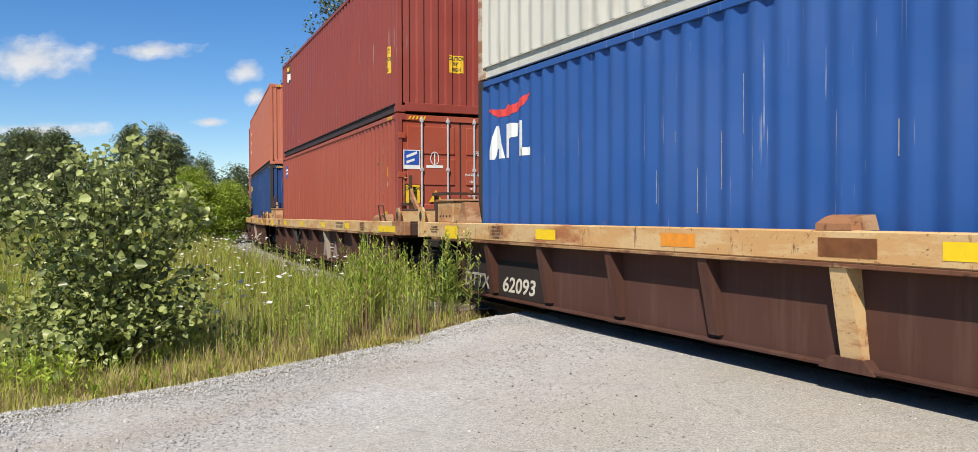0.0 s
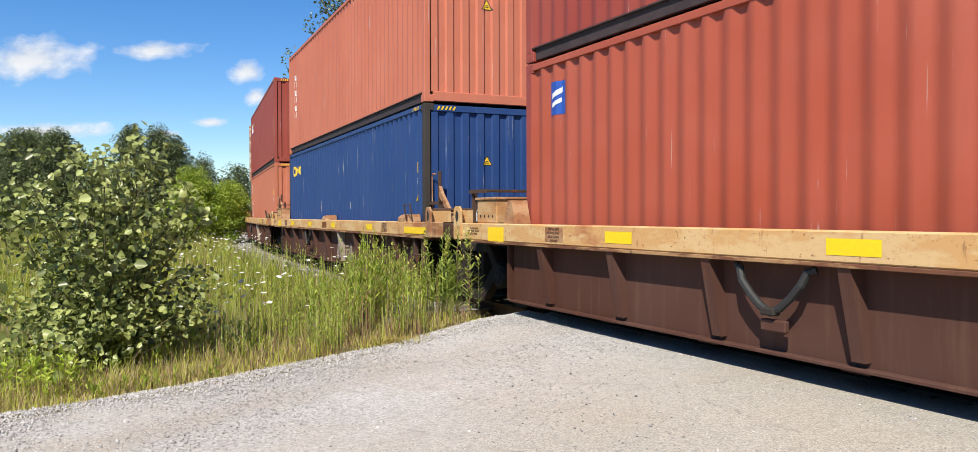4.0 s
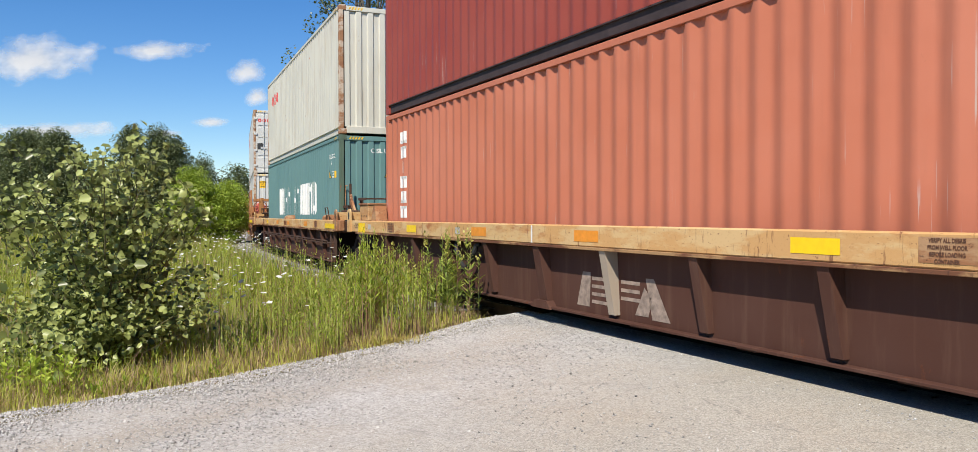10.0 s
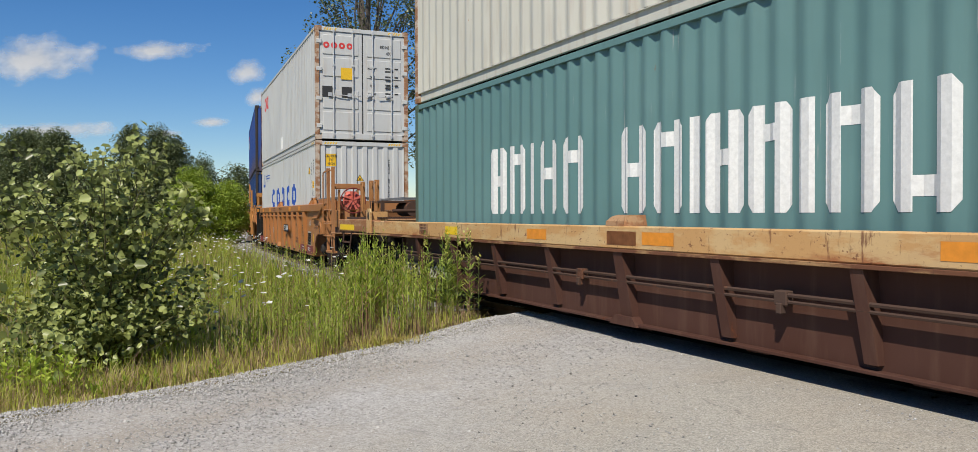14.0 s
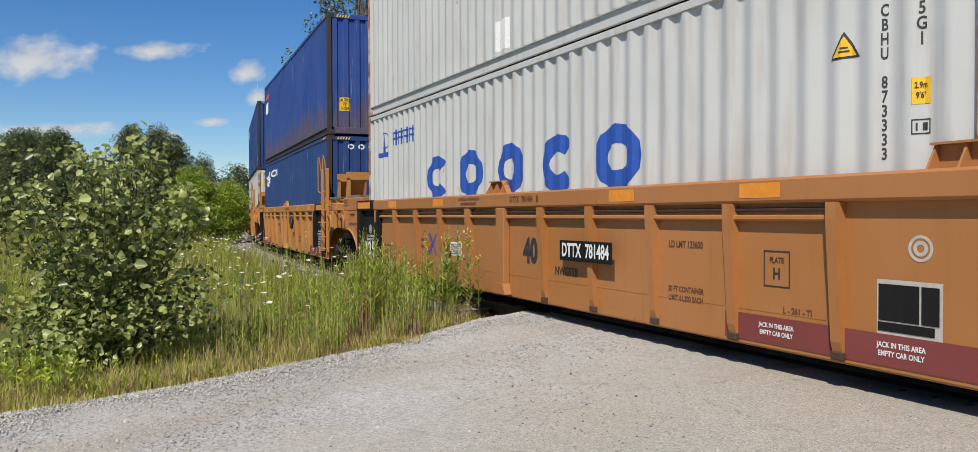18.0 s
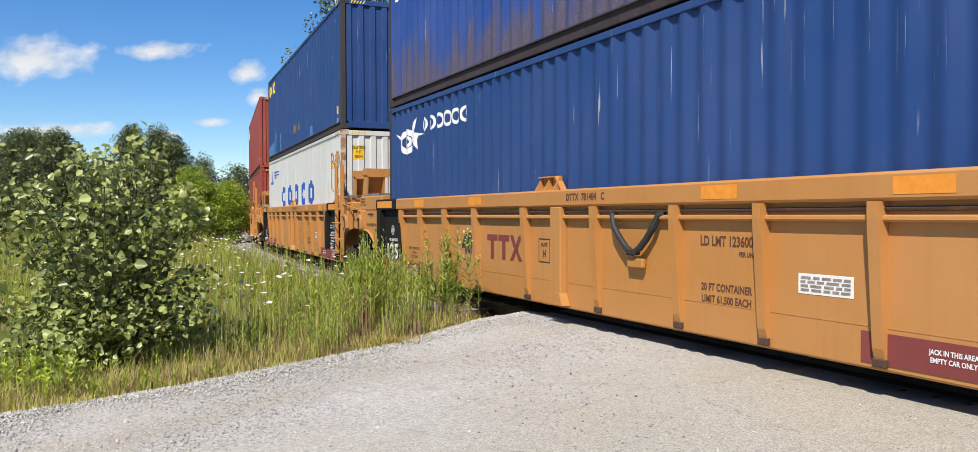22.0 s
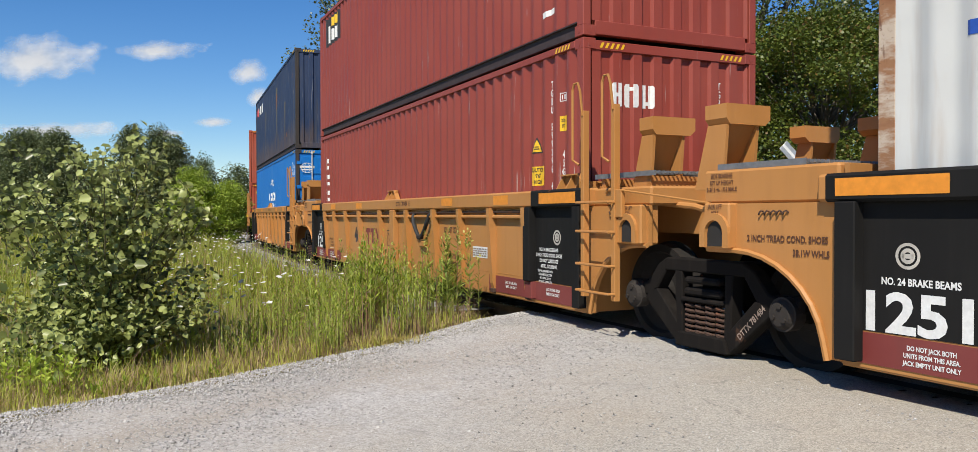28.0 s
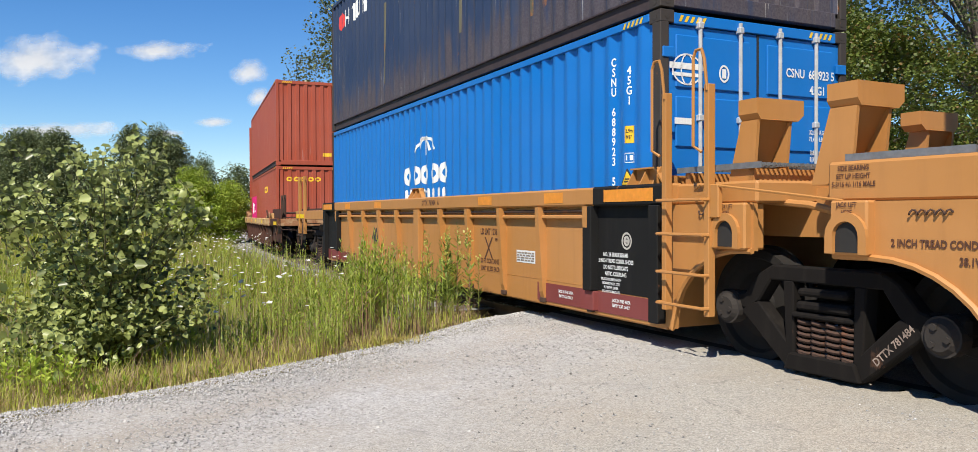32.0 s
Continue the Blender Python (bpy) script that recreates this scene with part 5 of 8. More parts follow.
            part("step_frame", box(box(box(box(B(), 5.98, 6.6, *ys(s, 1.1, 1.15), 1.38, 1.44), 5.98, 6.6, *ys(s, 1.1, 1.15), 1.55, 1.6), 5.98, 6.03, *ys(s, 1.1, 1.15), 1.28, 1.6), 6.55, 6.6, *ys(s, 1.1, 1.15), 1.28, 1.6), RUST_STEEL, car)
    for e, kind in ((1, front), (-1, rear)):
        # leading wall black instead of brown: the platform's shade is put into its colour
        part("end_wall", box(B(), *sorted((e * 6.2, e * 6.26)), -1.4, 1.4, 0.36, 1.27), BLACK_STEEL if e > 0 else BROWN, car)
        part("end_beam", box(B(), *sorted((e * 6.9, e * 7.47)), -1.43, 1.43, 1.05, 1.26, 0.01), RUST_STEEL if e > 0 else BROWN, car)
        part("center_sill", prism(B(), [(e * 6.26, 0.75), (e * 6.9, 0.95), (e * 7.86, 1.0), (e * 7.86, 1.22), (e * 6.26, 1.22)], "y", -0.35, 0.35), BLACK_STEEL, car)
        # added plate that closes the gap and keeps sun off the end wall
        part("end_deck", box(B(), *sorted((e * 6.22, e * 6.95)), -1.41, 1.41, 1.0, 1.035), RUST_STEEL, car)
        part("cross_bar", tube(B(), [(e * 6.85, -1.35, 1.46), (e * 6.85, 1.35, 1.46)], 0.03, 8), RUST_STEEL, car)
        part("upright", box(B(), *sorted((e * 6.96, e * 7.01)), -0.30, -0.24, 1.26, 1.66), RUST_STEEL, car)
    if rear == "joint":
        bx = part("valve_box", box(B(), -7.36, -7.0, -0.75, -0.35, 1.26, 1.56, 0.02), RUST_STEEL, car)
        part("pipe", tube(B(), [(-7.36, -0.5, 1.45), (-7.6, -0.7, 1.52), (-7.75, -1.0, 1.45)], 0.03, 8), RUST_STEEL, car)
        grating(car, -7.4, -6.9, -1.35, 1.35, 1.72, RUST_STEEL)
        for q in (-1.33, 1.27):
            part("grating_leg", box(B(), -7.4, -7.34, q, q + 0.06, 1.28, 1.7), RUST_STEEL, car)
        part("release_rod", tube(B(), [(-7.3, -1.3, 1.3), (-7.3, -1.3, 1.42), (-7.2, -1.3, 1.5), (-7.1, -1.1, 1.5)], 0.012, 6), STEEL_ROD, car)
    well_floor(car, BROWN, 6.2, 1.21)
    # tapes and plates on the sill
    kinds = {"y": (0.42, 0.112, YELLOW_REFLECT), "o": (0.44, 0.115, ORANGE_TAPE), "Y": (1.06, 0.105, YELLOW_REFLECT), "O": (0.6, 0.1, ORANGE_TAPE), "R": (0.42, 0.175, YELLOW_REFLECT), "w": (0.16, 0.09, DULL_PLATE), "s": (0.035, 0.2, WHITE_INK)}
    for kind, x in tapes:
        w, h, ink = kinds[kind]
        sign(car, flat_shape([rect(0, 0, w, h)]), x, 1.17 if kind not in "YRO" else 1.15, 1.535 if kind not in "YO" else 1.542, ink, "reflector")
    for x in (-4.95, 4.86):
        sign(car, flat_shape([rect(0, 0, 0.36, 0.155)]), x, 1.175, 1.535, RUSTY_TAN, "instruction_plate")
        lines(car, ["VERIFY ALL DEBRIS", "FROM WELL FLOOR", "BEFORE LOADING", "CONTAINER"], 0.036, x, 1.232, 1.538, BROWN_INK, 0.75)
    sign(car, flat_shape([rect(0, 0, 0.5, 0.1)]), 5.88, 0.60, 1.375, PATCH, "stencil_patch")
    bars(car, 0.44, 0.05, 1, 5.88, 0.60, 1.379, BROWN_INK)
    if rear == "joint":
        sign(car, flat_shape([rect(0, 0, 0.18, 0.19)]), -6.56, 1.15, 1.535, DULL_PLATE, "data_plate") if tapes[-1][0] != "R" else None
        word(car, "PULL RELEASE ROD", 0.034, -6.9, 1.212, 1.535, BROWN_INK, 0.85)
        bars(car, 0.34, 0.03, 1, -6.9, 1.18, 1.535, BROWN_INK)
        word(car, "RELEASE BRAKES", 0.034, -6.92, 1.145, 1.535, BROWN_INK, 0.85)
    return car


def coupler_end(car, e, mat, sill_mat, zt, zb, lat, x0, x1, yellow=True):
    """The long platform over the coupler at the outer end of a car."""
    for s in (-1, 1):
        part("end_sill", box(B(), *sorted((e * x0, e * x1)), *ys(s, lat - 0.12, lat), zb, zt, 0.012), sill_mat, car)
        part("step", tube(B(), [(e * (x1 - 0.75), s * (lat - 0.05), zb), (e * (x1 - 0.72), s * lat, 0.60), (e * (x1 - 0.28), s * lat, 0.60), (e * (x1 - 0.2), s * (lat - 0.05), zb)], 0.016, 6), RUST_STEEL, car)
        part("step_bar", box(B(), *sorted((e * (x1 - 0.75), e * (x1 - 0.25))), *ys(s, lat - 0.03, lat + 0.01), 0.84, 0.87), RUST_STEEL, car)
    part("buffer_beam", box(B(), *sorted((e * (x1 - 0.1), e * x1)), -lat, lat, zb, zt, 0.012), mat, car)
    part("draft_sill", box(B(), *sorted((e * 6.3, e * (x1 + 0.05))), -0.28, 0.28, 0.72, 1.1, 0.02), BLACK_STEEL, car)
    cp = part("coupler", box(B(), *sorted((e * x1, e * (x1 + 0.42))), -0.1, 0.1, 0.78, 0.98, 0.02), RUST_STEEL, car)
    part("knuckle", box(B(), *sorted((e * (x1 + 0.36), e * (x1 + 0.62))), -0.2, 0.17, 0.72, 1.02, 0.05), RUST_STEEL, cp)
    part("air_hose", tube(B(), [(e * x1, -0.4, 0.9), (e * (x1 + 0.15), -0.42, 0.6), (e * (x1 + 0.4), -0.4, 0.45), (e * (x1 + 0.6), -0.3, 0.55)], 0.03, 8), RUBBER, car)
    part("cut_lever", tube(B(), [(e * (x1 + 0.06), -lat, zb + 0.05), (e * (x1 + 0.1), -lat + 0.15, zb - 0.1), (e * (x1 + 0.1), -0.3, zb - 0.16)], 0.012, 6), RUST_STEEL, car)
    grating(car, *sorted((e * (x0 + 0.2), e * (x1 - 0.15))), -lat + 0.15, lat - 0.15, zt + 0.05, RUST_STEEL)
    if yellow:
        sign(car, flat_shape([rect(0, 0, 0.97, 0.105)]), e * (x1 - 0.6), zb + 0.08, lat, YELLOW_REFLECT, "reflector")


def stanchions(car, e, xs, lat, z0, z1, mat):
    for x in xs:
        for s in (-1, 1):
            p = part("stanchion", box(B(), *sorted((e * (x - 0.035), e * (x + 0.035))), *ys(s, lat - 0.08, lat), z0, z1, 0.004), mat, car)
            part("grab_iron", tube(B(), [(e * x, s * lat, z0 + 0.15), (e * x + 0.13, s * lat, z0 + 0.17), (e * x + 0.13, s * lat, z1 - 0.1), (e * x + 0.1, s * lat, z1 - 0.04), (e * x, s * lat, z1 - 0.03)], 0.013, 6), mat, p)


# the side frames, springs and wheels that carry two units at each joint
def lowered(bm, dz):
    for v in bm.verts:
        v.co.z += dz
    return bm


def truck(R, axle=0.93, drop=-0.10, cast=None):
    cast = cast or BLACK_STEEL
    tr = thing("bogie", "dark cast-steel railway bogie with coil springs between its wheels", "bogie", "bogies of the train")
    for s in (-1, 1):
        y0, y1 = ys(s, 0.98, 1.12)
        fr = B()
        # top chord, arms over the bearings, diagonal members, columns and bottom chord of the cast frame
        prism(fr, [(-0.56, 0.85), (-0.49, 0.96), (0.49, 0.96), (0.56, 0.85), (0.48, 0.84), (-0.48, 0.84)], "y", y0, y1)
        for q in (-1, 1):
            prism(fr, [(q * 0.49, 0.955), (q * 0.61, 0.89), (q * 0.76, 0.72), (q * 0.97, 0.66), (q * 0.99, 0.58), (q * 0.74, 0.59), (q * 0.62, 0.66), (q * 0.49, 0.84)], "y", y0, y1)
            prism(fr, [(q * 0.80, 0.56), (q * 0.74, 0.64), (q * 0.62, 0.66), (q * 0.27, 0.32), (q * 0.33, 0.17)], "y", y0, y1)
            prism(fr, [(q * 0.26, 0.27), (q * 0.34, 0.27), (q * 0.37, 0.85), (q * 0.27, 0.85)], "y", y0, y1)
        prism(fr, [(-0.34, 0.17), (0.34, 0.17), (0.29, 0.30), (-0.29, 0.30)], "y", *ys(s, 0.97, 1.15))
        prism(fr, [(-0.27, 0.575), (0.27, 0.575), (0.27, 0.615), (-0.27, 0.615)], "y", *ys(s, 0.97, 1.14))
        bmesh.ops.bevel(fr, geom=fr.edges[:], offset=0.012, segments=1, affect="EDGES", clamp_overlap=True)
        part("side_frame", lowered(fr, drop), cast, tr)
        for k in range(4):
            x = -0.195 + k * 0.13
            coil = [(x + 0.058 * math.cos(a * 0.9), s * (1.06 + 0.055 * math.sin(a * 0.9)), 0.30 + a * 0.0066) for a in range(43)]
            part("coil_spring", lowered(tube(B(), coil, 0.016, 5), drop), RUST_STEEL, tr)
        part("bolster_end", lowered(box(B(), -0.24, 0.24, *ys(s, 0.9, 1.13), 0.63, 0.70, 0.02), drop), BLACK_STEEL, tr)
        part("bolster_end", lowered(box(B(), -0.22, 0.22, *ys(s, 0.9, 1.14), 0.74, 0.80, 0.02), drop), BLACK_STEEL, tr)
        for q in (-1, 1):
            part("bearing_adapter", lowered(box(B(), *sorted((q * axle - 0.15, q * axle + 0.15)), *ys(s, 0.96, 1.1), 0.58, 0.72, 0.03), drop + R - 0.383 - 0.1), BLACK_STEEL, tr)
    part("bolster", lowered(box(B(), -0.22, 0.22, -0.95, 0.95, 0.55, 0.92, 0.04), drop), BLACK_STEEL, tr)
    part("center_bowl", lowered(disc(B(), (0, 0, 0.92), (0, 0, 1), 0.22, 0.13, 20), drop), BLACK_STEEL, tr)
    for q in (-1, 1):
        part("brake_beam", box(B(), *sorted((q * 0.36, q * 0.44)), -0.8, 0.8, 0.36, 0.44), BLACK_STEEL, tr)
        ax = disc(B(), (0, -1.08, 0), (0, 1, 0), 0.085, 2.16, 14)
        ws = part("wheelset", ax, BLACK_STEEL, tr)
        ws.matrix_basis = pose(q * axle, 0, R)
        SPINS.append((ws, q * axle, R))
        for s in (-1, 1):
            w = lathe(B(), [(s * a, r) for a, r in ((0.66, 0.09), (0.66, 0.15), (0.70, 0.18), (0.70, R - 0.12), (0.665, R - 0.08), (0.665, R + 0.026), (0.69, R + 0.026), (0.705, R),
                                                    (0.835, R - 0.006), (0.835, R - 0.075), (0.79, R - 0.10), (0.765, R - 0.2), (0.78, 0.17), (0.86, 0.14), (0.86, 0.09))])
            part("wheel", w, WHEEL_STEEL, ws)
            cap = disc(B(), (0, s * 1.04, 0), (0, s, 0), 0.135, 0.11, 18)
            disc(cap, (0, s * 1.15, 0), (0, s, 0), 0.12, 0.035, 18, 0.09)
            for a in range(3):
                disc(cap, (0.065 * math.cos(a * 2.094), s * 1.17, 0.065 * math.sin(a * 2.094)), (0, s, 0), 0.022, 0.03, 6)
            part("bearing_cap", cap, DUSTY_CAP, ws)
    return tr


SPINS = []
RAIL_Z = 0.13
masters = {0.483: truck(0.483), 0.419: truck(0.419, 0.89, cast=DUSTY_CAST)}
used = set()
SPINS.clear()
TRUCK_AT = [UNIT_AT[0] + 7.8]
for i in range(11):
    if i in (4, 9):
        TRUCK_AT += [UNIT_AT[i] - (7.95 if i == 4 else 7.8), UNIT_AT[i + 1] + 7.66]
    else:
        TRUCK_AT.append((UNIT_AT[i] + UNIT_AT[i + 1]) / 2)
TRUCKS = []
for k, at in enumerate(TRUCK_AT):
    R = 0.483 if 7 <= k <= 10 else 0.419
    tr = copy_thing(masters[R], pose(0, 0, 0)) if R in used else masters[R]
    used.add(R)
    for o in tr.children:
        if o.name.startswith("wheelset"):
            SPINS.append((o, o.matrix_basis.translation.x, R))
    rides(tr, at, 0.9, RAIL_Z)
    TRUCKS.append(tr)

CARS = []
TAPES = {
    0: (("y", -3.78), ("o", -1.6), ("y", 0.95), ("y", 3.7), ("Y", 6.53), ("R", -6.3)),
    1: (("y", -3.8), ("y", -1.24), ("y", 1.38), ("y", 3.65), ("Y", 6.53), ("R", -6.3)),
    2: (("y", -3.88), ("y", -1.54), ("y", 0.98), ("y", 3.91), ("Y", 6.53), ("R", -5.98)),
    3: (("y", -3.95), ("w", -2.15), ("o", -1.47), ("s", -0.06), ("o", 1.06), ("y", 3.91), ("O", 6.58), ("w", -6.13), ("R", -6.6)),
    4: (("y", -3.9), ("o", -1.52), ("o", 0.62), ("o", 3.45), ("Y", 6.53)),
    10: (("y", -3.9), ("o", -1.52), ("y", 0.98), ("y", 3.9), ("R", -6.3)),
}
for i in range(12):
    og = i in ORANGE_UNITS
    if og:
        car = ochre_unit("outer" if i == 5 else "joint", "outer" if i == 9 else "joint", i not in (5, 9), BROWNED_OCHRE if i == 5 else None)
    else:
        car = brown_unit("outer" if i == 10 else "joint", "outer" if i == 4 else "joint", {0: 0, 1: 1, 2: 1, 3: 1}.get(i, 9), i in (0, 2, 4), TAPES.get(i, TAPES[0]))
    CARS.append(rides(car, UNIT_AT[i], HALF))

# brake pipes along the fifth unit, text on the second
for dz, r in ((0.0, 0.017), (-0.05, 0.014)):
    part("brake_pipe", tube(B(), [(-6.0, -1.475, 0.80 + dz), (5.9, -1.475, 0.80 + dz)], r, 6), RUST_STEEL, CARS[4])
for x in (-3.3, -0.7, 1.98, 5.39):
    part("pipe_bracket", box(box(B(), x - 0.06, x + 0.06, -1.50, -1.42, 0.72, 0.83, 0.008), x - 0.025, x + 0.025, -1.52, -1.46, 0.66, 0.74, 0.006), RUST_STEEL, CARS[4])
sign(CARS[1], flat_shape([rect(0, 0, 1.0, 0.2)]), 3.0, 1.17, 1.535, DULL_TAN, "painted_patch")
lines(CARS[1], ["MAX GROSS WT 64000 LBS", "PER 20 FT CONTAINER"], 0.062, 3.0, 1.215, 1.538, BROWN_INK, 0.9)

# outer ends
coupler_end(CARS[4], -1, RUSTY_TAN, RUSTY_TAN, 1.30, 1.07, 1.535, 7.3, 9.62)
stanchions(CARS[4], -1, (9.18, 8.63, 8.29), 1.2, 1.3, 2.06, RUSTY_OCHRE)
part("end_walkway", box(B(), -8.6, -7.9, -1.2, 1.2, 1.62, 1.66), RUST_STEEL, CARS[4])
for q in (-8.6, -7.96):
    part("walkway_leg", box(B(), q, q + 0.06, -1.2, -1.14, 1.3, 1.62), RUST_STEEL, CARS[4])
part("brake_cylinder", disc(B(), (-8.4, -0.6, 1.5), (1, 0, 0), 0.14, 0.6, 16), RUST_STEEL, CARS[4])
coupler_end(CARS[10], 1, RUSTY_TAN, BROWN, 1.28, 1.06, 1.535, 7.3, 9.5)
for s in (-1, 1):
    part("end_side_plate", box(B(), 6.7, 9.38, *ys(s, 1.37, 1.40), 0.55, 1.055, 0.006), BROWN, CARS[10])
    part("end_side_plate", box(B(), 6.7, 9.38, *ys(s, 1.37, 1.40), 1.29, 1.58, 0.006), BROWN, CARS[10])
stanchions(CARS[10], 1, (9.1, 8.4), 1.3, 1.28, 2.0, RUST_STEEL)
coupler_end(CARS[9], -1, OCHRE, OCHRE, 1.5, 1.28, 1.38, 6.4, 9.5)
stanchions(CARS[9], -1, (8.5, 9.1), 1.38, 0.9, 2.4, OCHRE)

# the leading ochre unit has a long arch, a ladder and a hand brake on its outer end
c5 = CARS[5]
for s in (-1, 1):
    pts = [(6.30, 1.474), (6.30, 0.37), (6.36, 0.37), (6.46, 0.62), (6.6, 0.82), (6.8, 0.92), (7.79, 0.92), (7.79, 1.474)]
    part("arch_plate", prism(B(), pts, "y", *ys(s, 1.29, 1.325)), OCHRE_WORN, c5)
    jack_box(c5, 7.36, 7.79, s, OCHRE_WORN, 0.93, 1.47)
    for x in (8.0, 8.25):
        part("gusset", prism(B(), [(x - 0.02, 1.40), (x + 0.02, 1.40), (x + 0.14, 0.9), (x + 0.08, 0.9)], "y", *ys(s, 0.9, 1.3)), OCHRE_WORN, c5)
    part("hanger_box", box(B(), 7.79, 8.5, *ys(s, 0.85, 1.0), 0.95, 1.45, 0.02), OCHRE_WORN, c5)
    lad = ladder(c5, 8.57, 9.12, 1.42, 0.87, 2.44, (0.93, 1.2, 1.5), OCHRE_WORN, s, False)
    for x in (8.57, 9.12):
        part("grab_iron", tube(B(), [(x - 0.03, s * 1.40, 1.22), (x - 0.2, s * 1.46, 1.24), (x - 0.22, s * 1.46, 1.3), (x - 0.22, s * 1.46, 2.28), (x - 0.2, s * 1.46, 2.34), (x - 0.05, s * 1.44, 2.37), (x, s * 1.4, 2.37)], 0.015, 6), OCHRE_WORN, lad)
    for q in (8.54, 9.11):
        part("step_side", box(B(), q, q + 0.06, *ys(s, 1.36, 1.42), 0.56, 0.9, 0.004), OCHRE_WORN, lad)
    part("bottom_step", box(B(), 8.53, 9.15, *ys(s, 1.3, 1.44), 0.55, 0.6, 0.006), OCHRE_WORN, lad)
    part("back_plate", box(B(), 8.60, 9.10, *ys(s, 1.22, 1.26), 1.0, 1.49, 0.01), RUSTY_OCHRE, lad)
part("end_wall", box(B(), 6.27, 6.31, -1.27, 1.27, 0.36, 1.50), OCHRE_WORN, c5)
part("deck_beam", box(B(), 7.75, 9.12, -1.28, 1.28, 0.97, 1.12, 0.02), RUST_STEEL, c5)
part("cross_plate", box(B(), 8.56, 8.60, -1.36, 1.36, 1.49, 1.71, 0.006), OCHRE_WORN, c5)
grating(c5, 8.5, 8.62, -1.34, 1.34, 1.765)
part("draft_sill", box(B(), 6.3, 9.6, -0.3, 0.3, 0.78, 1.3, 0.02), RUST_STEEL, c5)
part("reservoir", disc(B(), (7.6, -0.75, 1.5), (1, 0, 0), 0.2, 0.85, 18), OCHRE_WORN, c5)
for s in (-1,):
    part("side_cap", box(B(), 8.62, 8.76, *ys(s, 0.62, 1.30), 1.97, 2.09, 0.012), OCHRE_WORN, c5)
    for q in (0.74, 1.16):
        part("cap_stem", prism(B(), [(8.52, 1.3), (8.78, 1.3), (8.8, 1.96), (8.66, 1.96)], "y", *ys(s, q, q + 0.025)), RUSTY_OCHRE, c5)
part("brake_stand", box(B(), 9.04, 9.17, -1.12, -0.96, 1.1, 1.90, 0.012), OCHRE_WORN, c5)
part("stand_bracket", prism(B(), [(8.7, 1.12), (9.04, 1.12), (9.04, 1.5), (8.95, 1.5)], "y", -1.06, -1.02), RUSTY_OCHRE, c5)
grating(c5, 6.4, 8.5, -1.2, -0.4, 1.80)
grating(c5, 6.4, 8.5, 0.4, 1.2, 1.80)
for q in (-1.22, 1.17):
    part("grating_frame", box(B(), 6.4, 8.5, q, q + 0.05, 1.62, 1.78), OCHRE_WORN, c5)
part("brake_pipe", tube(B(), [(6.4, -1.36, 1.30), (7.3, -1.40, 1.32), (7.9, -1.43, 1.50), (8.2, -1.42, 1.62), (8.6, -1.36, 1.68)], 0.03, 8), OCHRE_WORN, c5)
hb = part("handbrake_box", disc(box(B(), 9.29, 9.40, -1.16, -0.9, 1.5, 1.9, 0.03), (9.40, -1.03, 1.70), (1, 0, 0), 0.2, 0.05, 20, 0.15), BRAKE_RED, c5, "red hand-brake housing")
wheel = B()
tube(wheel, [(9.52, -1.03 + 0.27 * math.cos(k * math.pi / 12), 1.70 + 0.27 * math.sin(k * math.pi / 12)) for k in range(24)], 0.013, 6, True)
for k in range(5):
    a = k * 2 * math.pi / 5 + 0.3
    tube(wheel, [(9.50, -1.03, 1.70), (9.52, -1.03 + 0.27 * math.cos(a), 1.70 + 0.27 * math.sin(a))], 0.013, 6)
part("brake_wheel", wheel, paint("dark_red_wheel_paint", (0.22, 0.035, 0.025), 0.3, 0.3, 0.6, seed=28), hb, "spoked hand-brake wheel")
face = disc(B(), (9.46, -1.03, 1.70), (1, 0, 0), 0.09, 0.05, 14)
for k in range(5):
    a = k * 2 * math.pi / 5 + 0.3
    prism(face, [(-1.03 + r * math.cos(a + q), 1.70 + r * math.sin(a + q)) for r, q in ((0.08, -0.5), (0.21, -0.34), (0.21, 0.34), (0.08, 0.5))], "x", 9.485, 9.50)
part("wheel_face", face, BRAKE_RED, hb, "red pressed wheel face")
chain = B()
for k in range(16):
    z = 1.45 - k * 0.05
    tube(chain, [(9.42 + 0.018 * math.cos(a * 1.05) * (k % 2), -0.75 + 0.018 * math.cos(a * 1.05) * (1 - k % 2), z + 0.03 * math.sin(a * 1.05)) for a in range(6)], 0.007, 5, True)
part("brake_chain", chain, RUST_STEEL, c5)
cp = part("coupler", box(B(), 9.55, 10.0, -0.1, 0.1, 0.78, 0.98, 0.02), RUST_STEEL, c5)
part("knuckle", box(B(), 9.92, 10.18, -0.2, 0.17, 0.72, 1.02, 0.05), RUST_STEEL, cp)
part("cut_lever", tube(B(), [(9.2, -1.42, 0.55), (9.2, -1.45, 0.98), (9.25, -1.45, 1.0), (9.45, -1.4, 1.0), (9.6, -0.3, 0.95)], 0.012, 6), RUSTY_TAN, c5)
part("air_hose", tube(B(), [(9.5, -0.45, 0.95), (9.62, -0.5, 0.5), (9.8, -0.5, 0.3), (10.0, -0.45, 0.42)], 0.03, 8), RUBBER, c5)

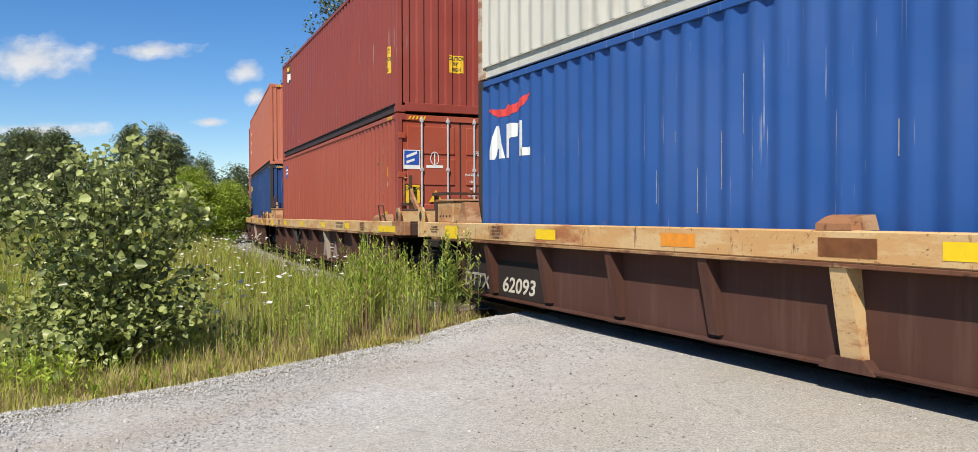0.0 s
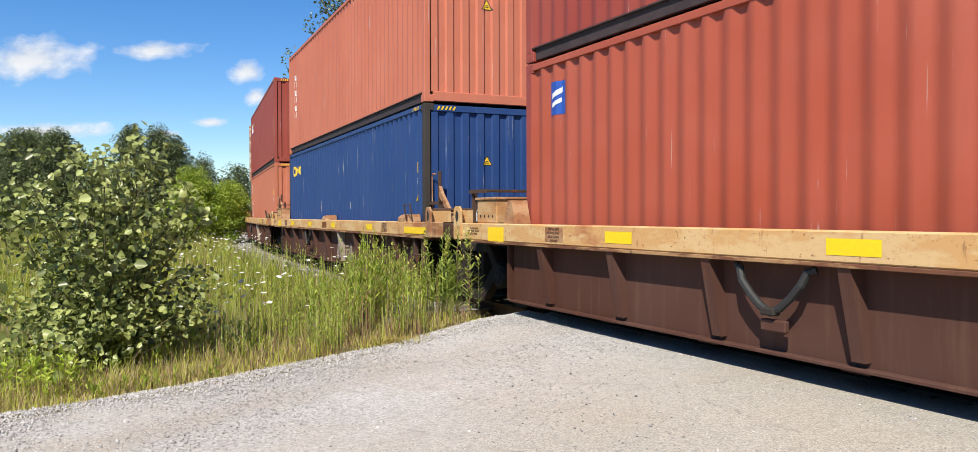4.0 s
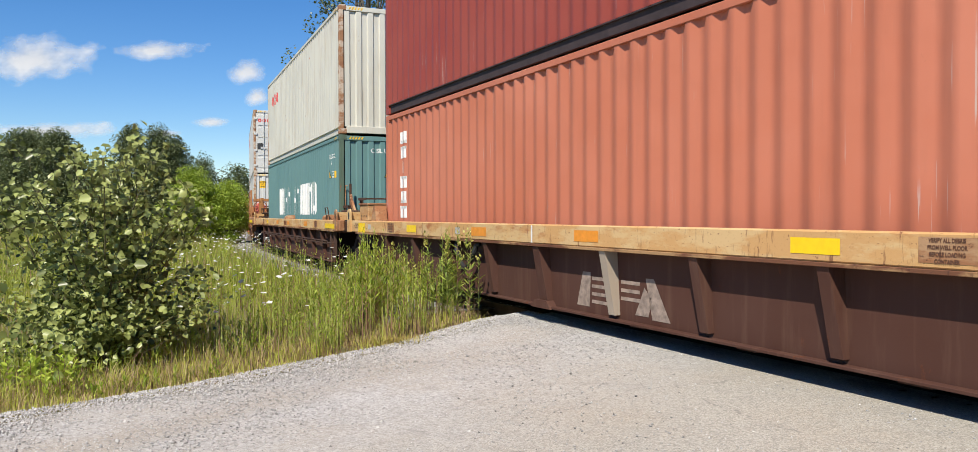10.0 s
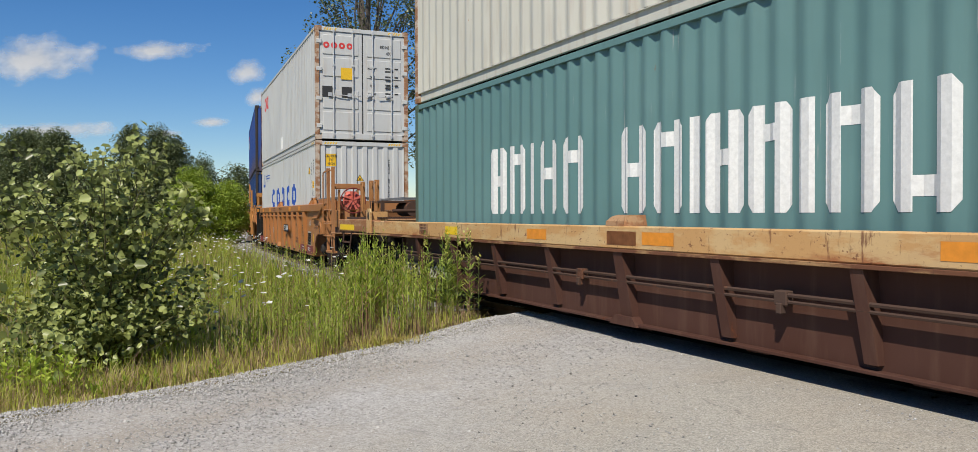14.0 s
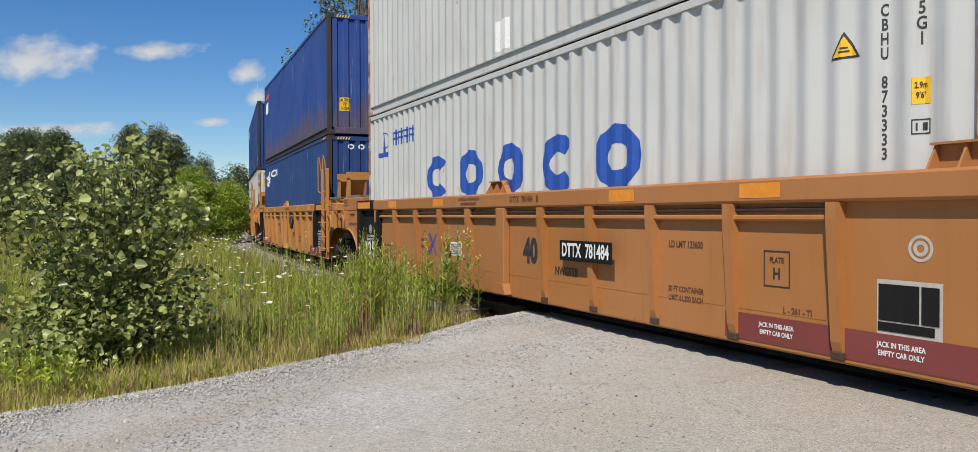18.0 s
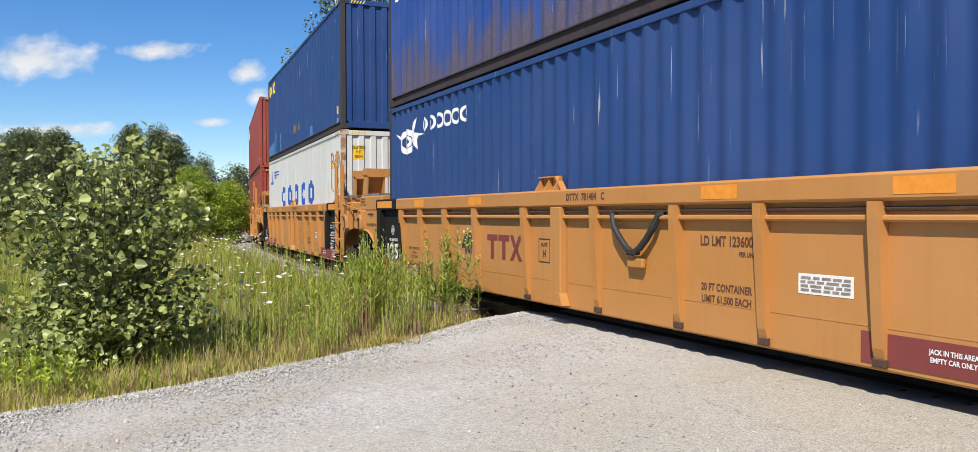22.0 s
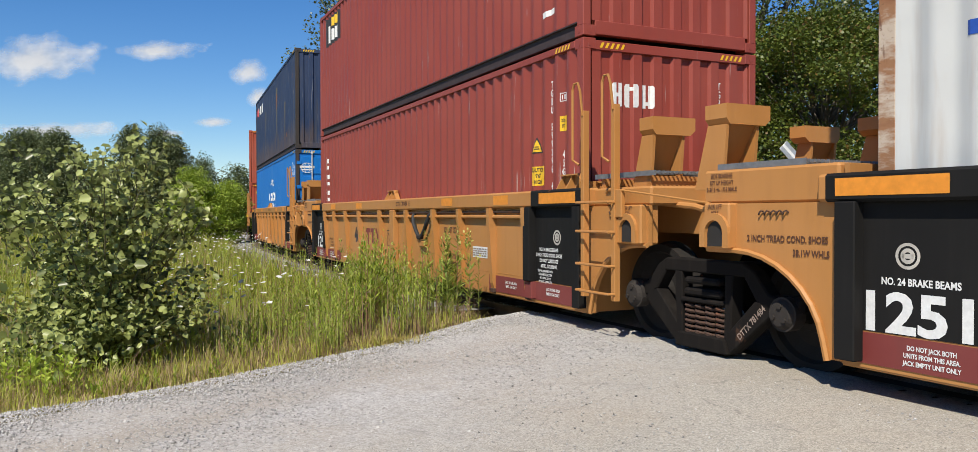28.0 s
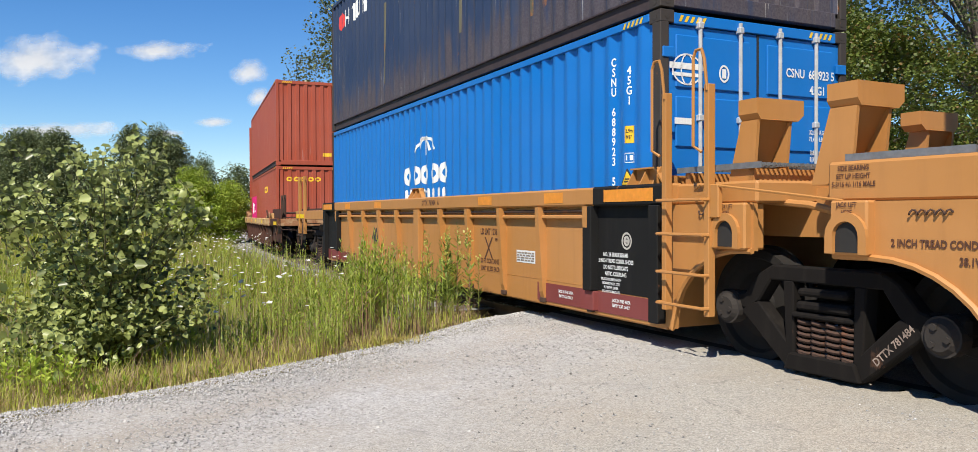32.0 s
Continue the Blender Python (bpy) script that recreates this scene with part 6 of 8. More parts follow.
# ---------- lettering on the cars ----------
lines(CARS[7], ["EMPTY LOAD", "7/16 ADJ. BLOCK"], 0.045, 5.38, 1.145, 1.309, WHITE_INK)
lines(CARS[7], ["50%", "VALVE"], 0.075, 7.14, 1.60, 1.302, BROWN_INK, 0.9)
for i in (6, 7, 8, 9):
    c = CARS[i]
    lines(c, ["NO. 24 BRAKE BEAMS", "2 INCH TREAD COND. SHOES", "DO NOT LUBRICATE", "ARTIC. COUPLING"], 0.056, 5.50, 0.985, 1.309, WHITE_INK)
    lines(c, ["TRUCK EQUIPPED WITH", "NON-METALLIC CTR", "PLT BOWL LINER", "DO NOT LUBRICATE"], 0.036, 5.42, 0.735, 1.309, WHITE_INK, 0.9)
    sign(c, flat_shape(ring(0, 0, 0.17, 0.17, 0.02) + ring(0, 0, 0.10, 0.10, 0.025) + [rect(0, 0, 0.08, 0.03)]), 5.69, 1.13, 1.309, DULL_PLATE, "round_emblem")
    for x in (4.55, 5.6):
        lines(c, ["JACK IN THIS AREA", "EMPTY CAR ONLY"], 0.045, x, 0.53, 1.313, WHITE_INK)
for i in (5, 6, 7, 8):
    c = CARS[i]
    dx = {6: 0.04, 7: -0.11}.get(i, 0.0)
    word(c, "1251", 0.36, -5.64 + dx, 0.735, 1.309, WHITE_INK, 1.2, 0.03)
    lines(c, ["NO. 24 BRAKE BEAMS", "2 INCH TREAD COND. SHOES"] if i in (5, 8) else ["NO. 24 BRAKE BEAMS"], 0.056 if i in (5, 8) else 0.065, -5.62 + dx, 0.985 if i in (5, 8) else 0.95, 1.309, WHITE_INK, 0.85)
    sign(c, flat_shape(ring(0, 0, 0.17, 0.17, 0.02) + ring(0, 0, 0.10, 0.10, 0.025) + [rect(0, 0, 0.08, 0.03)]), -5.70 + dx, 1.12, 1.309, DULL_PLATE, "round_emblem")
    for x in (-5.65, -4.62):
        lines(c, ["DO NOT JACK BOTH", "UNITS FROM THIS AREA.", "JACK EMPTY UNIT ONLY"], 0.042, x, 0.535, 1.313, WHITE_INK)
    lines(c, ["SPRG 7 OC D5 7 IC D6", "5 IC D6-A", "2 B-353 2 B-354"], 0.06, -4.62, 0.84, 1.305, BROWN_INK)
    word(c, "2 INCH TREAD COND. SHOES", 0.07, -6.78, 1.20, 1.318, BROWN_INK, 0.8)
    word(c, "38.1W WHLS", 0.07, -6.55, 1.10, 1.318, BROWN_INK, 0.8)
    lines(c, ["SIDE BEARING", "SET UP HEIGHT", "5-3/16 +/- 1/16 MALE"], 0.048, -7.45, 1.70, 1.303, BROWN_INK, 0.8)
    lines(c, ["JACK LIFT", "HERE"], 0.045, -7.43, 1.45, 1.395, BROWN_INK, 0.8)
for i in (6, 7, 8, 9):
    lines(CARS[i], ["JACK LIFT", "HERE"], 0.045, 7.155, 1.45, 1.395, BROWN_INK, 0.8)
    word(CARS[i], "40", 0.40, -2.52, 0.97, 1.305, BLACK_INK, 0.85, 0.05)
    word(CARS[i], "LD LMT 123600", 0.115, 2.60, 1.16, 1.305, BROWN_INK, 0.8)
    word(CARS[i], "PER UNIT", 0.055, 2.85, 1.06, 1.305, BROWN_INK, 0.85)
    lines(CARS[i], ["20 FT CONTAINER", "LIMIT 61,500 EACH"], 0.088, 2.60, 0.77, 1.305, BROWN_INK, 0.8)
    sign(CARS[i], flat_shape([rect(0, 0, 0.48, 0.15)]), 3.60, 0.88, 1.305, WHITE_INK, "instruction_plate")
    bars(CARS[i], 0.44, 0.12, 4, 3.60, 0.88, 1.309, FAINT)
for i, n in ((5, "B"), (6, "C"), (7, "D"), (8, "E"), (9, "A")):
    word(CARS[i], "DTTX  781484   " + n, 0.105, 0.6, 1.572, 1.385, BROWN_INK, 0.9)
for i in (6, 8):
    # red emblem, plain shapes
    c = CARS[i]
    o = [rect(-0.33, 0.12, 0.3, 0.08), rect(-0.33, -0.04, 0.09, 0.24), rect(0.0, 0.12, 0.3, 0.08), rect(0.0, -0.04, 0.09, 0.24),
         [(0.17, -0.16), (0.26, -0.16), (0.5, 0.16), (0.41, 0.16)], [(0.17, 0.16), (0.26, 0.16), (0.33, 0.04), (0.27, -0.0)], [(0.36, 0.02), (0.41, -0.06), (0.5, -0.16), (0.4, -0.16), (0.33, -0.05)]]
    sign(c, flat_shape(o), -1.40, 0.97, 1.305, OXIDE_RED, "emblem")
    hose(c, 1.02, 1.84, 1.33, 1.40, 1.02)
for i, x in ((6, -0.37), (8, -0.37), (5, 4.5)):
    sign(CARS[i], flat_shape([rect(-0.125, 0, 0.012, 0.28), rect(0.125, 0, 0.012, 0.28), rect(0, 0.134, 0.25, 0.012), rect(0, -0.134, 0.25, 0.012)]), x, 0.97, 1.305, BLACK_INK, "plate_outline")
    word(CARS[i], "PLATE", 0.06, x, 1.035, 1.305, BLACK_INK, 0.85)
    word(CARS[i], "H", 0.12, x, 0.93, 1.305, BLACK_INK, 0.9)
c = CARS[5]
word(c, "40", 0.40, 0.63, 0.94, 1.305, BLACK_INK, 0.85, 0.05)
sign(c, flat_shape([rect(0, 0, 1.0, 0.22)]), 1.98, 1.0, 1.406, PANEL_BLACK, "number_board")
word(c, "DTTX  781484", 0.2, 1.98, 1.0, 1.412, WHITE_INK, 0.72)
lines(c, ["next", "load"], 0.095, -2.945, 1.0, 1.305, BROWN_INK, 0.9)
word(c, "NWG52B", 0.13, 1.45, 0.75, 1.305, BLACK_INK, 0.9)
word(c, "LD LMT 123600", 0.085, 3.45, 1.12, 1.305, BROWN_INK, 0.8)
lines(c, ["20 FT CONTAINER", "LIMIT 61,500 EACH"], 0.07, 3.45, 0.72, 1.305, BROWN_INK, 0.8)
word(c, "L - 261 - TI", 0.07, 4.7, 0.66, 1.305, BROWN_INK, 0.85)
part("red_band", box(B(), 3.95, 6.1, -1.3125, -1.306, 0.39, 0.60), OXIDE_RED, c)
for x in (4.5, 5.55):
    lines(c, ["JACK IN THIS AREA", "EMPTY CAR ONLY"], 0.05, x, 0.53, 1.313, WHITE_INK)
sign(c, flat_shape([rect(0, 0, 0.46, 0.36)]), 5.6, 0.78, 1.305, DULL_PLATE, "data_plate")
sign(c, flat_shape([rect(-0.07, 0.03, 0.29, 0.24), rect(0.15, 0.03, 0.12, 0.24), rect(-0.02, -0.13, 0.4, 0.06)]), 5.6, 0.78, 1.309, PANEL_BLACK, "data_field")
sign(c, flat_shape(ring(0, 0, 0.17, 0.17, 0.02) + ring(0, 0, 0.10, 0.10, 0.025)), 5.68, 1.17, 1.305, DULL_PLATE, "round_emblem")
sign(c, flat_shape([rect(0, 0, 0.14, 0.2)]), 6.2, 0.8, 1.305, DECAL_YELLOW, "yellow_decal")
lines(c, ["NO. 24 BRAKE BEAMS", "2 INCH TREAD COND. SHOES"], 0.065, 6.75, 1.14, 1.326, BROWN_INK, 0.8)
word(c, "B END", 0.1, 7.58, 1.43, 1.395, BROWN_INK, 0.8)
sign(c, flat_shape([[(-0.16, -0.17), (-0.08, -0.17), (0.03, -0.03), (0.15, -0.17), (0.19, -0.17), (0.06, 0.0), (0.19, 0.17), (0.15, 0.17), (0.03, 0.04), (-0.08, 0.17), (-0.16, 0.17), (-0.01, 0.0)]]), -2.53, 0.93, 1.305, BLUE_INK, "crossed_mark")
sign(c, flat_shape([[(-0.19, -0.13), (-0.15, -0.15), (-0.02, 0.0), (-0.15, 0.15), (-0.19, 0.13), (-0.07, 0.0)]]), -2.53, 0.93, 1.309, RED_INK, "crossed_mark")
sign(CARS[9], flat_shape([[(-0.13, -0.14), (-0.09, -0.14), (0.13, 0.14), (0.09, 0.14)], [(-0.13, 0.14), (-0.09, 0.14), (0.13, -0.14), (0.09, -0.14)]]), 2.55, 0.95, 1.305, BROWN_INK, "crossed_mark")
sign(c, flat_shape([rect(0, 0, 0.42, 0.2)]), -1.6, 0.89, 1.305, WHITE_INK, "instruction_plate")
bars(c, 0.38, 0.16, 6, -1.6, 0.89, 1.309, FAINT)
lines(c, ["CONTROLLED INTERCHANGE CAR", "SEE EQUIPMENT REGISTER"], 0.055, -1.0, 1.6, 1.385, BROWN_INK, 0.8)
for i in (0, 4):
    c = CARS[i]
    sign(c, flat_shape([[(-0.47, -0.2), (0.36, -0.2), (0.36, 0.25), (-0.47, 0.25)]]), -5.79, 0.57, 1.375, NUMBER_BLACK, "number_board")
    sign(c, flat_shape([[(-0.53, -0.2), (0.62, -0.2), (0.62, 0.25), (-0.53, 0.25)]]), -4.67, 0.57, 1.375, NUMBER_BLACK, "number_board")
    for body, size, x, ink in (("DTTX", 0.26, -5.81, GHOST_WHITE), ("62093", 0.255, -4.66, CREAM_INK)):
        g = flat_text(body, size, 1.08 if body == "DTTX" else 1.3, 0.022)
        for v in g.verts:
            v.co.x += 0.22 * v.co.y
        sign(c, g, x, 0.515, 1.380, ink)
for i in (1, 2, 3):
    c = CARS[i]
    o = [[(-0.66, -0.17), (-0.42, -0.17), (-0.40, 0.19), (-0.55, 0.19)], [(0.36, -0.17), (0.56, -0.17), (0.62, 0.0), (0.5, 0.1)], [(0.62, -0.19), (0.88, -0.19), (0.64, 0.19), (0.52, 0.19)]]
    o += [rect(-0.24, q, 0.28, 0.035) for q in (0.13, 0.05, -0.03, -0.11)] + [rect(0.28, q, 0.3, 0.035) for q in (0.13, 0.05, -0.03)]
    sign(c, flat_shape(o), 1.31, 0.6, 1.375, FAINT, "worn_emblem")
    hose(c, -2.35, -1.6, 1.45, 1.0, 0.66)
for tr in TRUCKS:
    g = flat_text("DTTX 781484", 0.075, 0.9)
    bmesh.ops.rotate(g, verts=g.verts, cent=(0, 0, 0), matrix=Matrix.Rotation(radians(45), 3, "Z"))
    if TRUCKS.index(tr) >= 6:
        part("lettering", on_side(g, 0.58, 0.37, 1.124, wavy=False), FAINT, tr)
    else:
        g.free()

# ---------- plants: helpers ----------
def unit(v):
    return v / np.maximum(np.linalg.norm(v, axis=1, keepdims=True), 1e-9)


def leaf_arrays(P, size, along, face, slim=0.42, fold=0.18):
    """Folded six-cornered leaves at P, pointing along, their upper side towards face."""
    a = unit(along)
    side = unit(np.cross(a, face))
    nrm = np.cross(side, a)
    s = size[:, None]
    w = s * slim
    v = np.stack([P, P + a * s * 0.3 + side * w - nrm * s * fold * 0.2 + nrm * w * fold, P + a * s * 0.72 + side * w * 0.72 + nrm * w * fold,
                  P + a * s, P + a * s * 0.72 - side * w * 0.72 + nrm * w * fold, P + a * s * 0.3 - side * w - nrm * s * fold * 0.2 + nrm * w * fold], axis=1)
    n = len(P)
    base = np.arange(n)[:, None] * 6
    f = np.concatenate([base + np.array([0, 1, 2, 3]), base + np.array([0, 3, 4, 5])])
    return v.reshape(-1, 3), f


def card_arrays(P, size, along, face, slim=0.5):
    """Plain four-cornered leaves."""
    a = unit(along)
    side = unit(np.cross(a, face))
    nrm = np.cross(side, a)
    s = size[:, None]
    v = np.stack([P - a * s * 0.5, P + side * s * slim + nrm * s * 0.12, P + a * s * 0.5, P - side * s * slim + nrm * s * 0.12], axis=1)
    f = np.arange(len(P) * 4).reshape(-1, 4)
    return v.reshape(-1, 3), f


def blade_arrays(P, height, width, lean, turn):
    """Grass blades: two tapering quads each, bent over by lean."""
    d = np.stack([np.cos(turn), np.sin(turn), np.zeros_like(turn)], axis=1)
    sd = np.stack([-np.sin(turn), np.cos(turn), np.zeros_like(turn)], axis=1)
    up = np.array([0, 0, 1.0])
    h, w, l = height[:, None], width[:, None], lean[:, None]
    m = P + up * h * 0.55 + d * h * l * 0.3
    t = P + up * h * (1 - 0.25 * l) + d * h * l
    v = np.stack([P - sd * w, P + sd * w, m + sd * w * 0.8, m - sd * w * 0.8, t + sd * w * 0.12, t - sd * w * 0.12], axis=1)
    base = np.arange(len(P))[:, None] * 6
    f = np.concatenate([base + np.array([0, 1, 2, 3]), base + np.array([3, 2, 4, 5])])
    return v.reshape(-1, 3), f


def joined(parts):
    vs, fs, k = [], [], 0
    for v, f in parts:
        vs.append(v)
        fs.append(f + k)
        k += len(v)
    return np.concatenate(vs), np.concatenate(fs)


def foliage(name, dark, light, dry=None, dry_share=0.0, rough=0.5, through=0.3):
    """Leaf colour that changes from leaf to leaf, with some light passing through."""
    m, n, l, p = material(name)
    g = n.new("ShaderNodeNewGeometry")
    c = mixed(n, l, g.outputs["Random Per Island"], dark, light)
    if dry:
        tc = n.new("ShaderNodeTexCoord")
        nz = noise_node(n, l, tc.outputs["Object"], 1.4, 3)
        mul = n.new("ShaderNodeMath")
        mul.operation = "MULTIPLY_ADD"
        l.new(nz, mul.inputs[0])
        mul.inputs[1].default_value = 0.6
        fr = n.new("ShaderNodeMath")
        fr.operation = "FRACT"
        m7 = n.new("ShaderNodeMath")
        m7.operation = "MULTIPLY"
        l.new(g.outputs["Random Per Island"], m7.inputs[0])
        m7.inputs[1].default_value = 7.31
        l.new(m7.outputs[0], fr.inputs[0])
        l.new(fr.outputs[0], mul.inputs[2])
        c = mixed(n, l, ramp(n, l, mul.outputs[0], 1.25 - dry_share, 1.35 - dry_share), c, dry)
    l.new(c, p.inputs["Base Color"])
    p.inputs["Roughness"].default_value = rough
    tr = n.new("ShaderNodeBsdfTranslucent")
    l.new(c, tr.inputs["Color"])
    mx = n.new("ShaderNodeMixShader")
    mx.inputs[0].default_value = through
    l.new(p.outputs[0], mx.inputs[1])
    l.new(tr.outputs[0], mx.inputs[2])
    l.new(mx.outputs[0], n["Material Output"].inputs["Surface"])
    return m


BARK = plain("grey_bark", (0.12, 0.10, 0.08), 0.9, 0, 0.35, 9)
STEM = plain("green_brown_stems", (0.09, 0.085, 0.035), 0.8, 0, 0.3, 9)
rng = np.random.default_rng(7)


def near_line(x, y):
    """Signed way to the right of the track (towards the viewer) and the place along it."""
    i = np.argmin((LX[None, ::8] - x[:, None]) ** 2 + (LY[None, ::8] - y[:, None]) ** 2, axis=1) * 8
    h = HEAD[i]
    return (x - LX[i]) * np.sin(h) - (y - LY[i]) * np.cos(h), LINE[i]


EDGE_Y = [-30.0, -3.5, 5.69, 6.09, 6.51, 6.91, 7.36, 8.10, 9.16, 9.58, 22.0, 40.0]
EDGE_X = [-24.0, -9.5, -3.57, -3.09, -2.52, -2.13, -1.68, -0.82, -0.12, 0.33, 9.5, 22.0]


def off_road(x, y):
    """How far a place lies left of the road's edge."""
    e = np.interp(y, EDGE_Y, EDGE_X)
    return (e - x) * 0.83


def road_z(off):
    """Height of the road, humped over the rails."""
    return np.interp(np.abs(off), [0, 1.6, 4, 6, 12], [0.165, 0.165, 0.02, -0.06, -0.10])


def lay(x, y):
    """Height of the ground."""
    d = off_road(x, y)
    r = road_z(near_line(x, y)[0])
    return np.where(d > 0, r - 0.02 - 0.08 * np.clip(d / 1.5, 0, 1), r - 0.01) + 0.03 * np.sin(x * 0.9 + 1) * np.sin(y * 0.7) * np.clip(d / 2, 0, 1)


# ---------- ground, road, track ----------
def ground_material():
    m, n, l, p = material("meadow_soil")
    tc = n.new("ShaderNodeTexCoord")
    co = tc.outputs["Object"]
    a = noise_node(n, l, co, 0.35, 6)
    b = noise_node(n, l, co, 9.0, 6, 0.65)
    c = mixed(n, l, ramp(n, l, a, 0.35, 0.65), (0.20, 0.165, 0.075), (0.15, 0.16, 0.05))
    l.new(mixed(n, l, ramp(n, l, b, 0.35, 0.7), c, (0.24, 0.18, 0.11)), p.inputs["Base Color"])
    p.inputs["Roughness"].default_value = 0.95
    bumped(n, l, p, b, 0.6, 0.05)
    return m


def gravel_material(name, base, dark, light, scale):
    m, n, l, p = material(name)
    tc = n.new("ShaderNodeTexCoord")
    co = tc.outputs["Object"]
    vo = n.new("ShaderNodeTexVoronoi")
    vo.inputs["Scale"].default_value = scale
    l.new(co, vo.inputs["Vector"])
    sep = n.new("ShaderNodeSeparateColor")
    l.new(vo.outputs["Color"], sep.inputs["Color"])
    grain = mixed(n, l, ramp(n, l, sep.outputs[0], 0.0, 1.0), dark, light)
    big = noise_node(n, l, co, 0.5, 5, 0.6)
    mid = noise_node(n, l, co, 4.0, 5, 0.65)
    c = mixed(n, l, ramp(n, l, mid, 0.30, 0.75, 0.0, 0.5), grain, base)
    c2 = mixed(n, l, ramp(n, l, big, 0.42, 0.7, 0.0, 0.55), c, tuple(v * f for v, f in zip(base, (0.88, 0.80, 0.68))))
    l.new(c2, p.inputs["Base Color"])
    p.inputs["Roughness"].default_value = 0.9
    inv = ramp(n, l, vo.outputs["Distance"], 0.0, 0.6, 1.0, 0.0)
    ad = n.new("ShaderNodeMath")
    l.new(inv, ad.inputs[0])
    l.new(mid, ad.inputs[1])
    bumped(n, l, p, ad.outputs[0], 0.6, 0.012)
    return m


def road_material():
    """Loose pale gravel along the road's edge, worn into tan chip seal farther in, with a few cracks."""
    m, n, l, p = material("pale_gravel_road")
    tc = n.new("ShaderNodeTexCoord")
    co = tc.outputs["Object"]
    sx = n.new("ShaderNodeSeparateXYZ")
    l.new(co, sx.inputs[0])
    across = n.new("ShaderNodeMath")
    across.operation = "MULTIPLY_ADD"
    l.new(sx.outputs[1], across.inputs[0])
    across.inputs[1].default_value = -0.93
    l.new(sx.outputs[0], across.inputs[2])
    wob = noise_node(n, l, co, 0.9, 5, 0.6)
    edge = n.new("ShaderNodeMath")
    edge.operation = "MULTIPLY_ADD"
    l.new(wob, edge.inputs[0])
    edge.inputs[1].default_value = 2.2
    l.new(across.outputs[0], edge.inputs[2])
    seal = ramp(n, l, edge.outputs[0], -5.3, -2.6)

    def cells(scale):
        vo = n.new("ShaderNodeTexVoronoi")
        vo.inputs["Scale"].default_value = scale
        l.new(co, vo.inputs["Vector"])
        sep = n.new("ShaderNodeSeparateColor")
        l.new(vo.outputs["Color"], sep.inputs["Color"])
        return vo, sep.outputs[0]
    big_v, big_c = cells(48.0)
    fine_v, fine_c = cells(120.0)
    loose = mixed(n, l, big_c, (0.24, 0.23, 0.22), (0.57, 0.55, 0.53))
    grit = mixed(n, l, fine_c, (0.25, 0.235, 0.205), (0.46, 0.43, 0.375))
    loose = mixed(n, l, 0.45, loose, mixed(n, l, fine_c, (0.29, 0.275, 0.26), (0.50, 0.48, 0.455)))
    c = mixed(n, l, seal, loose, grit)
    big = noise_node(n, l, co, 0.55, 6, 0.65)
    c = mixed(n, l, ramp(n, l, big, 0.45, 0.68, 0.0, 0.6), c, mixed(n, l, fine_c, (0.29, 0.245, 0.19), (0.43, 0.375, 0.30)))
    mid = noise_node(n, l, co, 5.0, 6, 0.7)
    c = mixed(n, l, ramp(n, l, mid, 0.52, 0.74, 0.0, 0.35), c, (0.25, 0.235, 0.215))
    # brown silt worn in by wheels, running with the road
    rut = noise_node(n, l, co, 1.0, 4, 0.6, (0.25, 0.25, 1.0))
    tr = n.new("ShaderNodeMath")
    tr.operation = "MULTIPLY_ADD"
    l.new(rut, tr.inputs[0])
    tr.inputs[1].default_value = 0.8
    l.new(across.outputs[0], tr.inputs[2])
    ab = n.new("ShaderNodeMath")
    ab.operation = "ADD"
    l.new(tr.outputs[0], ab.inputs[0])
    ab.inputs[1].default_value = 6.75
    sq = n.new("ShaderNodeMath")
    sq.operation = "ABSOLUTE"
    l.new(ab.outputs[0], sq.inputs[0])
    c = mixed(n, l, ramp(n, l, sq.outputs[0], 0.10, 0.6, 0.28, 0.0), c, mixed(n, l, fine_c, (0.24, 0.19, 0.135), (0.36, 0.30, 0.22)))
    ck = n.new("ShaderNodeTexVoronoi")
    ck.feature = "DISTANCE_TO_EDGE"
    ck.inputs["Scale"].default_value = 0.62
    wv = n.new("ShaderNodeVectorMath")
    nz = n.new("ShaderNodeTexNoise")
    nz.inputs["Scale"].default_value, nz.inputs["Detail"].default_value = 3.0, 6.0
    l.new(co, nz.inputs["Vector"])
    wv.operation = "MULTIPLY_ADD"
    l.new(nz.outputs["Color"], wv.inputs[0])
    wv.inputs[1].default_value = (0.35, 0.35, 0.0)
    l.new(co, wv.inputs[2])
    l.new(wv.outputs["Vector"], ck.inputs["Vector"])
    line = ramp(n, l, ck.outputs["Distance"], 0.002, 0.005, 1.0, 0.0)
    gate = n.new("ShaderNodeMath")
    gate.operation = "MULTIPLY"
    l.new(line, gate.inputs[0])
    l.new(ramp(n, l, mid, 0.47, 0.55), gate.inputs[1])
    g2 = n.new("ShaderNodeMath")
    g2.operation = "MULTIPLY"
    l.new(gate.outputs[0], g2.inputs[0])
    l.new(seal, g2.inputs[1])
    c = mixed(n, l, ramp(n, l, g2.outputs[0], 0.0, 1.0, 0.0, 0.4), c, (0.12, 0.11, 0.10))
    l.new(c, p.inputs["Base Color"])
    p.inputs["Roughness"].default_value = 0.92
    p.inputs["Specular IOR Level"].default_value = 0.25
    hb = n.new("ShaderNodeMath")
    hb.operation = "MULTIPLY_ADD"
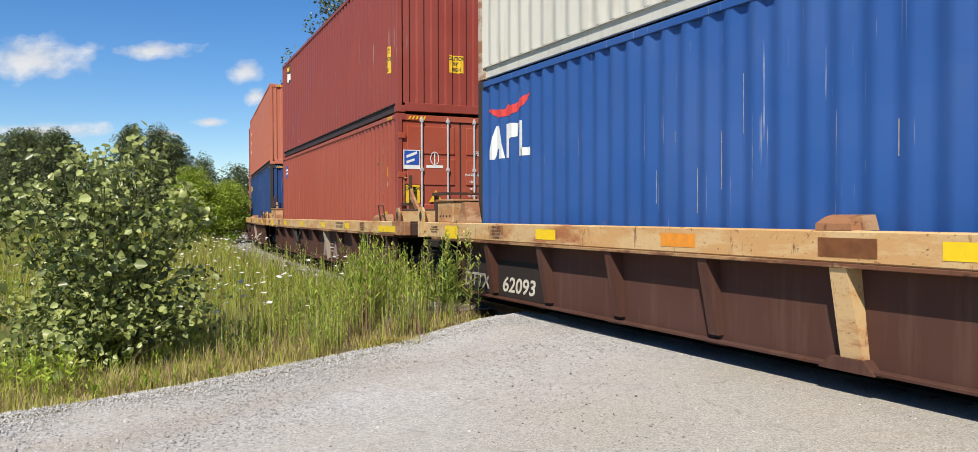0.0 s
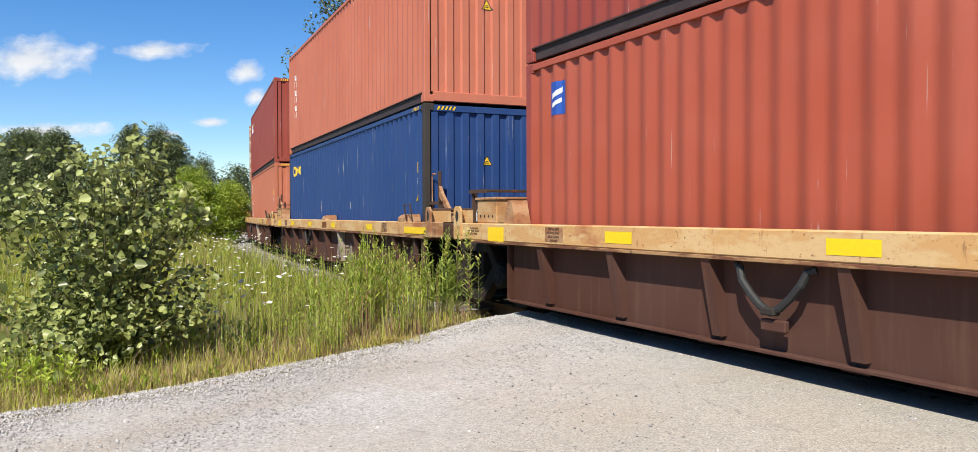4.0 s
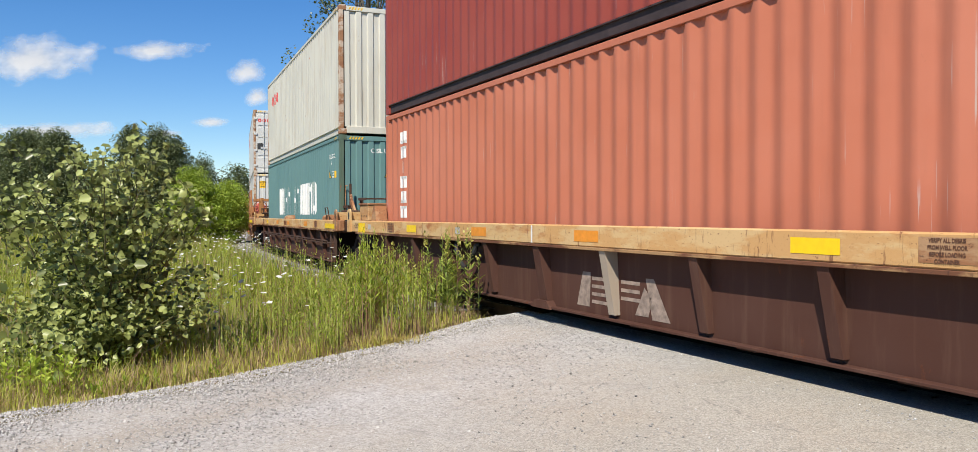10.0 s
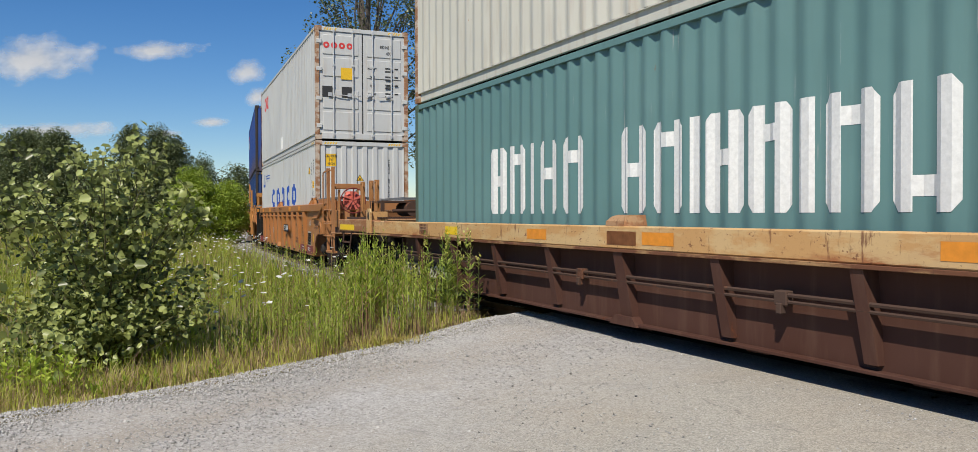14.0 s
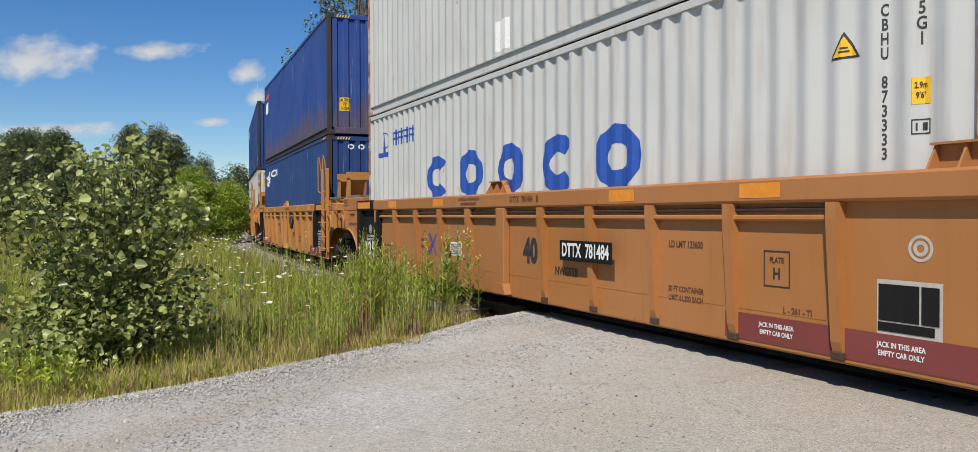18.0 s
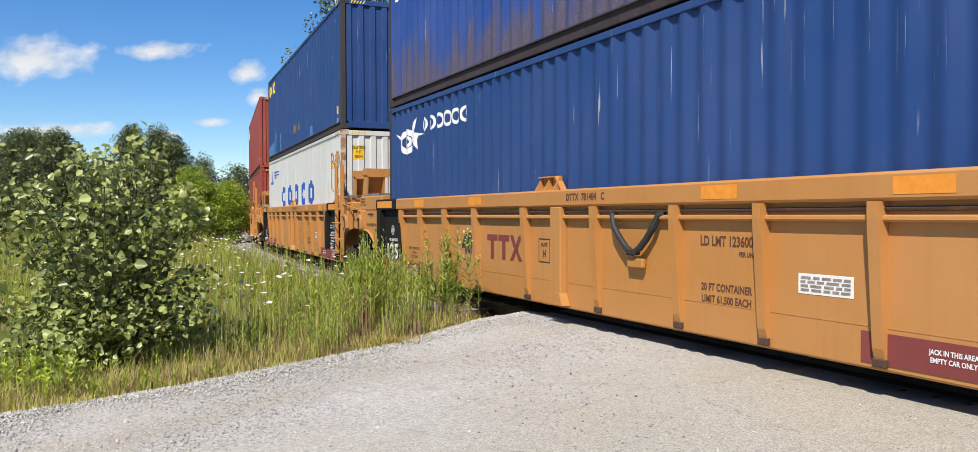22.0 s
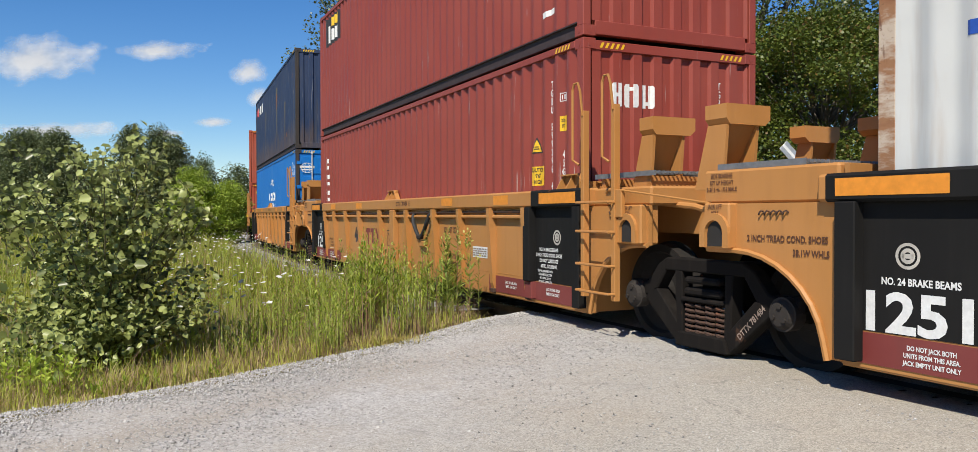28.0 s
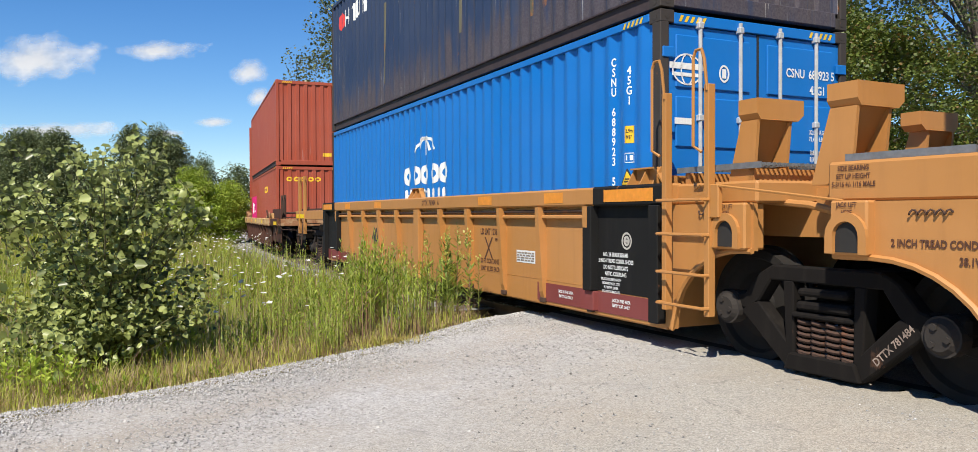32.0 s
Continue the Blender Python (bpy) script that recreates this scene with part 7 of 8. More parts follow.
    l.new(ramp(n, l, big_v.outputs["Distance"], 0.0, 0.7, 1.0, 0.0), hb.inputs[0])
    l.new(ramp(n, l, seal, 0.0, 1.0, 1.0, 0.15), hb.inputs[1])
    l.new(ramp(n, l, fine_v.outputs["Distance"], 0.0, 0.7, 0.5, 0.0), hb.inputs[2])
    bumped(n, l, p, hb.outputs[0], 0.35, 0.008)
    return m


SOIL = ground_material()
ROAD_M = road_material()
BALLAST_M = gravel_material("grey_ballast", (0.21, 0.20, 0.185), (0.11, 0.105, 0.10), (0.32, 0.305, 0.285), 22.0)
STONE_M, sn, sl, sp = material("loose_limestone")
_g = sn.new("ShaderNodeNewGeometry")
sl.new(mixed(sn, sl, _g.outputs["Random Per Island"], (0.25, 0.24, 0.225), (0.54, 0.52, 0.495)), sp.inputs["Base Color"])
sp.inputs["Roughness"].default_value = 0.9

_u = np.linspace(-1, 1, 161)
_gx = np.sinh(_u * 6.2) / np.sinh(6.2) * 2200
_X, _Y = np.meshgrid(_gx, _gx + 8.0, indexing="ij")
_Z = lay(_X.ravel(), _Y.ravel())
_Z = np.where(off_road(_X.ravel(), _Y.ravel()) < 0.25, _Z - 0.14, _Z)
_off, _ = near_line(_X.ravel(), _Y.ravel())
_Z = np.where(np.abs(_off) < 2.6, -0.25, _Z)
_idx = np.arange(161 * 161).reshape(161, 161)
_F = np.stack([_idx[:-1, :-1], _idx[1:, :-1], _idx[1:, 1:], _idx[:-1, 1:]], axis=-1).reshape(-1, 4)
me = raw_mesh("ground", np.stack([_X.ravel(), _Y.ravel(), _Z], axis=1), _F)
tagged(part("ground", me, SOIL, smooth=True), "grassy field with dry brown soil showing through", "ground", kind="structure")

# the road: a band from behind the viewer over the rails and on between the trees
rows = []
ry = np.concatenate([np.arange(-30, 3, 1.5), np.arange(3, 12, 0.2), np.arange(12, 40, 1.0)])
for y in ry:
    e = float(np.interp(y, EDGE_Y, EDGE_X))
    jag = 0.10 * noise.noise((y * 1.1, 3.1, 0)) + 0.05 * noise.noise((y * 4.0, 7.7, 0))
    ww = 10.5
    cols = []
    for k in range(41):
        a = k / 40
        x = e + jag * (1 - a) + ww * a
        o = float(near_line(np.array([x]), np.array([y]))[0][0])
        z = float(road_z(np.array([o]))[0]) + 0.012 * noise.noise((x * 0.8, y * 0.8, 1.0)) * (1 if abs(o) > 1.6 else 0.0)
        if 0.70 < abs(o) < 0.81:
            z -= 0.04
        cols.append((x, y, z - (0.06 if k == 0 else 0.0)))
    rows.append(cols)
rv = np.array(rows).reshape(-1, 3)
ri = np.arange(len(rows) * 41).reshape(len(rows), 41)
rf = np.stack([ri[:-1, :-1], ri[:-1, 1:], ri[1:, 1:], ri[1:, :-1]], axis=-1).reshape(-1, 4)
tagged(part("road", raw_mesh("road", rv, rf), ROAD_M, smooth=True), "pale grey gravel road crossing the rails", "road", kind="structure")

# ballast, ties and rails
track = tagged(new("railway_track"), "curving single railway track on grey ballast", "railway track", kind="structure")
for name, stretch in (("ballast_bed", np.arange(-170, -4.5, 0.5)), ("ballast_bed", np.arange(7.5, 80, 1.0))):
    prof = [(-2.7, -0.26), (-1.75, 0.02), (-1.3, 0.03), (1.3, 0.03), (1.75, 0.02), (2.7, -0.26)]
    v = [beside(s, o, z + 0.02 * noise.noise((s * 2.1, o * 2.3, 5))) for s in stretch for o, z in prof]
    n, k = len(stretch), len(prof)
    ii = np.arange(n * k).reshape(n, k)
    ff = np.stack([ii[:-1, :-1], ii[:-1, 1:], ii[1:, 1:], ii[1:, :-1]], axis=-1).reshape(-1, 4)
    part(name, raw_mesh(name, np.array([list(q) for q in v]), ff), BALLAST_M, track)
RAIL_M = plain("brown_rail_steel", (0.12, 0.075, 0.05), 0.55, 0.6, 0.25, 6)
RAIL_TOP = plain("polished_rail_head", (0.45, 0.43, 0.41), 0.25, 1.0, 0.1, 10)
for s in (-1, 1):
    st = np.arange(-170, 80, 1.0)
    prof = [(-0.035, -0.004), (-0.037, -0.045), (-0.010, -0.06), (-0.010, -0.14), (-0.07, -0.165), (0.07, -0.165), (0.010, -0.14), (0.010, -0.06), (0.037, -0.045), (0.035, -0.004)]
    v = [list(beside(q, s * 0.755 + o, z + RAIL_Z)) for q in st for o, z in prof]
    n, k = len(st), len(prof)
    ii = np.arange(n * k).reshape(n, k)
    ff = np.stack([ii[:-1, :-1], ii[:-1, 1:], ii[1:, 1:], ii[1:, :-1]], axis=-1).reshape(-1, 4)
    r = part("rail", raw_mesh("rail", np.array(v), ff), RAIL_M, track)
    v = [list(beside(q, s * 0.755 + o, z + RAIL_Z)) for q in st for o, z in ((-0.033, 0.0), (0.033, 0.0))]
    ii = np.arange(n * 2).reshape(n, 2)
    ff = np.stack([ii[:-1, :-1], ii[:-1, 1:], ii[1:, 1:], ii[1:, :-1]], axis=-1).reshape(-1, 4)
    part("rail_head", raw_mesh("rail_head", np.array(v), ff), RAIL_TOP, r)
    st2 = np.arange(-6.5, 7.1, 0.5)
    v = [list(beside(q, s * 0.755 - s * o, 0.169)) for q in st2 for o in (-0.04, 0.11)]
    n = len(st2)
    ii = np.arange(n * 2).reshape(n, 2)
    ff = np.stack([ii[:-1, :-1], ii[:-1, 1:], ii[1:, 1:], ii[1:, :-1]], axis=-1).reshape(-1, 4)
    part("flangeway", raw_mesh("flangeway", np.array(v), ff), RUBBER, track)
TIE_M = plain("weathered_tie_wood", (0.10, 0.075, 0.055), 0.9, 0, 0.35, 7)
tie_mesh = mesh_of(box(B(), -0.115, 0.115, -1.3, 1.3, -0.26, -0.085, 0.012), "tie")
for s in np.arange(-62, -5, 0.55):
    x, y, h = line_at(float(s))
    t = part("tie", tie_mesh, TIE_M, track)
    t.matrix_basis = pose(x, y, 0.135, 0, 0, math.degrees(h))


def stones(name, P, size, mat, label):
    n = len(P)
    o = np.array([[1, 0, 0], [0, 1, 0], [-1, 0, 0], [0, -1, 0], [0, 0, 0.75], [0, 0, -0.6]])
    v = P[:, None, :] + o[None] * size[:, None, None] * rng.uniform(0.55, 1.25, (n, 6, 1))
    a = rng.uniform(0, 6.28, n)
    c, s = np.cos(a)[:, None], np.sin(a)[:, None]
    d = v - P[:, None, :]
    v = P[:, None, :] + np.stack([d[..., 0] * c - d[..., 1] * s, d[..., 0] * s + d[..., 1] * c, d[..., 2]], axis=-1)
    t = np.array([[0, 1, 4], [1, 2, 4], [2, 3, 4], [3, 0, 4], [1, 0, 5], [2, 1, 5], [3, 2, 5], [0, 3, 5]])
    f = (np.arange(n)[:, None, None] * 6 + t[None]).reshape(-1, 3)
    return tagged(part(name, raw_mesh(name, v.reshape(-1, 3), f), mat), label, "gravel", kind="stuff")


# loose stones, thick along the road's edge and thin over the rest of it
y = rng.uniform(4.2, 11.0, 26000)
d = rng.exponential(0.38, 26000) - 0.12
x = np.interp(y, EDGE_Y, EDGE_X) + d
off = near_line(x, y)[0]
keep = np.abs(off) > 1.0
P = np.stack([x, y, road_z(off) + 0.006], axis=1)[keep]
stones("gravel", P, rng.gamma(3.0, 0.0019, len(P)) + 0.0025, STONE_M, "loose pale limestone gravel along the road's edge")
x, y = rng.uniform(-4, 5, 30000), rng.uniform(4.0, 11, 30000)
off, al = near_line(x, y)
inner = -off_road(x, y)
keep = (inner > 0.3) & (off > 1.2) & (rng.random(30000) < np.clip(1.1 - (y - 4) / 11, 0.2, 1) * np.clip(1.25 - inner / 2.4, 0.03, 1))
P = np.stack([x, y, road_z(off) + 0.002], axis=1)[keep]
stones("road_grit", P, rng.gamma(2.0, 0.0020, len(P)) + 0.0025, STONE_M, "fine loose grit scattered over the road")
n = 70000
x, y = rng.uniform(-4.2, 4.5, n), 4.0 + 6.0 * rng.random(n) ** 1.3
off, al = near_line(x, y)
inner = -off_road(x, y)
keep = (inner > 0.1) & (off > 1.3) & (rng.random(n) < np.clip(1.15 - inner / 3.6, 0.12, 1))
P = np.stack([x, y, road_z(off) + 0.001], axis=1)[keep]
stones("loose_gravel", P, rng.gamma(3.0, 0.0014, len(P)) + 0.002, STONE_M, "loose pale gravel lying thick over the road")
x, y = rng.uniform(-4, 4, 700), rng.uniform(4.0, 10, 700)
off, al = near_line(x, y)
keep = (off_road(x, y) < -0.2) & (off > 1.3)
P = np.stack([x, y, road_z(off) + 0.003], axis=1)[keep]
stones("dark_pebbles", P, rng.gamma(2.0, 0.0020, len(P)) + 0.0025, plain("dark_grey_pebble", (0.17, 0.16, 0.15), 0.9, 0, 0.4, 20), "dark grey pebbles strewn over the gravel road")
so = rng.uniform(1.3, 2.7, 14000)
sa = rng.uniform(-70, -6, 14000)
P = np.array([list(beside(float(a), float(o), 0.03 - 0.28 * max(0, (o - 1.75)) / 0.95)) for a, o in zip(sa, so)])
BALLAST_STONE, bn, bl_, bp = material("grey_ballast_stone")
_g = bn.new("ShaderNodeNewGeometry")
bl_.new(mixed(bn, bl_, _g.outputs["Random Per Island"], (0.13, 0.125, 0.115), (0.36, 0.34, 0.315)), bp.inputs["Base Color"])
bp.inputs["Roughness"].default_value = 0.9
stones("ballast_stones", P, rng.gamma(4.0, 0.007, len(P)) + 0.008, BALLAST_STONE, "grey broken ballast stones beside the rails")

# ---------- grass and weeds ----------
GRASS = foliage("meadow_grass", (0.20, 0.25, 0.025), (0.50, 0.53, 0.075), (0.46, 0.37, 0.17), 0.24, 0.6, 0.5)
DRY = foliage("dry_verge_grass", (0.34, 0.24, 0.12), (0.62, 0.50, 0.24), (0.44, 0.46, 0.07), 0.5, 0.7, 0.35)
WEED = foliage("tall_weed_green", (0.16, 0.25, 0.02), (0.50, 0.58, 0.07), (0.44, 0.34, 0.14), 0.14, 0.5, 0.45)
WEED_STEM = foliage("weed_stems", (0.28, 0.33, 0.06), (0.54, 0.57, 0.16), (0.28, 0.16, 0.10), 0.28, 0.6, 0.3)
FLOWER = foliage("white_flower_heads", (0.62, 0.62, 0.56), (0.82, 0.82, 0.78), None, 0, 0.6, 0.25)


def scatter(n, x0, x1, y0, y1, d0=0.05, d1=99, lat=1.9):
    x, y = rng.uniform(x0, x1, n), rng.uniform(y0, y1, n)
    off, al = near_line(x, y)
    d = off_road(x, y)
    k = (d > d0) & (d < d1) & (off > lat)
    x, y = x[k], y[k]
    return np.stack([x, y, lay(x, y)], axis=1), d[k], off[k]


# meadow, near and far
sheets = []
P, d, off = scatter(17000, -9, 0.2, 5.0, 15, 0.7)
k = rng.random(len(P)) < np.where((P[:, 0] > -2.3) & (d < 2.6), 0.25, 1.0)
P, d = P[k], d[k]
h = rng.uniform(0.10, 0.42, len(P)) * np.clip(0.25 + d * 0.4, 0.25, 1.0)
sheets.append(blade_arrays(P, h, rng.uniform(0.003, 0.006, len(P)), rng.uniform(0.05, 0.6, len(P)), rng.uniform(0, 6.28, len(P))))
P, d, off = scatter(52000, -26, -2.5, 13, 34, 0.3, 99, 2.45)
h = rng.uniform(0.2, 0.6, len(P))
sheets.append(blade_arrays(P, h, rng.uniform(0.006, 0.012, len(P)), rng.uniform(0.05, 0.5, len(P)), rng.uniform(0, 6.28, len(P))))
P, d, off = scatter(46000, -75, -10, 30, 62, 1, 99, 3.1)
h = rng.uniform(0.25, 0.8, len(P))
sheets.append(blade_arrays(P, h, rng.uniform(0.015, 0.035, len(P)), rng.uniform(0.05, 0.5, len(P)), rng.uniform(0, 6.28, len(P))))
far = scatter(30000, -95, -14, 56, 125, 1, 400, 3.4)[0]
v, f = blade_arrays(far, rng.uniform(0.4, 1.0, len(far)), rng.uniform(0.02, 0.05, len(far)), rng.uniform(0.05, 0.5, len(far)), rng.uniform(0, 6.28, len(far)))
tagged(part("dry_field", raw_mesh("dry_field", v, f), foliage("dry_far_field", (0.20, 0.13, 0.075), (0.40, 0.29, 0.16), (0.25, 0.26, 0.06), 0.3, 0.7, 0.3)), "tall reddish-brown dry grass far over the meadow", "grass", kind="stuff")
# beyond the track and over the far side of the road
x, y = rng.uniform(-12, 32, 34000), rng.uniform(-14, 44, 34000)
off, al = near_line(x, y)
d = off_road(x, y)
k = ((off < -2.4) & ((d > 0.3) | (d < -9.2))) | ((d < -9.0) & (off > 2.4))
P = np.stack([x[k], y[k], lay(x[k], y[k]) - 0.10 * (d[k] < 0)], axis=1)
sheets.append(blade_arrays(P, rng.uniform(0.2, 0.6, len(P)), rng.uniform(0.008, 0.016, len(P)), rng.uniform(0.05, 0.5, len(P)), rng.uniform(0, 6.28, len(P))))
v, f = joined(sheets)
tagged(part("meadow_grass", raw_mesh("meadow_grass", v, f), GRASS), "thick green and yellowing meadow grass", "grass", kind="stuff")
P, d, off = scatter(120000, -9, 0.1, 4.5, 10.5, 0.0, 1.7, 1.7)
k = rng.random(len(P)) < np.clip(1.5 - d, 0.15, 1) * np.where(P[:, 0] > -1.6, 0.6, 1.0)
P, d = P[k], d[k]
tuft = np.array([noise.noise((p[0] * 3.1, p[1] * 3.1, 6.0)) for p in P])
h = rng.uniform(0.03, 0.17, len(P)) * np.clip(0.45 + d, 0.4, 1.3) * (1.0 + 1.1 * tuft)
v, f = blade_arrays(P, h, rng.uniform(0.002, 0.005, len(P)), rng.uniform(0.1, 0.9, len(P)), rng.uniform(0, 6.28, len(P)))
tagged(part("verge_grass", raw_mesh("verge_grass", v, f), DRY), "short dry brownish grass along the road's edge", "grass", kind="stuff")


BROWN_STALK = foliage("dead_brown_stalks", (0.13, 0.075, 0.045), (0.30, 0.19, 0.11), None, 0, 0.8, 0.15)


def weeds(name, P, h, mat, label, per=27, leaf=0.085, droop=0.1, bare=0.22, slim=0.11, stem=0.0055):
    """Upright single-stemmed weeds set with narrow leaves, bare and brown at the foot."""
    n = len(P)
    turn = rng.uniform(0, 6.28, n)
    lean = rng.gamma(1.5, 0.035, n)
    dv = np.stack([np.cos(turn), np.sin(turn), np.zeros(n)], axis=1)
    a = np.clip(np.tile(np.linspace(bare, 1.0, per), (n, 1)) + rng.normal(0, 0.03, (n, per)), 0.05, 1.0)
    Q = P[:, None, :] + np.array([0, 0, 1.0]) * (a * h[:, None])[..., None] + dv[:, None, :] * (a ** 1.5 * (lean * h)[:, None])[..., None]
    th = rng.uniform(0, 6.28, (n, per))
    rise = np.where(a > 0.8, 2.3, 1.35) + rng.normal(0, 0.3, (n, per)) - droop * 1.6
    al = np.stack([np.cos(th), np.sin(th), rise], axis=-1).reshape(-1, 3)
    full = np.sin(np.pi * np.clip((a - bare) / (1.02 - bare), 0.04, 1.0) ** 0.8) * 0.75 + 0.35
    size = (leaf * full * rng.uniform(0.6, 1.35, (n, per)) * np.clip(h, 0.4, 1.2)[:, None]).ravel()
    lv = leaf_arrays(Q.reshape(-1, 3), size, al, np.tile([0.0, 0.0, 1.0], (n * per, 1)) + rng.normal(0, 0.25, (n * per, 3)), slim, 0.3)
    ob = tagged(part(name, raw_mesh(name, *lv), mat), label, "weeds", kind="stuff")
    part("stems", raw_mesh("stems", *blade_arrays(P, h, np.full(n, stem), lean, turn)), WEED_STEM, ob)
    part("stem_feet", raw_mesh("stem_feet", *blade_arrays(P + np.array([0.0, -0.003, 0.0]), h * rng.uniform(0.15, 0.4, n), np.full(n, stem * 1.25), lean * 0.3, turn)), BROWN_STALK, ob)
    return ob


# tall stalks beside the track, in loose rows and clumps of uneven height
P, d, off = scatter(19000, -4.6, 0.1, 6.4, 13.5, 0.12, 6, 1.75)
k = d > np.clip(-1.3 - P[:, 0], 0.0, 0.9)
P, d = P[k], d[k]
tall = np.clip((P[:, 0] + 3.2) / 1.7, 0.10, 1.0)
clump = np.array([noise.noise((p[0] * 2.3, p[1] * 1.7, 4.2)) for p in P])
broad = np.array([noise.noise((p[0] * 0.8, p[1] * 0.8, 11.2)) for p in P])
k = rng.random(len(P)) < np.clip(0.018 + 0.105 * tall + 0.30 * clump, 0.006, 0.42)
P, tall, clump, broad, d = P[k], tall[k], clump[k], broad[k], d[k]
h = (0.38 + 0.46 * tall + 0.30 * broad + 0.22 * clump) * rng.uniform(0.45, 1.22, len(P)) * np.clip(0.55 + d * 0.6, 0.55, 1.0)
weeds("tall_weeds", P, np.clip(h * 0.93, 0.12, 1.25), WEED, "tall upright bright green weeds beside the track", 34, 0.072)
# dead stalks and low litter under them
P, d, off = scatter(9000, -4.8, 0.15, 6.2, 12.0, 0.02, 3.2, 1.7)
k = rng.random(len(P)) < np.clip(0.6 - d * 0.2, 0.08, 0.6)
P = P[k]
v, f = blade_arrays(P, rng.gamma(2.2, 0.065, len(P)) + 0.03, rng.uniform(0.0016, 0.004, len(P)), rng.uniform(0.0, 0.9, len(P)), rng.uniform(0, 6.28, len(P)))
tagged(part("dead_stalks", raw_mesh("dead_stalks", v, f), BROWN_STALK), "dead brown stalks standing among the green weeds", "weeds", kind="stuff")
P, d, off = scatter(9000, -12, -2.0, 9, 24, 0.5, 30, 1.8)
k = rng.random(len(P)) < 0.22
P = P[k]
weeds("meadow_weeds", P, rng.uniform(0.3, 0.75, len(P)), WEED, "scattered green weeds in the meadow", 11, 0.10)
# loose clumps of goldenrod at the corner of road and track
GOLDEN = foliage("goldenrod_green", (0.10, 0.16, 0.025), (0.44, 0.52, 0.09), None, 0, 0.5, 0.4)
P = np.concatenate([np.stack([rng.normal(-0.44, 0.12, 17), rng.normal(9.85, 0.16, 17), np.full(17, 0.02)], axis=1),
                    np.stack([rng.normal(-0.85, 0.10, 6), rng.normal(9.9, 0.12, 6), np.full(6, 0.02)], axis=1),
                    np.stack([rng.normal(-1.45, 0.2, 6), rng.normal(10.0, 0.15, 6), np.full(6, 0.0)], axis=1)])
h = np.concatenate([rng.uniform(0.72, 1.34, 17), rng.uniform(0.7, 1.12, 6), rng.uniform(0.7, 1.08, 6)])
weeds("goldenrod_clump", P, h, GOLDEN, "leafy clumps of tall goldenrod by the rails", 50, 0.105, 0.45, 0.10, 0.085, 0.005)
# feathery goldenrod tips
P2 = P[::2] + np.array([0, 0, 1.0]) * h[::2, None] * 0.96
tips = [leaf_arrays(P2 + rng.normal(0, 0.02, P2.shape) + np.array([0, 0, 0.03 * q]), rng.uniform(0.025, 0.055, len(P2)), np.stack([rng.normal(0, 1, len(P2)), rng.normal(0, 1, len(P2)), np.full(len(P2), 0.9)], axis=1), np.tile([0.0, 0.0, 1.0], (len(P2), 1)), 0.3, 0.2) for q in range(-3, 3) for _ in range(3)]
tagged(part("goldenrod_tips", raw_mesh("goldenrod_tips", *joined(tips)), foliage("budding_goldenrod", (0.34, 0.36, 0.06), (0.58, 0.52, 0.16), None, 0, 0.6, 0.4)), "pale budding tips on the goldenrod", "weeds", kind="stuff")
# low broad-leaved greens before the bush
P, d, off = scatter(9000, -6.8, -1.6, 5.4, 9.4, 0.12, 3.5)
gl = np.array([noise.noise((p[0] * 1.6, p[1] * 1.6, 2.2)) for p in P])
k = rng.random(len(P)) < np.clip(0.05 + 0.45 * gl, 0.0, 0.4)
P, d = P[k], d[k]
weeds("low_greens", P, rng.uniform(0.08, 0.38, len(P)) * np.clip(0.4 + d * 0.5, 0.4, 1.0), WEED, "low leafy greens in front of the bush", 14, 0.13, 0.1, 0.1, 0.16, 0.004)

P = np.stack([rng.normal(-3.78, 0.13, 14), rng.normal(6.55, 0.12, 14), np.full(14, -0.10)], axis=1)
weeds("broad_leaved_plant", P, rng.uniform(0.18, 0.42, 14), foliage("fresh_green_leaf", (0.30, 0.40, 0.04), (0.56, 0.66, 0.10), None, 0, 0.5, 0.4), "bright fresh green broad-leaved plant beside the bush", 16, 0.17, 0.4, 0.1, 0.26, 0.004)
P = np.stack([rng.normal(-1.07, 0.16, 900), rng.normal(8.15, 0.09, 900), np.full(900, 0.0)], axis=1)
P[:, 2] = road_z(near_line(P[:, 0], P[:, 1])[0]) - 0.01
v, f = blade_arrays(P, rng.uniform(0.03, 0.09, 900), rng.uniform(0.002, 0.004, 900), rng.uniform(0.3, 1.2, 900), rng.uniform(0, 6.28, 900))
tagged(part("dry_tuft", raw_mesh("dry_tuft", v, f), foliage("straw_yellow_grass", (0.36, 0.30, 0.07), (0.55, 0.46, 0.15), None, 0, 0.7, 0.35)), "low straw-yellow grass tuft on the road's edge", "grass", kind="stuff")

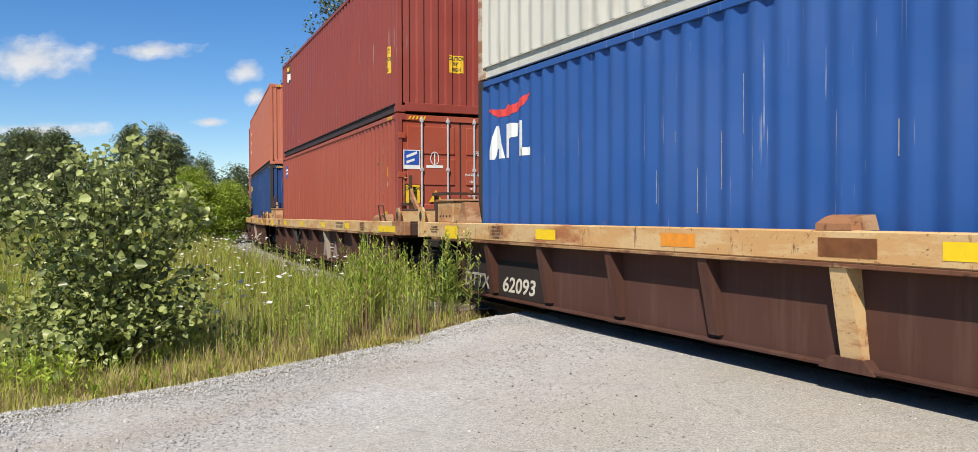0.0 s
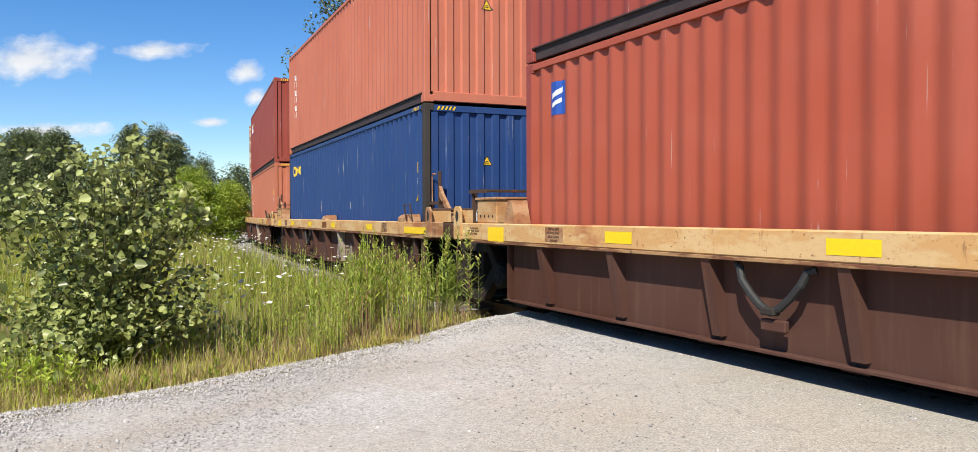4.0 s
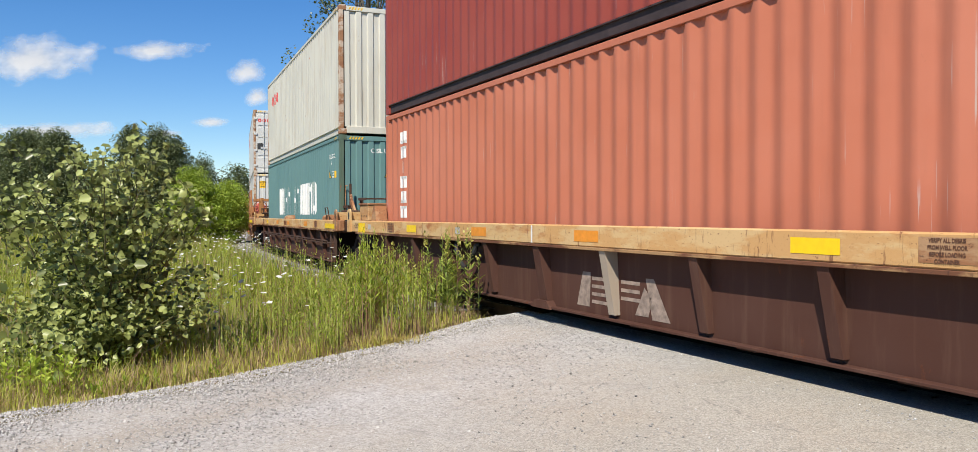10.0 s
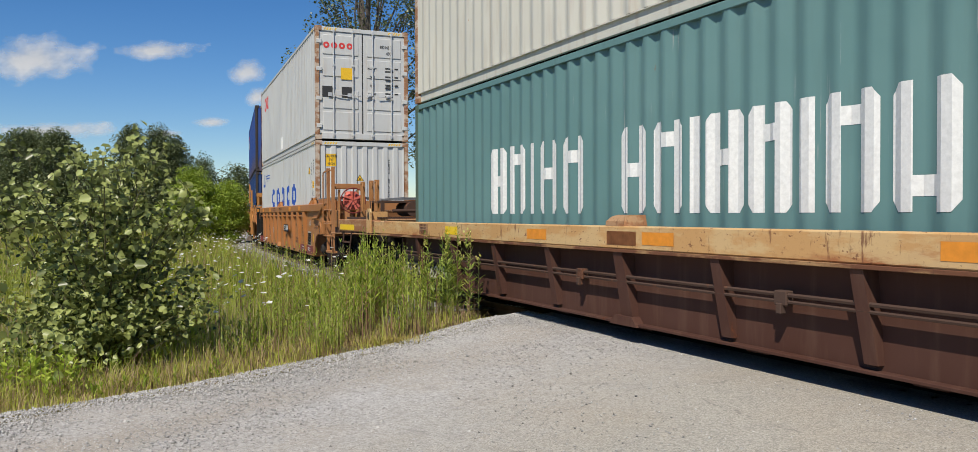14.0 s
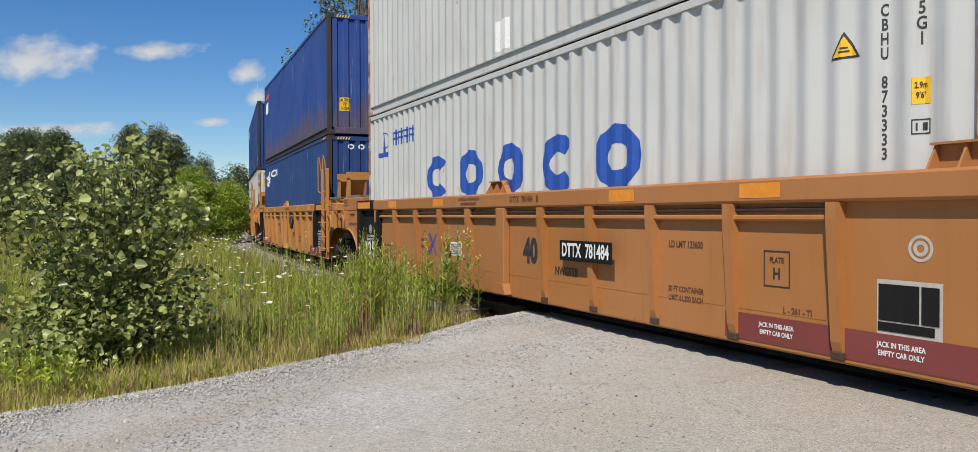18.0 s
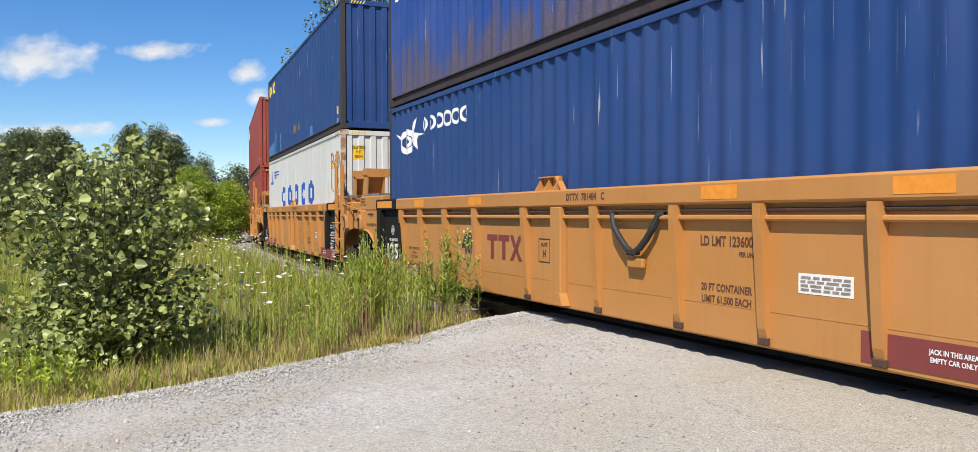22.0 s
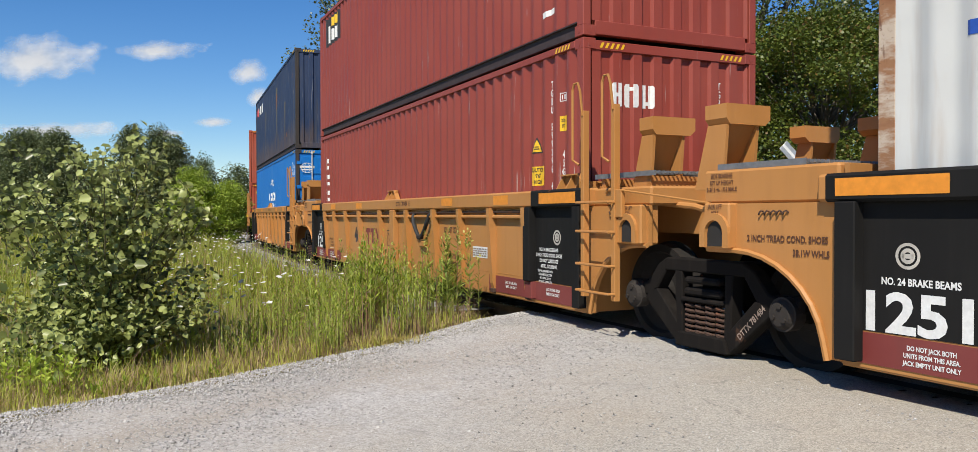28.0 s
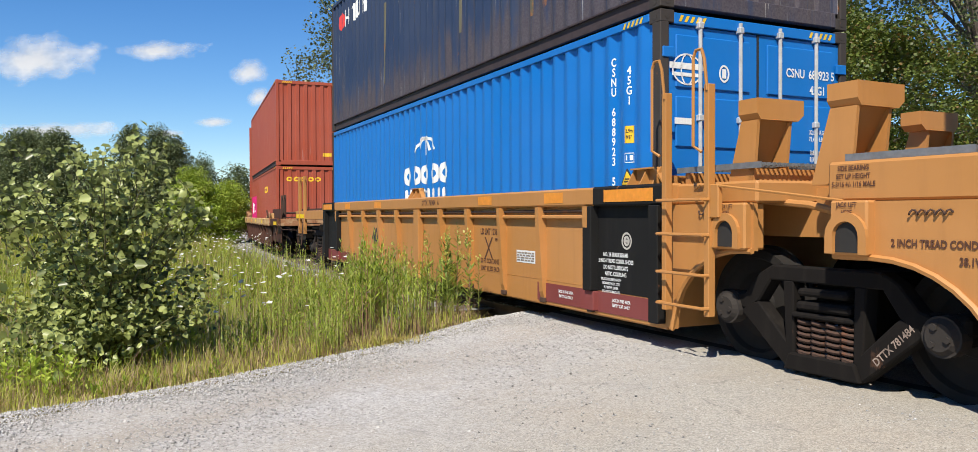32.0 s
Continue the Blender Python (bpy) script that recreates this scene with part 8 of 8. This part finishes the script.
# white flower heads on thin stalks
P, d, off = scatter(5200, -14, -1.2, 7.6, 30, 0.5, 40, 2.0)
cl = np.array([noise.noise((p[0] * 0.35, p[1] * 0.3, 9.0)) for p in P])
k = rng.random(len(P)) < np.clip(0.26 + 0.9 * cl, 0.03, 0.75) * np.where(P[:, 0] < -0.42 * P[:, 1], 0.15, 1.0)
P = P[k]
h = rng.uniform(0.45, 0.85, len(P))
T = P + np.array([0, 0, 1.0]) * h[:, None]
heads = []
tilt = np.stack([rng.normal(0, 0.16, len(P)), rng.normal(-0.14, 0.12, len(P)), np.ones(len(P))], axis=1)
wide = rng.uniform(0.018, 0.042, len(P))
for q in range(7):
    a = q * 0.8976 + rng.uniform(0, 0.5, len(P))
    al = np.stack([np.cos(a), np.sin(a), -np.cos(a) * tilt[:, 0] - np.sin(a) * tilt[:, 1] + 0.12], axis=1)
    heads.append(leaf_arrays(T, wide * rng.uniform(0.8, 1.15, len(P)), al, tilt, 0.42, 0.1))
fl = tagged(part("white_wildflowers", raw_mesh("flowers", *joined(heads)), FLOWER), "small white wildflower heads over the meadow", "flowers", kind="stuff")
part("stalks", raw_mesh("stalks", *blade_arrays(P, h, np.full(len(P), 0.002), np.full(len(P), 0.0), rng.uniform(0, 6.28, len(P)))), WEED_STEM, fl)


# ---------- bush and trees ----------
def limb(bm, a, b, r0, r1, bend=0.0, n=6, seg=4):
    a, b = Vector(a), Vector(b)
    pts = []
    side = Vector((random.uniform(-1, 1), random.uniform(-1, 1), 0.2)) * bend * (b - a).length
    for i in range(seg + 1):
        t = i / seg
        pts.append((a.lerp(b, t) + side * math.sin(math.pi * t), r0 + (r1 - r0) * t))
    prev = None
    for i, (p, r) in enumerate(pts):
        d = (pts[min(i + 1, seg)][0] - pts[max(i - 1, 0)][0]).normalized()
        u = d.orthogonal().normalized()
        w = d.cross(u)
        ringv = [bm.verts.new(p + (u * math.cos(k * 2 * math.pi / n) + w * math.sin(k * 2 * math.pi / n)) * r) for k in range(n)]
        if prev:
            for k in range(n):
                bm.faces.new((prev[k], prev[(k + 1) % n], ringv[(k + 1) % n], ringv[k]))
        prev = ringv
    return [p for p, r in pts]


BUSH_LEAF = foliage("poplar_leaf", (0.062, 0.085, 0.016), (0.48, 0.53, 0.18), None, 0.0, 0.36, 0.36)


def bush():
    ob = thing("poplar_bush", "young poplar bush with pale rounded grey-green leaves", "bush")
    base = Vector((-3.82, 7.75, -0.14))
    pts = []
    random.seed(5)
    for k in range(17):
        a = k * 2.399
        r = 0.18 + 0.82 * math.sqrt((k + 0.5) / 17)
        hgt = 2.32 - 0.95 * (r - 0.18) ** 1.2 + random.uniform(-0.22, 0.12)
        bm = B()
        tip = base + Vector((math.cos(a) * r * 1.08, math.sin(a) * r * 0.9, hgt))
        way = limb(bm, base + Vector((math.cos(a) * 0.06, math.sin(a) * 0.06, 0)), tip, 0.014, 0.004, 0.07, 5, 6)
        for i in range(1, 7):
            for j in range(3 if i < 6 else 2):
                p0 = way[i]
                b = random.uniform(0, 6.28)
                ln = random.uniform(0.18, 0.46) * (1.15 - i * 0.1)
                p1 = p0 + Vector((math.cos(b) * ln, math.sin(b) * ln, random.uniform(0.0, 0.25)))
                limb(bm, p0, p1, 0.005, 0.002, 0.05, 4, 2)
                for q in range(14):
                    t = random.uniform(0.15, 1.05)
                    pts.append(p0.lerp(p1, t) + Vector((random.gauss(0, 0.05), random.gauss(0, 0.05), random.gauss(0, 0.05))))
            for q in range(6):
                pts.append(way[i].lerp(way[i - 1], random.random()) + Vector((random.gauss(0, 0.07), random.gauss(0, 0.07), 0)))
        part("stem", bm, STEM, ob)
    # leading shoots that stand out over the crown
    for k in range(15):
        a = k * 2.399 + 0.7
        r = 0.12 + 0.78 * random.random()
        p0 = base + Vector((math.cos(a) * r, math.sin(a) * r * 0.85, 1.55 - 0.5 * r))
        p1 = p0 + Vector((math.cos(a) * random.uniform(0.02, 0.22), math.sin(a) * 0.1, random.uniform(0.45, 0.88) - 0.25 * r))
        bm = B()
        way = limb(bm, p0, p1, 0.006, 0.002, 0.05, 5, 5)
        part("leading_shoot", bm, STEM, ob)
        for q in range(34):
            t = random.uniform(0.1, 1.02)
            b = q * 2.399
            pts.append(p0.lerp(p1, t) + Vector((math.cos(b), math.sin(b), random.uniform(-0.4, 0.3))) * random.uniform(0.02, 0.11))
    for k in range(26):
        a = k * 2.399
        r = 0.45 + 0.62 * random.random()
        bm = B()
        p0 = base + Vector((math.cos(a) * 0.1, math.sin(a) * 0.1, 0.1))
        p1 = base + Vector((math.cos(a) * r * 1.12, math.sin(a) * r * 0.95, 0.25 + 0.75 * random.random()))
        way = limb(bm, p0, p1, 0.009, 0.003, 0.1, 5, 4)
        part("low_branch", bm, STEM, ob)
        for q in range(110):
            t = random.uniform(0.35, 1.1)
            pts.append(p0.lerp(p1, t) + Vector((random.gauss(0, 0.13), random.gauss(0, 0.13), random.gauss(0, 0.13))))
    P = np.array([list(p) for p in pts])
    P = P[P[:, 2] > 0.08]
    n = len(P)
    th = rng.uniform(0, 6.28, n)
    al = np.stack([np.cos(th), np.sin(th), rng.normal(-0.55, 0.5, n)], axis=1)
    fc = np.stack([rng.normal(0, 0.7, n), rng.normal(-0.3, 0.7, n), rng.uniform(0.2, 1.0, n)], axis=1)
    lv = leaf_arrays(P, rng.gamma(10.0, 0.0053, n) + 0.012, al, fc, 0.43, 0.5)
    part("leaves", raw_mesh("leaves", *lv), BUSH_LEAF, ob)
    return ob


bush()


def tree(name, label, x, y, height, rx, rz, low, clumps, per, leaf, mat, seed, trunk_r=0.22, spread=0.75, flat=0.7, limbs=True, sway=None, z0=-0.12):
    """Tapered trunk, limbs to leaf clumps over an uneven crown."""
    random.seed(seed)
    r = np.random.default_rng(seed)
    ob = thing(name, label, "tree")
    bm = B()
    top = Vector((x + random.uniform(-0.6, 0.6), y + random.uniform(-0.6, 0.6), height * 0.86))
    way = limb(bm, (x, y, z0), top, trunk_r, trunk_r * 0.15, 0.02, 8, 8)
    C = []
    for k in range(clumps):
        a = k * 2.399 + random.uniform(-0.4, 0.4)
        t = (k + 0.5) / clumps
        z = low + (height - low) * (t ** 0.85)
        mid = (z - low) / max(0.1, height - low)
        rad = rx * (math.sin(math.pi * min(1.0, 0.14 + mid * 0.86)) ** 0.6) * random.uniform(0.35, 1.08)
        c = Vector((x + math.cos(a) * rad, y + math.sin(a) * rad, z + random.uniform(-0.4, 0.4)))
        C.append((c, random.uniform(0.6, 1.25)))
        if limbs and k % 2 == 0:
            q = way[min(8, max(2, int(8 * (z * 0.75) / height)))]
            limb(bm, q, c, trunk_r * 0.28, 0.02, 0.06, 5, 3)
    part("trunk", bm, BARK, ob)
    Ps = []
    for c, sc in C:
        n = int(per * sc * sc)
        g = r.normal(0, 1, (n, 3))
        g = g / np.maximum(np.linalg.norm(g, axis=1, keepdims=True), 1e-6) * (r.random((n, 1)) ** 0.45)
        Ps.append(np.array(list(c)) + g * np.array([1, 1, flat]) * spread * sc)
    P = np.concatenate(Ps)
    n = len(P)
    th = r.uniform(0, 6.28, n)
    al = np.stack([np.cos(th), np.sin(th), r.normal(-0.3, 0.4, n)], axis=1)
    fc = np.stack([r.normal(0, 0.6, n), r.normal(0, 0.6, n), r.uniform(0.3, 1.0, n)], axis=1)
    part("crown", raw_mesh("crown", *card_arrays(P, r.uniform(0.6, 1.3, n) * leaf, al, fc)), mat, ob)
    return ob


MAPLE = foliage("maple_leaf", (0.05, 0.08, 0.01), (0.16, 0.195, 0.026), (0.20, 0.12, 0.03), 0.1, 0.5, 0.3)
POPLAR = foliage("cottonwood_leaf", (0.065, 0.09, 0.03), (0.18, 0.21, 0.085), None, 0, 0.4, 0.25)
FAR_GREEN = foliage("far_tree_leaf", (0.065, 0.09, 0.032), (0.165, 0.195, 0.08), None, 0, 0.6, 0.2)
SHRUB = foliage("bright_shrub_leaf", (0.17, 0.26, 0.02), (0.36, 0.44, 0.05), None, 0, 0.55, 0.25)
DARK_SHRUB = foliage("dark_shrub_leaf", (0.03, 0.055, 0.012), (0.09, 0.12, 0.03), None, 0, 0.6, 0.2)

# beyond the track
tree("maple_tree", "dense green maple with touches of yellow-brown, behind the crossing", 11.6, 27.5, 8.0, 5.6, 3, 1.2, 190, 680, 0.10, MAPLE, 11, 0.26, 1.15, 0.55)
tree("maple_tree", "dense green maple standing behind the railway track", 4.2, 31.0, 7.6, 4.4, 3, 1.6, 85, 480, 0.10, MAPLE, 12, 0.22, 1.1, 0.55)
tree("cottonwood_tree", "tall cottonwood with loose grey-green crown and sky gaps", 22.5, 36.0, 21, 6.5, 6, 2.5, 170, 270, 0.16, POPLAR, 13, 0.42, 1.25, 0.8)
tree("cottonwood_tree", "tall cottonwood with loose grey-green crown behind the maple", 13.5, 41.0, 19, 6.0, 6, 2.5, 170, 270, 0.16, POPLAR, 14, 0.4, 1.25, 0.8)
tree("cottonwood_tree", "tall cottonwood with grey-green crown behind the train", 4.5, 45.0, 19, 5.5, 6, 2.5, 130, 230, 0.16, POPLAR, 15, 0.4, 1.25, 0.8)
tree("cottonwood_tree", "tall cottonwood leaning over the curve of the track", -6.8, 46.0, 18, 5.2, 6, 5.0, 100, 210, 0.14, POPLAR, 16, 0.38, 1.1, 0.8)
tree("cottonwood_tree", "tall cottonwood at the edge of the wood", 31.0, 30.0, 20, 6.5, 6, 2.5, 140, 250, 0.17, POPLAR, 17, 0.42, 1.3, 0.8)
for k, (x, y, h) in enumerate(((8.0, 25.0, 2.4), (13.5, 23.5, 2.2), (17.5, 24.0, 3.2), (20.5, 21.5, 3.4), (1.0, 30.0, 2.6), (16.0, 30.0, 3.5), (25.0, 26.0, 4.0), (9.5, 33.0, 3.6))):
    tree("shrub", "dark green shrub standing low among the trees", x, y, h, 1.7, 1, 0.1, 26, 90, 0.16, DARK_SHRUB, 30 + k, 0.05, 0.7, 0.7)

# over the meadow
tree("willow_tree", "round dark green tree at the far side of the meadow", -32.0, 55.0, 6.9, 2.6, 3, 0.6, 120, 420, 0.10, FAR_GREEN, 41, 0.25, 0.8, 0.85)
tree("willow_tree", "round dark green tree beside others across the meadow", -35.3, 57.0, 6.6, 2.4, 3, 0.6, 90, 420, 0.10, FAR_GREEN, 42, 0.22, 0.8, 0.85)
tree("willow_tree", "dark green tree with uneven crown across the meadow", -29.6, 54.0, 6.7, 1.7, 3, 0.6, 90, 400, 0.10, FAR_GREEN, 48, 0.22, 0.75, 0.9)
tree("willow_tree", "feathery dark green tree across the meadow", -22.7, 50.0, 6.7, 1.5, 3, 0.5, 80, 360, 0.09, FAR_GREEN, 43, 0.22, 0.62, 1.1)
tree("willow_tree", "feathery dark green tree behind the poplar bush", -21.1, 50.5, 6.5, 1.3, 3, 0.5, 80, 360, 0.09, FAR_GREEN, 44, 0.22, 0.6, 1.1)
tree("willow_tree", "feathery grey-green tree at the edge of a group", -19.9, 50.0, 6.0, 1.1, 3, 0.5, 70, 340, 0.09, FAR_GREEN, 49, 0.2, 0.58, 1.1)
tree("shrub", "low dark shrub between the meadow trees", -27.2, 54.0, 4.2, 1.9, 3, 0.2, 60, 330, 0.10, FAR_GREEN, 45, 0.1, 0.9, 0.8)
tree("shrub", "bright green rounded shrub at the curve of the track", -14.3, 38.0, 3.0, 1.3, 2, 0.1, 80, 420, 0.075, SHRUB, 46, 0.08, 0.6, 0.8)
tree("shrub", "bright green shrub beside the curving track", -12.7, 38.5, 2.7, 1.1, 2, 0.1, 60, 380, 0.075, SHRUB, 47, 0.08, 0.55, 0.8)
for k, (x, y, h) in enumerate(((-32, 88, 8), (-28.5, 90, 7.2), (-35, 86, 6.6), (-40, 85, 7), (-46, 82, 7), (-52, 78, 7.5), (-58, 72, 7), (-25.5, 95, 8.0))):
    tree("far_tree", "distant dark green tree on the skyline", x, y, h - 0.9, 2.6, 3, 0.4, 50, 190, 0.19, FAR_GREEN, 60 + k, 0.2, 1.2, 0.85, False)

# crossing sign seen from behind
GALV = plain("bare_aluminium_sign_back", (0.50, 0.50, 0.50), 0.4, 0.6, 0.1, 8)
sg = thing("crossing_sign", "crossed railway sign with bare metal backs on a steel post", "road sign")
part("post", tube(B(), [(6.35, 16.05, -0.1), (6.35, 16.05, 2.75)], 0.045, 8), GALV, sg)
for a in (45, -45):
    bl = box(B(), -0.61, 0.61, -0.004, 0.004, -0.115, 0.115, 0.002)
    b = part("blade", bl, GALV, sg)
    b.matrix_basis = pose(6.35, 15.99 if a > 0 else 15.975, 2.35, 0, a, 12)
    st = part("reflective_strip", box(B(), -0.6, 0.6, -0.0075, -0.0045, -0.03, 0.03), WHITE_INK, b)

# ---------- clouds ----------
def cloud_material():
    m, n, l, p = material("sunlit_cloud")
    tc = n.new("ShaderNodeTexCoord")
    ln = n.new("ShaderNodeVectorMath")
    ln.operation = "LENGTH"
    l.new(tc.outputs["UV"], ln.inputs[0])
    nz = noise_node(n, l, tc.outputs["Object"], 0.011, 5, 0.5, (1.0, 1.0, 1.6))
    a = n.new("ShaderNodeMath")
    a.operation = "MULTIPLY_ADD"
    l.new(nz, a.inputs[0])
    a.inputs[1].default_value = -1.38
    l.new(ln.outputs["Value"], a.inputs[2])
    al = ramp(n, l, a.outputs[0], 0.0, -0.55, 0.0, 0.9)
    df = n.new("ShaderNodeBsdfDiffuse")
    # the flat sheet takes even light, so noise colours its bright and shaded parts
    l.new(mixed(n, l, ramp(n, l, nz, 0.35, 0.68), (0.46, 0.475, 0.51), (0.58, 0.58, 0.59)), df.inputs["Color"])
    tp = n.new("ShaderNodeBsdfTransparent")
    mx = n.new("ShaderNodeMixShader")
    l.new(al, mx.inputs[0])
    l.new(tp.outputs[0], mx.inputs[1])
    l.new(df.outputs[0], mx.inputs[2])
    l.new(mx.outputs[0], n["Material Output"].inputs["Surface"])
    return m


CLOUD = cloud_material()
CLOUDS = []


def cloud(px, py, w, h, far=2000.0):
    """A flat far-off cloud in the direction px, py, in metres at that distance."""
    bm = B()
    uv = bm.loops.layers.uv.new("UVMap")
    n = 24
    vs = [[bm.verts.new(((i / n - 0.5) * w, 0.0, (j / 8 - 0.5) * h)) for j in range(9)] for i in range(n + 1)]
    for i in range(n):
        for j in range(8):
            f = bm.faces.new((vs[i][j], vs[i + 1][j], vs[i + 1][j + 1], vs[i][j + 1]))
            for lp in f.loops:
                lp[uv].uv = (lp.vert.co.x / w * 2, lp.vert.co.z / h * 2)
    c = tagged(part("cloud", bm, CLOUD), "small white fair-weather cloud low over the horizon", "cloud", kind="structure")
    CLOUDS.append((c, px, far, py))


for ci, (cx, cy, w, h) in enumerate(((75, 206, 330, 40), (262, 212, 100, 22), (340, 193, 96, 24), (412, 152, 60, 44), (397, 112, 96, 56), (55, 90, 290, 110), (250, 78, 190, 46))):
    K = (2000.0 + 25 * ci) / 1264.0
    cloud((cx - 784) * K, 1.4 + (343 - cy) * K, w * K, h * K, 2000.0 + 25 * ci)


# ---------- what moves ----------
def motions():
    for ob, at, half, z in MOVERS:
        rows = []
        for k in range(65):
            t = k * 0.5
            x, y, d = chord(run(t) + at, half)
            rows.append((t, pose(x, y, z, 0, 0, d)))
        walk(ob, rows)
    for ob, x, r in SPINS:
        rows = []
        for k in range(321):
            rows.append((k * 0.1, pose(x, 0, r, 0, math.degrees((run(k * 0.1) - run(0)) / r), 0)))
        walk(ob, rows)
    for ob, x, y, z in CLOUDS:
        walk(ob, [(0.0, pose(x, y, z)), (32.0, pose(x + 10.0, y, z))])


motions()
